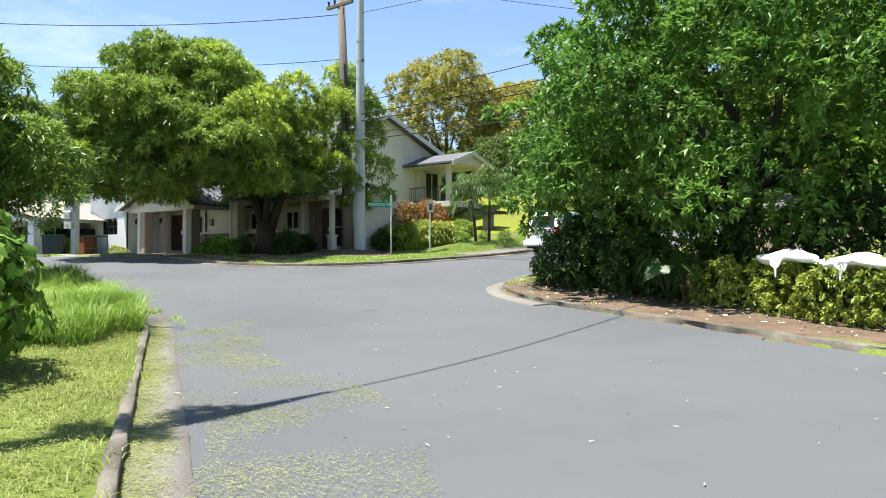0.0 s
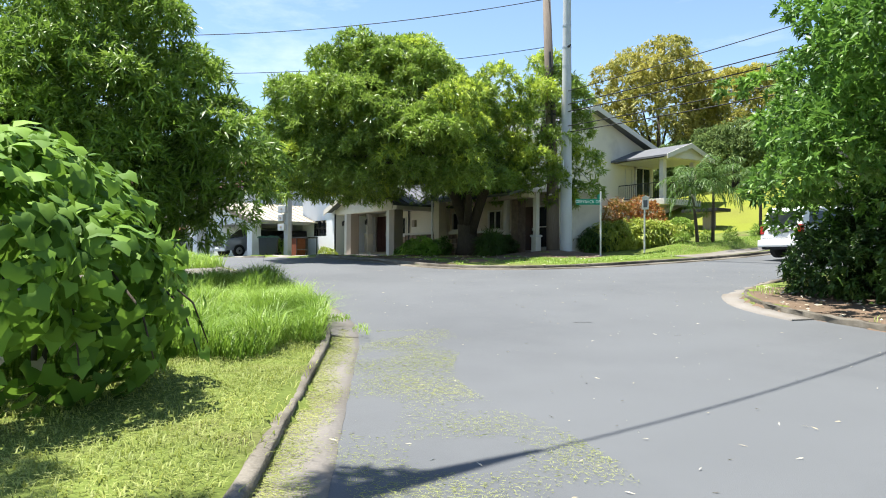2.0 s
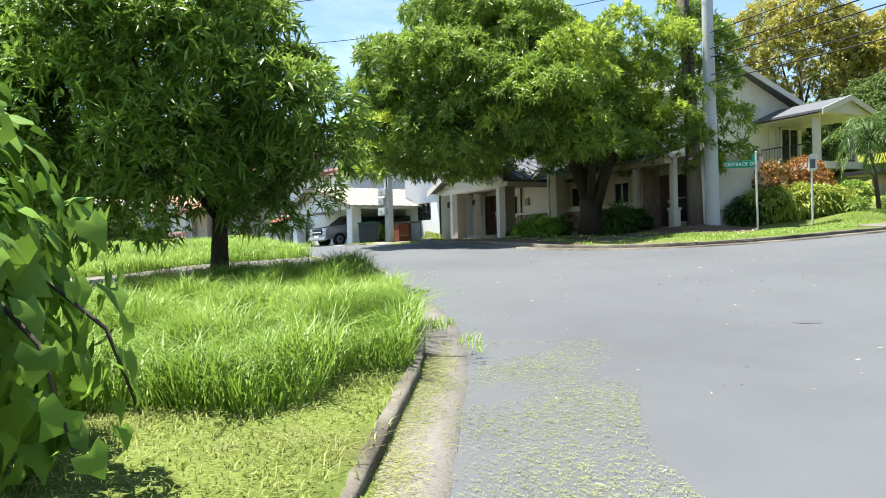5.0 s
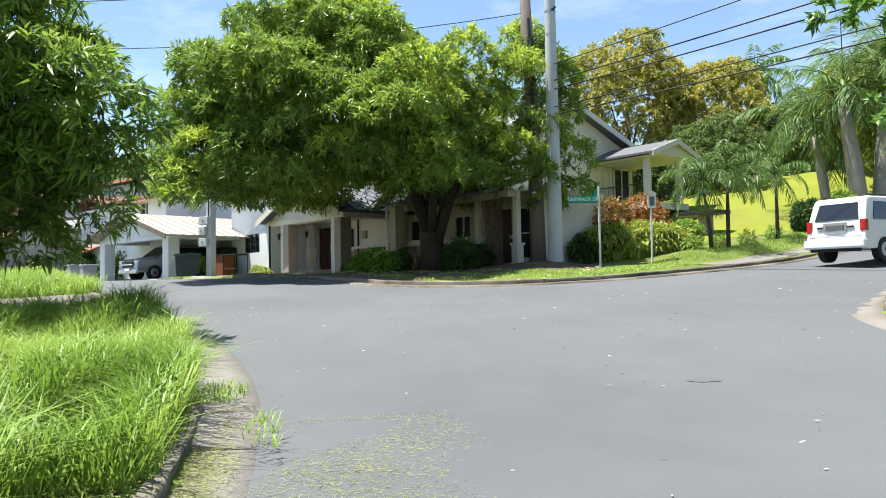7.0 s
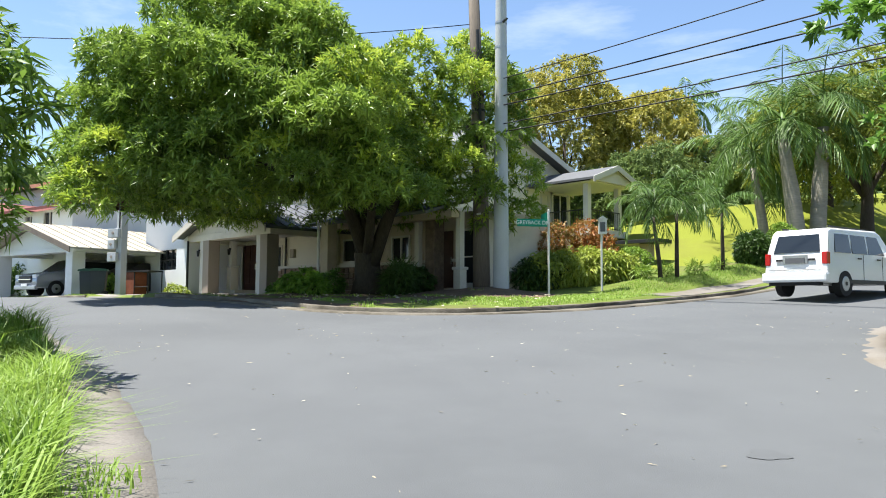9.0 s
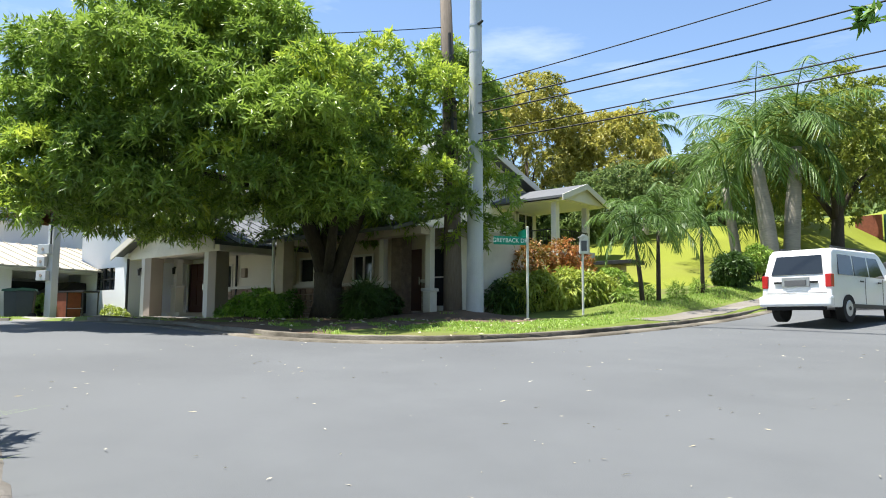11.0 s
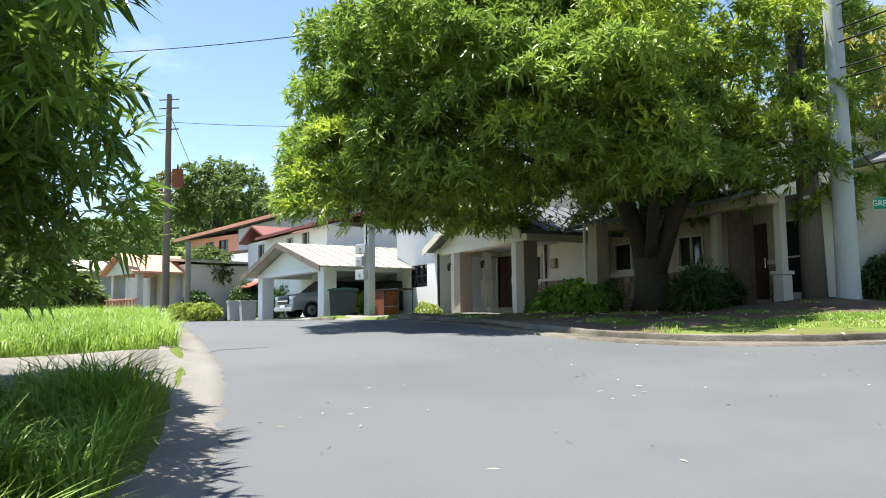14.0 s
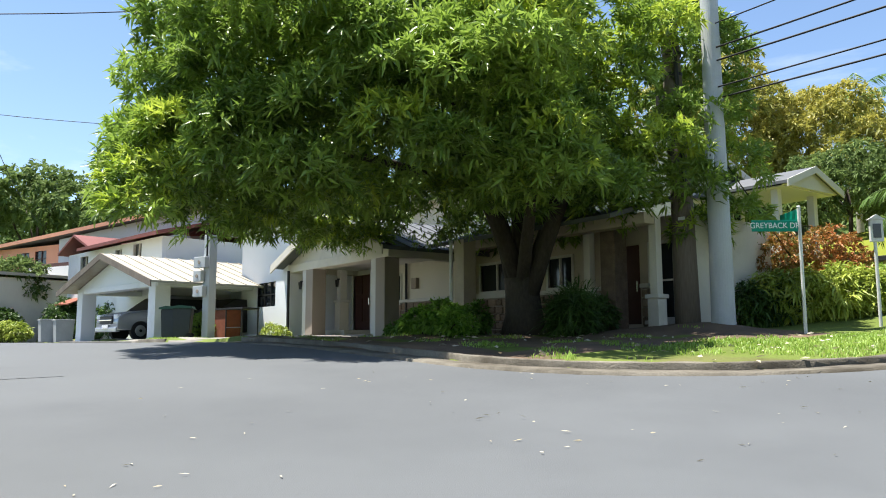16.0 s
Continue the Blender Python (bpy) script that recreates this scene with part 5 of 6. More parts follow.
part("gable_board", prism(bmesh.new(), [(33.2, 6.74), (36.8, 6.74), (35.0, 7.42)], "x", -28.0, -27.85), TRIM, h2)
part("ceiling_board", boxed(-31.45, 33.3, 6.7, -28.0, 36.7, 6.74), TRIM, h2)


def railing(parent, p, q, z, h, gap=0.14):
    p, q = Vector(p), Vector(q)
    n = max(2, int((q - p).length / gap))
    r = part("railing", rod(bmesh.new(), (*p, z + h), (*q, z + h), 0.025, None, 8), BLACK, parent, "black metal balcony railing")
    part("bottom_rail", rod(bmesh.new(), (*p, z + 0.08), (*q, z + 0.08), 0.018, None, 8), BLACK, r)
    for k in range(n + 1):
        u = p.lerp(q, k / n)
        part("baluster", rod(bmesh.new(), (*u, z), (*u, z + h), 0.011, None, 6), BLACK, r)


railing(h2, (-28.35, 33.9), (-28.35, 36.1), 4.67, 0.85)
railing(h2, (-31.4, 33.65), (-28.6, 33.65), 4.67, 0.85)
h2.location = HOUSE_PIVOT + (h2.location - HOUSE_PIVOT) * 1.16
h2.scale = (1.16, 1.16, 1.16)
# low flat-roofed gate shelter beside it
gs = placed("gate_shelter", -27.6, 37.0, gz(-27.6, 37.0), "small gate post with a dark flat canopy", "gate post")
part("post", boxed(-27.85, 36.75, gz(-27.6, 37) - 0.2, -27.35, 37.25, 4.1, 0.02), TAUPE, gs)
part("canopy", boxed(-28.9, 36.3, 4.1, -26.6, 37.5, 4.28, 0.02), BLACK, gs)

# ---- carport and neighbours ----
CZ = 1.45
cp = thing("carport", -46.2, 16.6, CZ, "open white carport with weathered gabled metal roof", "carport", turn=9.0)
for lx, ly in ((-3.35, -0.1), (3.35, -0.1), (-3.35, 5.2), (3.35, 5.2)):
    part("column", boxed(lx - 0.28, ly - 0.28, -0.1, lx + 0.28, ly + 0.28, 2.05, 0.015), WHITE, cp)
part("beam", boxed(-3.7, -0.35, 1.95, 3.7, 0.15, 2.15, 0.01), WHITE, cp)
part("gable_wall", prism(bmesh.new(), [(-3.9, 2.1), (3.9, 2.1), (0.0, 3.2)], "y", -0.3, -0.1), WHITE, cp)
part("beam", boxed(-3.65, 0.15, 1.95, -3.1, 5.5, 2.15, 0.01), WHITE, cp)
part("beam", boxed(3.1, 0.15, 1.95, 3.65, 5.5, 2.15, 0.01), WHITE, cp)
gable_roof_y(cp, -4.4, 4.4, -0.9, 6.2, 2.02, 3.28, 0.07, ROOF_CREAM, WOOD)
part("floor_slab", boxed(-3.9, -0.9, -0.2, 3.9, 6.0, 0.03, 0.01), CONCRETE, cp)
part("back_wall", boxed(-3.3, 5.4, -0.1, 3.3, 5.6, 2.2, 0.01), BLUEGREY, cp)

nh = thing("house", -55.0, 22.0, 1.5, "white two-storey house with red roof behind the carport", "house", turn=9.0)
part("wall", panel_with_holes("y", -4.6, 0.2, -4.2, 6.5, -0.2, 4.4, [(-2.6, -1.6, 3.3, 4.2), (1.6, 2.4, 3.4, 4.2), (3.6, 4.5, 3.4, 4.3), (-3.2, -2.2, 0.5, 1.7)]), WHITE, nh)
part("wall", boxed(-4.2, -4.4, -0.2, -4.0, 4.0, 4.4), WHITE, nh)
part("wall", boxed(6.3, -4.4, -0.2, 6.5, 4.0, 4.4), WHITE, nh)
for ua, ub, za, zb in ((-2.6, -1.6, 3.3, 4.2), (1.6, 2.4, 3.4, 4.2), (3.6, 4.5, 3.4, 4.3), (-3.2, -2.2, 0.5, 1.7)):
    window(nh, "y", -4.5, ua, ub, za, zb, TRIM, 1, 0, depth=-0.1, sill=False)
# solid block again, the unlit rooms' shade put into its colour
part("interior", boxed(-3.9, -4.2, -0.2, 6.2, 3.8, 4.2), DARK, nh, "solid dark fill standing in for unlit rooms")
part("roof", prism(bmesh.new(), [(-5.2, 4.35), (0.2, 5.75), (5.2, 4.6), (5.2, 4.75), (0.2, 5.9), (-5.2, 4.5)], "x", -1.5, 7.2), ROOF_RED, nh)
part("roof", prism(bmesh.new(), [(-4.7, 4.4), (-2.6, 5.2), (-0.5, 4.4), (-0.5, 4.52), (-2.6, 5.32), (-4.7, 4.52)], "y", -5.0, 3.0), ROOF_RED, nh)
part("awning", prism(bmesh.new(), [(-5.4, 1.75), (-4.6, 2.1), (-4.6, 2.16), (-5.4, 1.81)], "x", -3.5, -1.6), RUST, nh)

bh = thing("house", -67.0, 21.5, 1.6, "long salmon and blue-grey two-storey house", "house", turn=24.0)
part("wall", panel_with_holes("y", -3.5, 0.2, -8.0, -1.5, -0.2, 5.85, [(-5.7, -4.5, 4.5, 5.5), (-3.9, -2.7, 4.55, 5.55)]), ORANGE, bh, "salmon painted upper wall")
part("wall", prism(bmesh.new(), [(-1.5, -0.2), (11.0, -0.2), (11.0, 6.9), (8.0, 6.85), (-1.5, 6.15)], "y", -3.48, -3.3), BLUEGREY, bh, "blue-grey side wall")
for ua, ub, za, zb in ((-5.7, -4.5, 4.5, 5.5), (-3.9, -2.7, 4.55, 5.55)):
    window(bh, "y", -3.42, ua, ub, za, zb, DOOR, 1, 1, depth=-0.1, sill=True)
part("wall", boxed(-8.0, -3.3, -0.2, 11.0, 5.5, 5.8), ORANGE, bh)
r_bh = part("roof", prism(bmesh.new(), [(-8.9, 5.82), (8.0, 6.88), (11.6, 6.95), (11.6, 7.05), (8.0, 7.0), (-8.9, 5.93)], "y", -4.1, 6.2), ROOF_GREY, bh)
part("fascia", prism(bmesh.new(), [(-8.95, 5.74), (8.0, 6.8), (11.65, 6.88), (11.65, 7.08), (8.0, 7.02), (-8.95, 5.96)], "y", -4.16, -4.103), ORANGE, r_bh, "salmon eave board")
part("porch_roof", boxed(-0.6, -6.4, 4.0, 4.4, -3.5, 4.22, 0.02), DOOR, bh)
part("porch_fascia", boxed(-0.65, -6.48, 3.4, 4.45, -6.4, 4.0, 0.01), WHITE, bh)
part("porch_soffit", boxed(-0.6, -6.4, 3.4, 4.4, -3.52, 3.46, 0.01), WHITE, bh)
for lx in (-0.3, 1.9, 4.1):
    part("column", boxed(lx - 0.2, -6.3, -0.2, lx + 0.2, -5.9, 3.4, 0.01), WHITE, bh)
part("door", boxed(2.4, -3.56, 0.2, 3.8, -3.5, 2.6, 0.01), DOOR, bh, "dark panelled door under the porch")

ph = thing("porch_house", -60.9, 12.1, 1.7, "low house with orange-roofed porch and planter wall", "house", turn=20.0)
part("wall", boxed(-6.0, 0.5, -0.3, 2.5, 6.0, 3.0, 0.01), CREAM, ph)
for lx, ly in ((-1.6, -1.9), (1.7, -1.9), (1.7, 0.3), (-1.6, 0.3)):
    part("column", boxed(lx - 0.17, ly - 0.17, -0.3, lx + 0.17, ly + 0.17, 2.4, 0.01), TRIM, ph)
part("roof", prism(bmesh.new(), [(-2.3, 2.4), (0.05, 3.5), (2.4, 2.4), (2.4, 2.52), (0.05, 3.62), (-2.3, 2.52)], "y", -2.6, 2.5), ORANGE, ph, "orange metal porch roof")
part("gable_wall", prism(bmesh.new(), [(-2.0, 2.4), (2.1, 2.4), (0.05, 3.35)], "y", -2.3, -2.2), TRIM, ph)
part("planter_wall", boxed(-1.9, -2.4, -0.4, 2.4, -2.2, 0.55, 0.01), ORANGE, ph)
for k in range(9):
    part("baluster", boxed(-1.7 + 0.45 * k, -2.36, 0.55, -1.6 + 0.45 * k, -2.26, 0.95, 0.005), ORANGE, ph)
part("handrail", boxed(-1.9, -2.4, 0.95, 2.4, -2.2, 1.03, 0.01), ORANGE, ph)
part("roof", prism(bmesh.new(), [(-6.4, 2.95), (-2.0, 3.5), (2.8, 3.1), (2.8, 3.25), (-2.0, 3.65), (-6.4, 3.1)], "y", 0.2, 6.5), ROOF_CREAM, ph)

fh = thing("house", -84.0, 8.0, 1.8, "pale far house half hidden by trees", "house", turn=25.0)
part("wall", boxed(-5, -3, -0.4, 5, 4, 3.6, 0.01), BLUEGREY, fh)
part("roof", prism(bmesh.new(), [(-5.8, 3.4), (0, 4.7), (5.8, 3.4), (5.8, 3.55), (0, 4.85), (-5.8, 3.55)], "y", -3.8, 4.6), ROOF_CREAM, fh)
part("lean_to_roof", prism(bmesh.new(), [(-8.5, 2.0), (-3.0, 2.9), (-3.0, 3.0), (-8.5, 2.1)], "y", -6.0, -1.0), ROOF_CREAM, fh)
for lx in (-3.0, 0.5, 3.0):
    part("window", boxed(lx - 0.5, -3.05, 2.2, lx + 0.5, -2.98, 3.4, 0.01), GLASS, fh)
for lx in (-8.2, -3.4):
    part("post", boxed(lx, -5.8, -0.4, lx + 0.2, -5.6, 2.2, 0.005), TRIM, fh)


# ---- utility poles, cables and signs ----
conc = thing("utility_pole", -24.8, 23.6, gz(-24.8, 23.6), "tall pale grey concrete utility pole on a soil mound", "utility pole")
part("shaft", rod(bmesh.new(), (0, 0, -0.3), (0, 0, 13.0), 0.255, 0.14, 28), POLE, conc)
part("number_plate", boxed(-0.02, -0.262, 3.1, 0.1, -0.235, 3.75, 0.004), SIGN_WHITE, conc, "narrow white number plate")
for k in range(4):
    part("number_mark", boxed(0.02, -0.268, 3.2 + 0.13 * k, 0.05, -0.2625, 3.25 + 0.13 * k, 0.0), ROOF_GREY, conc)
for zz in (7.6, 8.4, 9.3):
    part("pole_band", rod(bmesh.new(), (0, 0, zz), (0, 0, zz + 0.07), 0.235 - zz * 0.0055, None, 24), METAL, conc)
part("insulator", rod(bmesh.new(), (0.2, -0.1, 8.42), (0.42, -0.2, 8.42), 0.05, 0.035, 10), BLACK, conc)
wood = thing("utility_pole", -25.9, 23.9, gz(-25.9, 23.9), "dark weathered wooden utility pole beside the concrete one", "utility pole")
part("shaft", tube([(0, 0, -0.3), (-0.02, -0.03, 3.0), (-0.12, -0.1, 6.5), (-0.3, -0.25, 12.5)], [0.29, 0.25, 0.21, 0.15], 16), WOOD, wood)
part("tag", boxed(0.05, -0.30, 2.35, 0.22, -0.27, 2.42, 0.004), SIGN_WHITE, wood, "small white tag")
part("crossarm", boxed(-1.1, -0.4, 11.2, 0.6, -0.26, 11.34, 0.01), WOOD, wood)
for lx in (-1.0, -0.6, 0.4):
    part("insulator", rod(bmesh.new(), (lx, -0.33, 11.34), (lx, -0.33, 11.56), 0.045, 0.06, 10), BLACK, wood)
part("riser_conduit", rod(bmesh.new(), (0.2, -0.2, 3.2), (0.05, -0.28, 8.5), 0.05, None, 10), BLACK, wood)
part("junction_box", boxed(-0.35, -0.42, 4.9, -0.05, -0.2, 5.35, 0.01), BLACK, wood)
for zz in (4.0, 5.8, 6.3):
    part("strap", rod(bmesh.new(), (-0.03 - zz * 0.012, -0.02 - zz * 0.01, zz), (-0.03 - zz * 0.012, -0.02 - zz * 0.01, zz + 0.08), 0.25 - zz * 0.004, None, 16), BLACK, wood)


def cable(a, b, sag, r, label="black overhead cable between the poles"):
    a, b = Vector(a), Vector(b)
    n = 26
    pts = [a.lerp(b, i / n) - Vector((0, 0, sag * 4 * (i / n) * (1 - i / n))) for i in range(n + 1)]
    ob = part("power_line", tube(pts, [r] * (n + 1), 6), CABLE)
    return tagged(ob, label, "cable", "overhead cables")


cable((-24.6, 23.5, 8.4), (14, 25.0, 11.4), 0.5, 0.016)
cable((-24.6, 23.5, 7.85), (14, 26, 10.5), 0.5, 0.022)
cable((-24.6, 23.5, 7.55), (14, 26, 10.0), 0.55, 0.022)
cable((-24.6, 23.5, 6.95), (14, 26, 9.2), 0.55, 0.018)
cable((-24.6, 23.5, 6.7), (14, 26, 8.8), 0.6, 0.02)
cable((-24.6, 23.5, 12.4), (14, 29, 15.5), 0.9, 0.012)
cable((-26.2, 23.7, 12.7), (-46, 0, 12.6), 1.2, 0.018)
cable((-26.1, 23.7, 10.6), (-46, 0, 11.2), 1.2, 0.014)
cable((-24.8, 23.5, 13.9), (-2, 60, 15.0), 0.6, 0.012)
# unseen cable, laid so its shadow line falls across the road
over = cable((-4.87, -20, 9.4), (-15.27, 60, 9.6), 0.25, 0.02)
# unseen thickening, added only for the broad shadow band by the kerb
part("splice_bundle", tube([(-7.38, -0.8, 9.2), (-7.5, 0.1, 9.15), (-7.63, 1.1, 9.12), (-7.76, 2.1, 9.12), (-7.92, 3.3, 9.2)], [0.03, 0.14, 0.10, 0.13, 0.03], 8), CABLE, over, "unseen thick cable bundle, shaped to throw the road's dark band")
# unseen leaf tufts, added to drop shadow blotches on the verge
tuft_rng = np.random.default_rng(19)
tuft_p, tuft_d, _ = on_lobes([(-8.6, 0.1, 9.05, 0.6, 0.35, 0.14), (-8.1, -0.6, 9.1, 0.7, 0.25, 0.14), (-7.6, 1.0, 9.1, 0.35, 0.3, 0.14), (-7.3, -0.9, 9.1, 0.5, 0.3, 0.14), (-7.9, 1.9, 9.1, 0.2, 0.35, 0.12)], 260, tuft_rng, 0.4, -0.9)
tuft_v, tuft_f = rosettes(tuft_p, tuft_d, 6, 0.2, 0.07, tuft_rng)
raw_mesh("vine_tuft", tuft_v, tuft_f, SHRUB, over, "unseen leafy creeper on the cable, placed for its shadow")
guy = part("guy_wire", rod(bmesh.new(), (-25.0, 24.3, 5.4), (-25.6, 29.6, 2.3), 0.012, None, 6), CABLE)
tagged(guy, "slanting steel guy wire of the pole", "cable")
part("guy_sleeve", rod(bmesh.new(), (-25.33, 27.2, 3.70), (-25.42, 28.0, 3.24), 0.03, None, 8), BLACK, guy)


def street_sign(x, y, turn):
    t = thing("street_sign", x, y, gz(x, y), "white sign post with two green street name blades", "street sign", turn=turn)
    part("post", rod(bmesh.new(), (0, 0, -0.2), (0, 0, 2.55), 0.034, None, 12), PALE_WOOD, t)
    part("post_cap", rod(bmesh.new(), (0, 0, 2.55), (0, 0, 2.58), 0.04, 0.03, 12), PALE_WOOD, t)
    a = part("name_blade", boxed(-0.98, -0.02, 2.05, -0.04, 0.0, 2.28, 0.006), SIGN_GREEN, t, "green blade lettered GREYBACK DR")
    txt = bpy.data.curves.new("lettering", "FONT")
    txt.body, txt.size, txt.align_x, txt.align_y, txt.extrude = "GREYBACK DR", 0.165, "CENTER", "CENTER", 0.002
    txt.materials.append(SIGN_WHITE)
    lo = new("lettering", txt)
    lo.parent = a
    lo.matrix_basis = pose(-0.51, -0.0245, 2.165, 90, 0, 0)
    lo.scale = (0.92, 1.0, 1.0)
    b = part("name_blade", boxed(0.0, 0.04, 2.3, 0.02, 0.86, 2.52, 0.006), SIGN_GREEN, t, "second green blade across the first")
    for k, w in enumerate((0.07, 0.06, 0.06, 0.07, 0.05, 0.06, 0.07)):
        part("letter_bar", boxed(0.0205, 0.1 + 0.1 * k, 2.36, 0.0235, 0.1 + 0.1 * k + w, 2.46, 0.0), SIGN_WHITE, b)
    return t


street_sign(-23.22, 23.97, 54)
t = thing("street_sign", -22.65, 25.92, gz(-22.65, 25.92), "white post with a small framed notice box", "street sign", turn=45)
part("post", rod(bmesh.new(), (0, 0, -0.2), (0, 0, 2.25), 0.034, None, 12), PALE_WOOD, t)
nb = part("notice_box", boxed(-0.10, -0.06, 1.78, 0.16, 0.03, 2.25, 0.01), PALE_WOOD, t)
part("panel", boxed(-0.05, -0.068, 1.86, 0.11, -0.0605, 2.16, 0.0), ROOF_GREY, nb, "dark recessed panel")
part("hood", prism(bmesh.new(), [(-0.14, 2.25), (0.20, 2.25), (0.03, 2.36)], "y", -0.08, 0.05), PALE_WOOD, nb)


# ---- vehicles ----
def wheel(parent, x, y, r, side):
    t = part("wheel", rod(bmesh.new(), (x - 0.1 * side, y, r), (x + 0.1 * side, y, r), r, None, 24), RUBBER, parent)
    part("rim", rod(bmesh.new(), (x + 0.095 * side, y, r), (x + 0.112 * side, y, r), r * 0.62, r * 0.5, 16), METAL, t)
    part("hub", rod(bmesh.new(), (x + 0.11 * side, y, r), (x + 0.125 * side, y, r), r * 0.16, None, 10), BLACK, t)


def body_shell(profile, half, tuck, belt, bevel=0.05):
    """A car's shell from its side outline (y, z): the sides lean in above the belt line."""
    bm = prism(bmesh.new(), profile, "x", -half, half)
    for v in bm.verts:
        if v.co.z > belt:
            v.co.x *= 1 - tuck * (v.co.z - belt)
    bmesh.ops.bevel(bm, geom=[e for e in bm.edges if abs(e.verts[0].co.x - e.verts[1].co.x) < 0.3], offset=bevel, segments=3, affect="EDGES", profile=0.6)
    for f in bm.faces:
        f.smooth = True
    return bm


def side_glass(parent, half, tuck, belt, pts):
    for s in (-1, 1):
        bm = bmesh.new()
        lo = [bm.verts.new((s * (half * (1 - tuck * (z - belt)) + 0.004), y, z)) for y, z in pts]
        hi = [bm.verts.new((s * (half * (1 - tuck * (z - belt)) - 0.02), y, z)) for y, z in pts]
        bm.faces.new(lo)
        bm.faces.new(hi[::-1])
        for i in range(len(pts)):
            j = (i + 1) % len(pts)
            bm.faces.new((lo[i], hi[i], hi[j], lo[j]))
        bmesh.ops.recalc_face_normals(bm, faces=bm.faces)
        part("side_window", bm, GLASS, parent, "dark tinted side window")


def van(x, y, turn):
    t = thing("van", x, y, float(road_z(x, y)), "white passenger van heading up the side street", "van", turn=turn)
    outline = [(-2.18, 0.35), (-2.22, 0.62), (-2.16, 1.05), (-1.98, 1.66), (-1.85, 1.76), (0.55, 1.80), (0.78, 1.72), (1.35, 1.14), (2.10, 1.0), (2.2, 0.8), (2.2, 0.35)]
    body = part("body", body_shell(outline, 0.86, 0.17, 0.95), CAR_WHITE, t)
    rw = prism(bmesh.new(), [(-0.63, 1.14), (0.63, 1.14), (0.55, 1.60), (-0.55, 1.60)], "y", -0.012, 0.012)
    for v in rw.verts:
        v.co.y += -2.16 + (v.co.z - 1.05) * 0.295 - 0.012
    part("rear_window", rw, GLASS, t, "dark rear window")
    part("number_plate", boxed(-0.26, -2.245, 0.86, 0.26, -2.21, 1.0, 0.006), ROOF_GREY, t)
    part("plate_recess", boxed(-0.34, -2.225, 0.84, 0.34, -2.19, 1.07, 0.01), METAL, t)
    part("rear_bumper", boxed(-0.88, -2.34, 0.36, 0.88, -2.12, 0.62, 0.06), CAR_WHITE, t)
    part("bumper_gap", boxed(-0.7, -2.30, 0.28, 0.7, -2.15, 0.37, 0.02), RUBBER, t)
    part("tailgate_line", boxed(-0.74, -2.232, 0.68, 0.74, -2.218, 0.69, 0.0), BLACK, t)
    for s in (-1, 1):
        part("tail_light", boxed(s * 0.70, -2.215, 0.82, s * 0.845, -2.05, 1.13, 0.02), TAIL_RED, t, "red tail light")
        part("badge_bar", boxed(s * 0.44 - 0.09, -2.222, 0.92, s * 0.44 + 0.09, -2.19, 0.97, 0.0), BLACK, t)
        part("mirror", boxed(s * 0.86, 0.75, 1.05, s * 1.06, 0.9, 1.22, 0.03), CAR_WHITE, t)
        part("roof_rail", boxed(s * 0.62 - 0.02, -1.7, 1.79, s * 0.62 + 0.02, 0.4, 1.84, 0.008), BLACK, t)
        part("sill", boxed(s * 0.86, -1.3, 0.34, s * 0.89, 1.2, 0.44, 0.01), BLACK, t)
        for yy in (-0.62, 0.42):
            part("door_handle", boxed(s * 0.865, yy - 0.09, 0.98, s * 0.885, yy + 0.09, 1.02, 0.004), BLACK, t)
            part("door_gap", boxed(s * 0.858, yy + 0.22, 0.45, s * 0.8635, yy + 0.235, 1.1, 0.0), BLACK, t)
        for yy in (-1.38, 1.42):
            wheel(t, s * 0.78, yy, 0.33, s)
    for a, b in ((-1.78, -0.98), (-0.9, -0.12), (-0.04, 0.66)):
        side_glass(t, 0.86, 0.17, 0.95, [(a, 1.13), (b + (0.16 if b > 0.5 else 0), 1.13), (b - (0.12 if b > 0.5 else 0), 1.62), (a + (0.1 if a < -1.5 else 0), 1.62)])
    return t


van(-16.5, 28.3, -9)


def suv(x, y, z, turn):
    t = thing("car", x, y, z, "silver sport utility car parked in the carport", "car", turn=turn)
    outline = [(-2.3, 0.4), (-2.32, 0.8), (-2.2, 1.1), (-1.9, 1.7), (-1.6, 1.78), (0.1, 1.78), (0.45, 1.68), (1.15, 1.16), (2.1, 1.02), (2.3, 0.85), (2.33, 0.4)]
    part("body", body_shell(outline, 0.9, 0.2, 1.05), CAR_SILVER, t)
    ws = prism(bmesh.new(), [(-0.72, 1.2), (0.72, 1.2), (0.62, 1.66), (-0.62, 1.66)], "y", -0.01, 0.02)
    for v in ws.verts:
        v.co.y += 1.15 - (v.co.z - 1.16) * 1.35
    part("windscreen", ws, GLASS, t, "dark windscreen")
    part("grille", boxed(-0.5, 2.28, 0.62, 0.5, 2.36, 0.92, 0.02), BLACK, t)
    part("grille_bar", boxed(-0.52, 2.35, 0.74, 0.52, 2.38, 0.79, 0.008), CHROME, t)
    part("number_plate", boxed(-0.24, 2.36, 0.46, 0.24, 2.385, 0.58, 0.004), SIGN_WHITE, t)
    part("front_bumper", boxed(-0.88, 2.2, 0.32, 0.88, 2.37, 0.5, 0.04), CAR_SILVER, t)
    for s in (-1, 1):
        part("headlight", boxed(s * 0.55, 2.16, 0.82, s * 0.87, 2.32, 0.98, 0.03), SIGN_WHITE, t, "clear headlight")
        part("mirror", boxed(s * 0.9, 0.75, 1.08, s * 1.1, 0.92, 1.25, 0.03), CAR_SILVER, t)
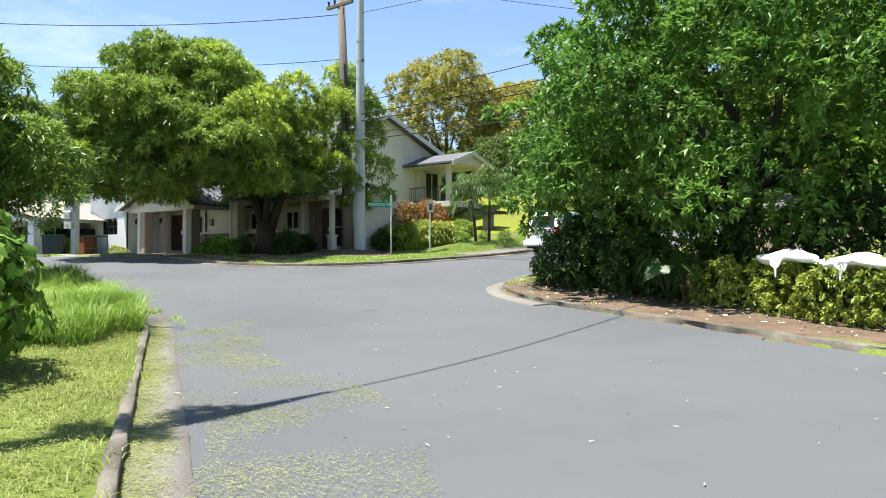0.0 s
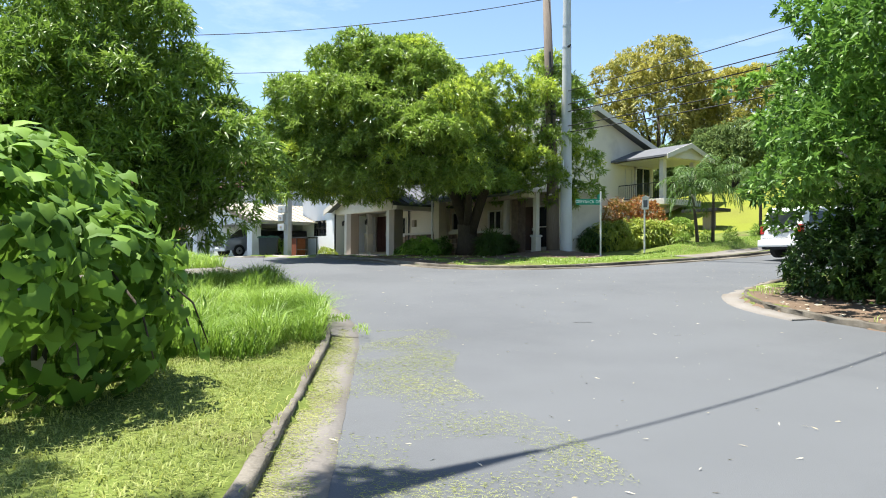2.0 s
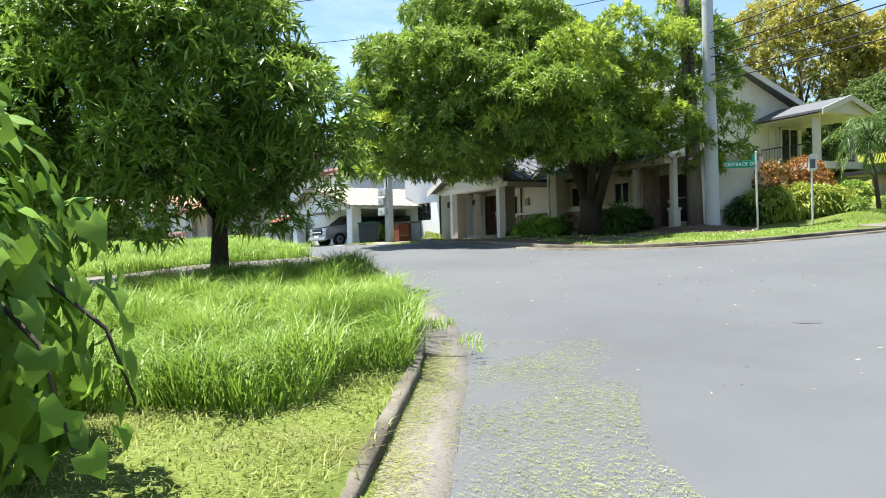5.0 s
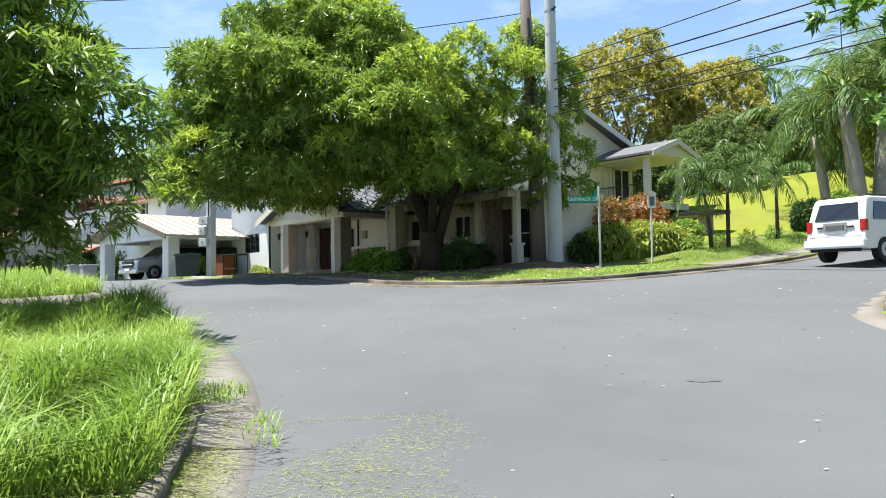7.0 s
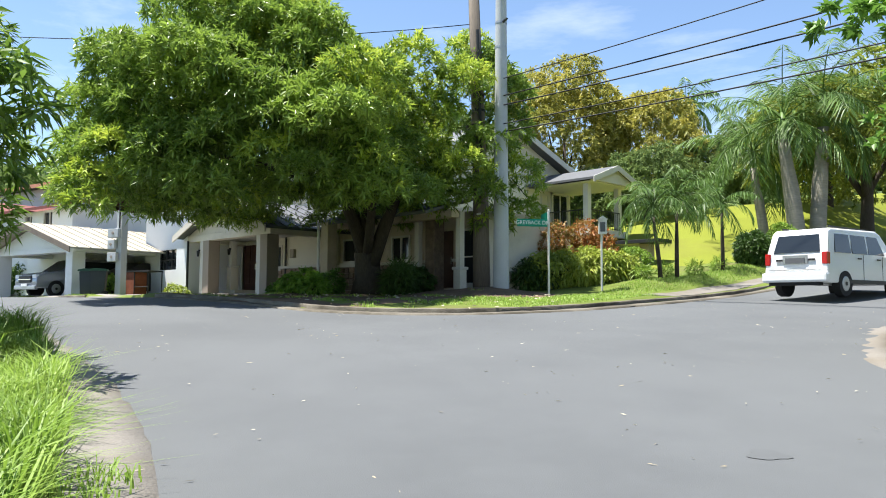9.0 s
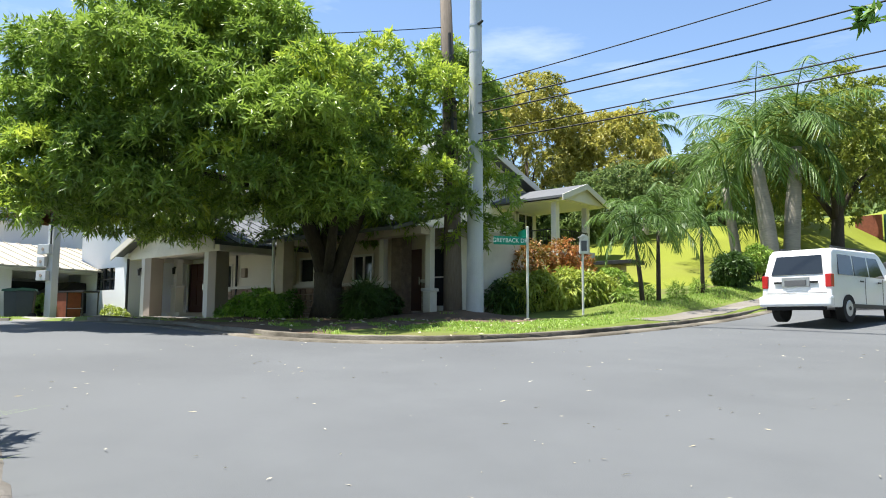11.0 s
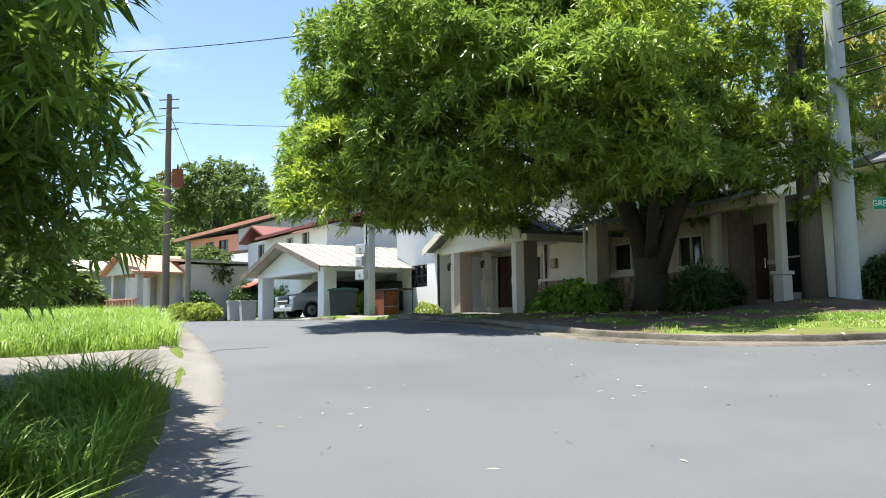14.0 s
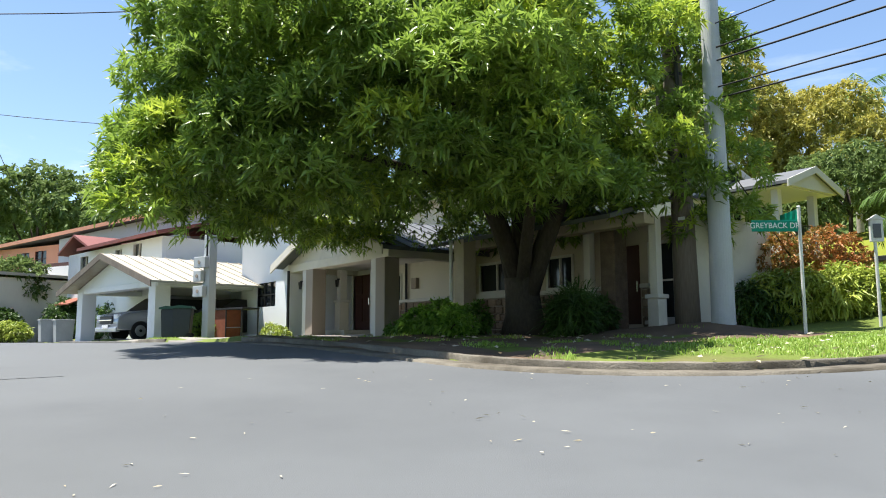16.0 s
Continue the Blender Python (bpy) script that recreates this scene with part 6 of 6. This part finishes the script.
        for yy in (-1.45, 1.42):
            wheel(t, s * 0.82, yy, 0.37, s)
    side_glass(t, 0.9, 0.2, 1.05, [(-1.85, 1.15), (0.95, 1.15), (0.35, 1.64), (-1.7, 1.64)])


suv(-46.6, 18.3, 1.5, 192)
t = thing("car", -44.4, 20.2, 1.5, "dark covered car deep in the carport", "car", turn=189)
part("body", body_shell([(-2.2, 0.3), (-2.25, 0.8), (-1.8, 1.5), (0.2, 1.6), (1.1, 1.1), (2.1, 0.95), (2.2, 0.3)], 0.85, 0.2, 0.95), BLACK, t)
for s in (-1, 1):
    for yy in (-1.4, 1.4):
        wheel(t, s * 0.78, yy, 0.33, s)


# ---- street furniture ----
def wheelie_bin(x, y, z, turn, label):
    t = thing("wheelie_bin", x, y, z, label, "bin", "bins at the kerb", turn)
    bm = prism(bmesh.new(), [(-0.25, 0.06), (0.22, 0.06), (0.29, 0.98), (-0.30, 0.98)], "x", -0.26, 0.26)
    bmesh.ops.bevel(bm, geom=list(bm.edges), offset=0.02, segments=2, affect="EDGES")
    part("body", bm, BIN_DARK, t)
    lid = prism(bmesh.new(), [(-0.36, 0.98), (0.33, 0.98), (0.30, 1.05), (-0.1, 1.09), (-0.34, 1.04)], "x", -0.30, 0.30)
    part("lid", lid, BIN_LID, t, "dull green lid")
    part("grip_bar", rod(bmesh.new(), (-0.22, 0.36, 0.95), (0.22, 0.36, 0.95), 0.016, None, 8), BIN_DARK, t)
    for s in (-1, 1):
        part("bin_wheel", rod(bmesh.new(), (s * 0.2, 0.22, 0.1), (s * 0.27, 0.22, 0.1), 0.1, None, 14), RUBBER, t)


wheelie_bin(-40.9, 16.9, gz(-40.9, 16.9), -35, "dark plastic wheelie bin with green lid at the kerb")
wheelie_bin(-40.2, 17.05, gz(-40.2, 17.05), -28, "dark plastic wheelie bin with green lid at the kerb")
for k, (bx, by) in enumerate(((-52.0, 15.0), (-51.2, 15.45))):
    t = thing("concrete_bin", bx, by, gz(bx, by), "squat grey concrete refuse bin by the road", "bin", "grey refuse bins")
    bm = prism(bmesh.new(), [(-0.32, -0.05), (0.32, -0.05), (0.36, 0.85), (-0.36, 0.85)], "x", -0.35, 0.35)
    part("body", bm, BIN_GREY, t)
    part("rim", boxed(-0.38, -0.39, 0.85, 0.38, 0.39, 0.92, 0.015), BIN_GREY, t)

mp = thing("meter_post", -39.85, 17.75, gz(-39.85, 17.75), "square concrete post carrying grey meter boxes", "utility post", turn=20)
part("post", boxed(-0.15, -0.15, -0.2, 0.15, 0.15, 3.4, 0.02), POLE, mp)
for zz, w in ((1.35, 0.3), (1.85, 0.24), (2.3, 0.36)):
    bx = part("meter_box", boxed(-0.42, -0.34, zz, -0.42 + w * 1.6, -0.18, zz + 0.36, 0.02), POLE, mp)
    part("dial", rod(bmesh.new(), (-0.42 + w * 0.8, -0.36, zz + 0.18), (-0.42 + w * 0.8, -0.34, zz + 0.18), 0.06, None, 16), TAUPE, bx)
part("conduit", rod(bmesh.new(), (0.1, -0.22, 2.6), (0.1, -0.22, 3.8), 0.03, None, 8), BLACK, mp)

cg = thing("refuse_cage", -41.0, 19.0, gz(-41.0, 19.0), "rusty red metal refuse stand with a flat top", "refuse stand", turn=12)
part("tray", boxed(-1.1, -0.35, 1.02, 1.1, 0.35, 1.08, 0.008), BLACK, cg)
part("panel", boxed(-0.75, -0.3, 0.05, 0.05, 0.3, 1.02, 0.01), RUST, cg, "rusty red sheet panel")
for lx in (-1.05, -0.8, 0.1, 1.05):
    for ly in (-0.32, 0.32):
        part("leg", rod(bmesh.new(), (lx, ly, -0.1), (lx, ly, 1.02), 0.025, None, 8), BLACK, cg)
part("cross_rail", rod(bmesh.new(), (0.1, -0.32, 0.4), (1.05, -0.32, 0.4), 0.018, None, 8), BLACK, cg)

fp = thing("utility_pole", -57.7, 12.2, gz(-57.7, 12.2), "tall grey pole with transformer and street lamp", "utility pole")
part("shaft", rod(bmesh.new(), (0, 0, -0.3), (0, 0, 12.6), 0.22, 0.14, 16), WOOD, fp)
part("transformer", rod(bmesh.new(), (0.25, 0.5, 7.3), (0.25, 0.5, 8.3), 0.3, None, 16), RUST, fp, "rusty red transformer can")
part("bushing", rod(bmesh.new(), (0.25, 0.5, 8.3), (0.25, 0.5, 8.6), 0.06, 0.03, 8), BLACK, fp)
arm = part("lamp_arm", tube([(0, 0, 6.2), (-0.6, -0.9, 6.65), (-1.2, -2.1, 6.7)], [0.04, 0.035, 0.03], 8), METAL, fp)
part("lamp_head", boxed(-1.5, -2.75, 6.6, -1.1, -2.1, 6.74, 0.04), METAL, arm)
for zz in (10.6, 11.8, 12.3):
    part("crossarm", rod(bmesh.new(), (-0.3, -0.5, zz), (0.3, 0.5, zz), 0.04, None, 8), WOOD, fp)
for k in range(4):
    part("insulator", rod(bmesh.new(), (-0.3, -0.3, 7.2 + 0.3 * k), (-0.5, -0.5, 7.2 + 0.3 * k), 0.07, 0.05, 8), RUST, fp)
fp2 = thing("service_post", -57.2, 13.3, gz(-57.2, 13.3), "short grey concrete service post", "utility post")
part("shaft", rod(bmesh.new(), (0, 0, -0.2), (0, 0, 4.3), 0.17, 0.14, 12), CONCRETE, fp2)
cable((-57.7, 12.2, 13.2), (-110, 24, 14), 1.5, 0.02)
cable((-57.7, 12.2, 12.6), (-34, 34, 10.5), 0.8, 0.015)


def sack(x, y, z, turn, w, label):
    t = thing("white_sack", x, y, z, label, "sack", "sacks on the hedge", turn)
    bm = bmesh.new()
    bmesh.ops.create_uvsphere(bm, u_segments=20, v_segments=12, radius=1.0)
    for v in bm.verts:
        n1 = noise.noise(v.co * 2.1 + Vector((x, y, 0)))
        v.co = Vector((v.co.x * w * (1 + 0.1 * n1), v.co.y * 0.34 * (1 + 0.2 * n1), max(v.co.z, -0.55) * 0.15 + 0.05 * n1 - 0.03 * v.co.x ** 2 + 0.03 * math.sin(v.co.x * 4)))
    for f in bm.faces:
        f.smooth = True
    part("bag", bm, SACK, t)
    tail = prism(bmesh.new(), [(-0.12, -0.02), (0.15, -0.02), (0.1, -0.14), (0.03, -0.2), (0.02, -0.36), (0.0, -0.36), (-0.02, -0.2), (-0.1, -0.13)], "y", -0.36, -0.335)
    part("loose_end", tail, SACK, t)


sack(-4.35, 15.2, gz(-4.35, 15.2) + 1.08, -20, 0.62, "white plastic sack slumped over the hedge")
sack(-3.15, 14.85, gz(-3.15, 14.85) + 1.1, -24, 0.68, "white plastic sack slumped over the hedge")

# far end of the climbing street
gt = thing("gate", -22.5, 66.0, gz(-22.5, 66.0), "green sheet-metal gate with a red panel at the street's top", "gate", turn=0)
part("leaf", boxed(-0.6, 0, 0.0, 5.0, 0.08, 2.2, 0.01), BIN_LID, gt, "green gate leaf")
part("panel", boxed(-2.4, 0, 0.0, -0.7, 0.08, 2.2, 0.01), RUST, gt, "red gate leaf")

# ---- paving ----
def slab(name, corners, lift, mat, label, thick=0.25, n=14, bow=0.0, flare=None):
    """A paved quad laid over the land: corners go round."""
    a, b, c, d = [np.array(p, dtype=float) for p in corners]
    U, V = np.meshgrid(np.linspace(0, 1, n), np.linspace(0, 1, n), indexing="ij")
    P = (a[None, None] * ((1 - U) * (1 - V))[..., None] + b * (U * (1 - V))[..., None] + c * (U * V)[..., None] + d * ((1 - U) * V)[..., None])
    X, Y = P[..., 0], P[..., 1]
    D = road_distance(X, Y)
    Z = np.where(D > -0.35, road_z(X, Y) + 0.05 + np.clip(-D, 0, 0.35) * 0.25, land_z(X, Y) + lift)
    top = np.stack([X, Y, Z], axis=-1).reshape(-1, 3)
    low = top - np.array([0, 0, thick])
    i = (np.arange(n - 1)[:, None] * n + np.arange(n - 1)[None, :]).ravel()
    F = np.stack([i, i + n, i + n + 1, i + 1], axis=1)
    rim = []
    edge = [k for k in range(n)] + [k * n + n - 1 for k in range(1, n)] + [(n - 1) * n + k for k in range(n - 2, -1, -1)] + [k * n for k in range(n - 2, 0, -1)]
    for k in range(len(edge)):
        p, q = edge[k], edge[(k + 1) % len(edge)]
        rim.append((p, q, q + n * n, p + n * n))
    ob = raw_mesh(name, np.concatenate([top, low]), np.concatenate([F, np.array(rim)]), mat)
    return tagged(ob, label, "pavement", kind="structure")


slab("driveway_left", [(-21.5, 8.97), (-25.7, 9.44), (-26.2, 2.0), (-21.2, 2.0)], 0.03, SLAB, "cracked pale concrete driveway slab in the verge")
slab("driveway_far", [(-38.9, 16.2), (-33.0, 16.3), (-33.8, 21.0), (-38.8, 21.0)], 0.03, CONCRETE, "concrete driveway sloping up to the portico")
slab("driveway_carport", [(-50.5, 16.1), (-42.4, 16.2), (-42.6, 17.4), (-50.2, 16.8)], 0.03, CONCRETE, "short concrete ramp to the carport")
slab("footway_far", [(-20.0, 24.8), (-20.05, 62.0), (-20.9, 62.0), (-20.8, 24.8)], 0.015, SLAB, "narrow concrete footway along the climbing street", n=40)

def seal(name, pts, width, mat, label, category):
    """A thin dark mark on the asphalt, wandering along points."""
    rng = np.random.default_rng(9)
    P = np.array([np.array(a) * (1 - u) + np.array(b) * u for a, b in zip(pts, pts[1:]) for u in np.linspace(0, 1, 12, endpoint=False)])
    P = P + rng.normal(size=P.shape) * 0.0015
    t = unit(np.gradient(P, axis=0))
    n = np.stack([-t[:, 1], t[:, 0]], axis=1)
    w = width * (0.8 + 0.3 * rng.random((len(P), 1)))
    A, B = P + n * w, P - n * w
    V = np.concatenate([np.c_[A, road_top(A[:, 0], A[:, 1]) + 0.005], np.c_[B, road_top(B[:, 0], B[:, 1]) + 0.005]])
    k = len(P)
    i = np.arange(k - 1)
    return tagged(raw_mesh(name, V, np.stack([i, i + 1, i + 1 + k, i + k], axis=1), mat), label, category, kind="structure")


SEAL = material("crack_sealant", (0.0945, 0.1005, 0.1045), rough=0.82, var=0.06, scale=4, fine=60, bump=0.2)
stain_a = np.linspace(0, 2 * np.pi, 22, endpoint=False)
stain_r = 1 + 0.16 * np.sin(stain_a * 3 + 0.7) + 0.1 * np.sin(stain_a * 5)
stain_x, stain_y = -11.38 + 0.13 * stain_r * np.cos(stain_a), 11.07 + 0.15 * stain_r * np.sin(stain_a)
stain_z = road_top(stain_x, stain_y) + 0.005
STAIN = material("oil_stain", (0.088, 0.0935, 0.0975), rough=0.82, var=0.1, scale=5, fine=60, bump=0.0)
stain = raw_mesh("road_stain", np.concatenate([[[-11.38, 11.07, float(road_top(-11.38, 11.07)) + 0.005]], np.stack([stain_x, stain_y, stain_z], axis=1)]), [(0, k + 1, (k + 1) % 22 + 1) for k in range(22)], STAIN, smooth=True)
tagged(stain, "small dark round stain on the asphalt", "road mark", kind="structure")
seal("water_trail", [(-25.68, 9.92), (-26.17, 10.35), (-25.93, 11.11)], 0.03, SEAL, "dark damp trail by the driveway", "road mark")

# hedges and bushes along the far street
shrub("clipped_hedge", -55.2, 13.6, "low clipped hedge along the far verge", [(-1.6, -0.9, 0.4, 0.7, 0.6, 0.42), (-0.6, -0.4, 0.4, 0.7, 0.6, 0.42), (0.4, 0.1, 0.4, 0.7, 0.6, 0.42), (1.3, 0.5, 0.38, 0.6, 0.5, 0.4)], 900, 8, 0.15, 0.07, HEDGE, 81, "hedge")
shrub("round_bush", -54.2, 17.4, "clipped dark round garden bush", [(0, 0, 0.7, 0.8, 0.8, 0.8), (1.1, 0.7, 0.9, 0.9, 0.9, 0.9)], 700, 8, 0.18, 0.07, SHRUB, 82)
shrub("round_bush", -57.0, 16.6, "clipped dark round garden bush", [(0, 0, 0.8, 1.0, 1.0, 0.9), (-1.4, 0.3, 1.0, 1.1, 1.1, 1.1)], 800, 8, 0.2, 0.08, SHRUB, 83)
shrub("round_bush", -58.2, 13.9, "dark clipped bush by the porch", [(0, 0, 0.7, 0.9, 0.9, 0.8)], 420, 8, 0.2, 0.08, SHRUB, 84)
shrub("garden_shrub", -42.8, 18.6, "leafy garden shrub beside the bins", [(0, 0, 0.4, 0.5, 0.5, 0.5), (0.9, 0.2, 0.35, 0.5, 0.4, 0.45)], 420, 8, 0.14, 0.06, GRASS, 85)
shrub("garden_shrub", -40.4, 20.2, "small pale flowering plants by the white wall", [(0, 0, 0.25, 0.5, 0.25, 0.35), (0.7, 0.1, 0.2, 0.4, 0.25, 0.25)], 160, 8, 0.13, 0.05, HEDGE, 86)
shrub("papaya_tree", -60.5, 14.8, "slender garden tree before the salmon house", [(0, 0, 3.4, 1.3, 1.3, 0.7), (0.5, 0.5, 2.6, 0.8, 0.8, 0.6), (-0.6, 0.2, 1.4, 1.0, 1.0, 0.9)], 620, 8, 0.3, 0.12, FAR_LEAF, 87, category="tree")
for k, (bx, by, cz, rr, col) in enumerate(((-106, 22, 19.0, 5.5, FAR_LEAF), (-98, 30, 9.5, 5.0, FAR_LEAF), (-92, 2, 5.5, 4.5, FAR_LEAF), (-104, 8, 6.0, 5.5, FAR_LEAF), (-88, 34, 8.0, 5.5, FAR_LEAF), (-78, 38, 8.5, 5.5, FAR_LEAF), (-112, -6, 6.0, 6.0, FAR_LEAF), (-76, 4.0, 2.8, 2.6, FAR_LEAF), (-72, 6.8, 2.2, 1.8, FAR_LEAF), (-68, 40, 8.5, 5.5, FAR_LEAF), (-58, 44, 9.5, 5.5, FAR_LEAF), (-125, 40, 12, 8, FAR_LEAF), (-128, 14, 9, 7, FAR_LEAF))):
    broadleaf("far_tree", bx, by, gz(bx, by), "far leafy tree beyond the roofs", cz * 0.62, (rr, rr, rr * 0.7), 18, rr * 0.38, 950, 0.76, 0.32, col, 200 + k, 0.35)
for k in range(26):
    a = radians(58 + k * 4.6)
    R = 190 + 26 * math.sin(k * 2.3)
    bx, by = -15 + R * math.cos(a), 9 + R * math.sin(a)
    broadleaf("hill_tree", bx, by, gz(bx, by), "distant tree on the wooded skyline", 5.0, (13, 13, 6.0), 14, 4.6, 380, 2.2, 1.0, FAR_LEAF, 300 + k, 0.5)

# ---- grass, clippings and litter ----
def scatter(n, x0, x1, y0, y1, rng, keep):
    x, y = rng.uniform(x0, x1, n), rng.uniform(y0, y1, n)
    d = road_distance(x, y)
    k = keep(x, y, d)
    return x[k], y[k], d[k]


def scatter_along(n, x0, x1, d0, d1, rng):
    """Places at distances d0 to d1 from the left edge of the road, positive on the road."""
    seg = np.hypot(*np.diff(LEFT, axis=0).T)
    s = np.concatenate([[0], np.cumsum(seg)])
    q = rng.uniform(0, s[-1], n * 14)
    px, py = np.interp(q, s, LEFT[:, 0]), np.interp(q, s, LEFT[:, 1])
    k = np.clip(np.searchsorted(s, q) - 1, 0, len(seg) - 1)
    ok = (px > x0) & (px < x1)
    px, py, k = px[ok][:n], py[ok][:n], k[ok][:n]
    tx, ty = np.diff(LEFT, axis=0)[k].T / seg[k]
    d = rng.uniform(d0, d1, len(px))
    return px + ty * d, py - tx * d, d


def grass_patch(name, n, area, keep, h, w, lean, mat, label, seed, clump=0.0):
    rng = np.random.default_rng(seed)
    x, y, d = scatter(n, *area, rng, keep)
    m = len(x)
    c = 0.5 + 0.5 * np.sin(x * 2.3 + np.sin(y * 1.9) * 1.5) * np.cos(y * 2.7 + x)
    hh = h * (0.45 + 0.55 * rng.random(m)) * (1 - clump + clump * 1.5 * c)
    a = rng.uniform(0, 2 * np.pi, m)
    r = lean * hh * (0.3 + rng.random(m))
    base = np.stack([x, y, land_z(x, y) - 0.01], axis=1)
    v, f = blades(base, np.stack([np.cos(a) * r, np.sin(a) * r], axis=1), hh, w * (0.7 + 0.6 * rng.random(m)), rng)
    return tagged(raw_mesh(name, v, f, mat), label, "grass", kind="stuff")


def not_slab(x, y):
    return ~((x < -21.1) & (x > -26.0) & (y > 1.9))


grass_patch("tall_grass", 95000, (-21.4, -10.4, 2.0, 9.5), lambda x, y, d: (d < -0.12) & (d > -4.6) & (x < -11.0 + 0.5 * np.sin(y * 3)) & not_slab(x, y) & (np.sin(x * 3.1 + y) + np.cos(y * 3.7 - x) > -1.2), 0.66, 0.014, 1.15, GRASS, "tall unmown grass on the verge", 91, 0.6)
grass_patch("tall_grass", 60000, (-46, -25.6, 2.0, 10.6), lambda x, y, d: (d < -0.1) & (d > -6.5) & not_slab(x, y), 0.58, 0.02, 1.0, GRASS, "tall unmown grass past the driveway", 92, 0.4)
grass_patch("mown_grass", 115000, (-11.9, 2.0, -5.5, 7.0), lambda x, y, d: (d < -0.17) & (d > -5.2), 0.08, 0.010, 1.3, MOWN, "freshly mown verge grass", 93, 0.4)
grass_patch("kerb_grass", 26000, (-13.2, 2.0, -4.5, 8.5), lambda x, y, d: (d < -0.01) & (d > -0.26) & (np.sin(x * 3.3) + np.sin(x * 8.9 + y * 5) > -0.9), 0.13, 0.010, 1.5, MOWN, "ragged grass hanging over the kerb", 98, 0.5)
grass_patch("verge_grass", 60000, (-26, -20, 17, 45), lambda x, y, d: (d < -0.2) & (d > -3.0) & ((x > -23.2) & (y > 18.6 - 0.4 * np.sin(x * 5)) | (np.sin(x * 3.7) + np.cos(y * 4.3 + x) > 1.0)) & ((x + 25.0) ** 2 / 1.6 + (y - 23.0) ** 2 / 1.3 > 3.2) & ~((x > -21.0) & (y > 24.8)), 0.10, 0.016, 0.8, GRASS, "short green verge grass at the corner", 94, 0.3)
grass_patch("verge_grass", 26000, (-44, -22, 16.3, 22.6), lambda x, y, d: (d < -0.2) & ~((x > -39.2) & (x < -32.6)) & ((x < -39) | (np.sin(x * 2.7) + np.cos(y * 3.3 + x) > 1.25)), 0.10, 0.016, 0.8, GRASS, "short green grass before the houses", 95, 0.3)
grass_patch("weeds", 5200, (-14.5, -11.2, 5.6, 9.0), lambda x, y, d: (d < 0.55) & (d > -0.15) & (np.sin(x * 4.1) + np.sin(y * 5.3 + 1) > 0.7), 0.14, 0.011, 1.2, GRASS, "weeds growing out of the gutter", 96, 0.3)
grass_patch("weeds", 5000, (-13.6, -8.0, 13.8, 22.0), lambda x, y, d: (d < -0.15) & (d > -1.0) & (np.sin(x * 3.1) + np.sin(y * 2.3 + 1) > 0.5), 0.16, 0.012, 1.0, GRASS, "weeds behind the corner kerb", 97, 0.3)


def flat_bits(name, n, area, keep, ln, w, mat, label, seed, lift=0.014, land=False, category="litter"):
    rng = np.random.default_rng(seed)
    if len(area) == 4:
        x, y, d = scatter(n, *area, rng, keep)
    else:
        x, y, d = scatter_along(n, -12.9, 2.0, *area, rng)
        k = keep(x, y, d)
        x, y, d = x[k], y[k], d[k]
    m = len(x)
    z = (land_z(x, y) if land else road_z(x, y)) + lift + 0.02 * rng.random(m) * (d < 0.45)
    a = rng.uniform(0, 2 * np.pi, m)
    along = np.stack([np.cos(a), np.sin(a), rng.normal(size=m) * 0.12], axis=1)
    v, f = leaves(np.stack([x, y, z], axis=1), along, ln * (0.4 + 1.1 * rng.random(m)), np.full(m, w), 0.15, 0.0, rng)
    return tagged(raw_mesh(name, v, f, mat), label, category, kind="stuff")


BLOTCH = np.random.default_rng(77)
BLOTCH_WAVES = np.stack([BLOTCH.normal(size=14) * 2.4, BLOTCH.normal(size=14) * 2.4, BLOTCH.uniform(0, 6.3, 14)], axis=1)


def patchy(x, y, d):
    """Uneven blotches, thinner away from a band beside the gutter."""
    total = sum(np.sin(a * x + b * y + c) for a, b, c in BLOTCH_WAVES) / 2.6
    return total > -0.25 + 0.75 * np.abs(d - 0.8) + 1.15 * np.sin(x * 913.7 + y * 571.3)


flat_bits("grass_clippings", 55000, (-0.05, 0.34), lambda x, y, d: d < 0.23 + 0.05 * np.sin(x * 2.1) + 0.035 * np.sin(x * 7.3) + 0.09 * np.sin(x * 913.7 + y * 571.3), 0.042, 0.0036, CLIP, "cut grass lying in the gutter", 101, 0.028, category="clippings")
flat_bits("grass_clippings", 120000, (0.3, 2.8), lambda x, y, d: patchy(x, y, d - 0.1) & (np.abs(d - 1.05 - 0.35 * np.sin(x * 0.9)) < 0.85), 0.038, 0.0034, CLIP, "cut grass strewn over the asphalt", 102, 0.012, category="clippings")
flat_bits("grass_clippings", 45000, (-3.6, -0.16), lambda x, y, d: x > -12.0, 0.05, 0.0042, CLIP, "cut grass lying on the mown verge", 103, 0.035, True, category="clippings")
flat_bits("leaf_litter", 1100, (-24, 2.0, -2.0, 24.0), lambda x, y, d: (d > 0.3), 0.06, 0.012, LITTER, "scattered dry straws and leaves on the asphalt", 104, 0.01)
flat_bits("leaf_litter", 250, (-33, -20, 16.0, 24.0), lambda x, y, d: (d > -6) & (d < 0.3), 0.11, 0.05, LITTER, "fallen leaves under the mango tree", 105, 0.13)
flat_bits("leaf_litter", 1300, (-13, 4, 11.5, 17.5), lambda x, y, d: (d < -0.18) & (d > -2.5), 0.10, 0.04, LITTER, "fallen leaves on the footway", 106, 0.03, True)
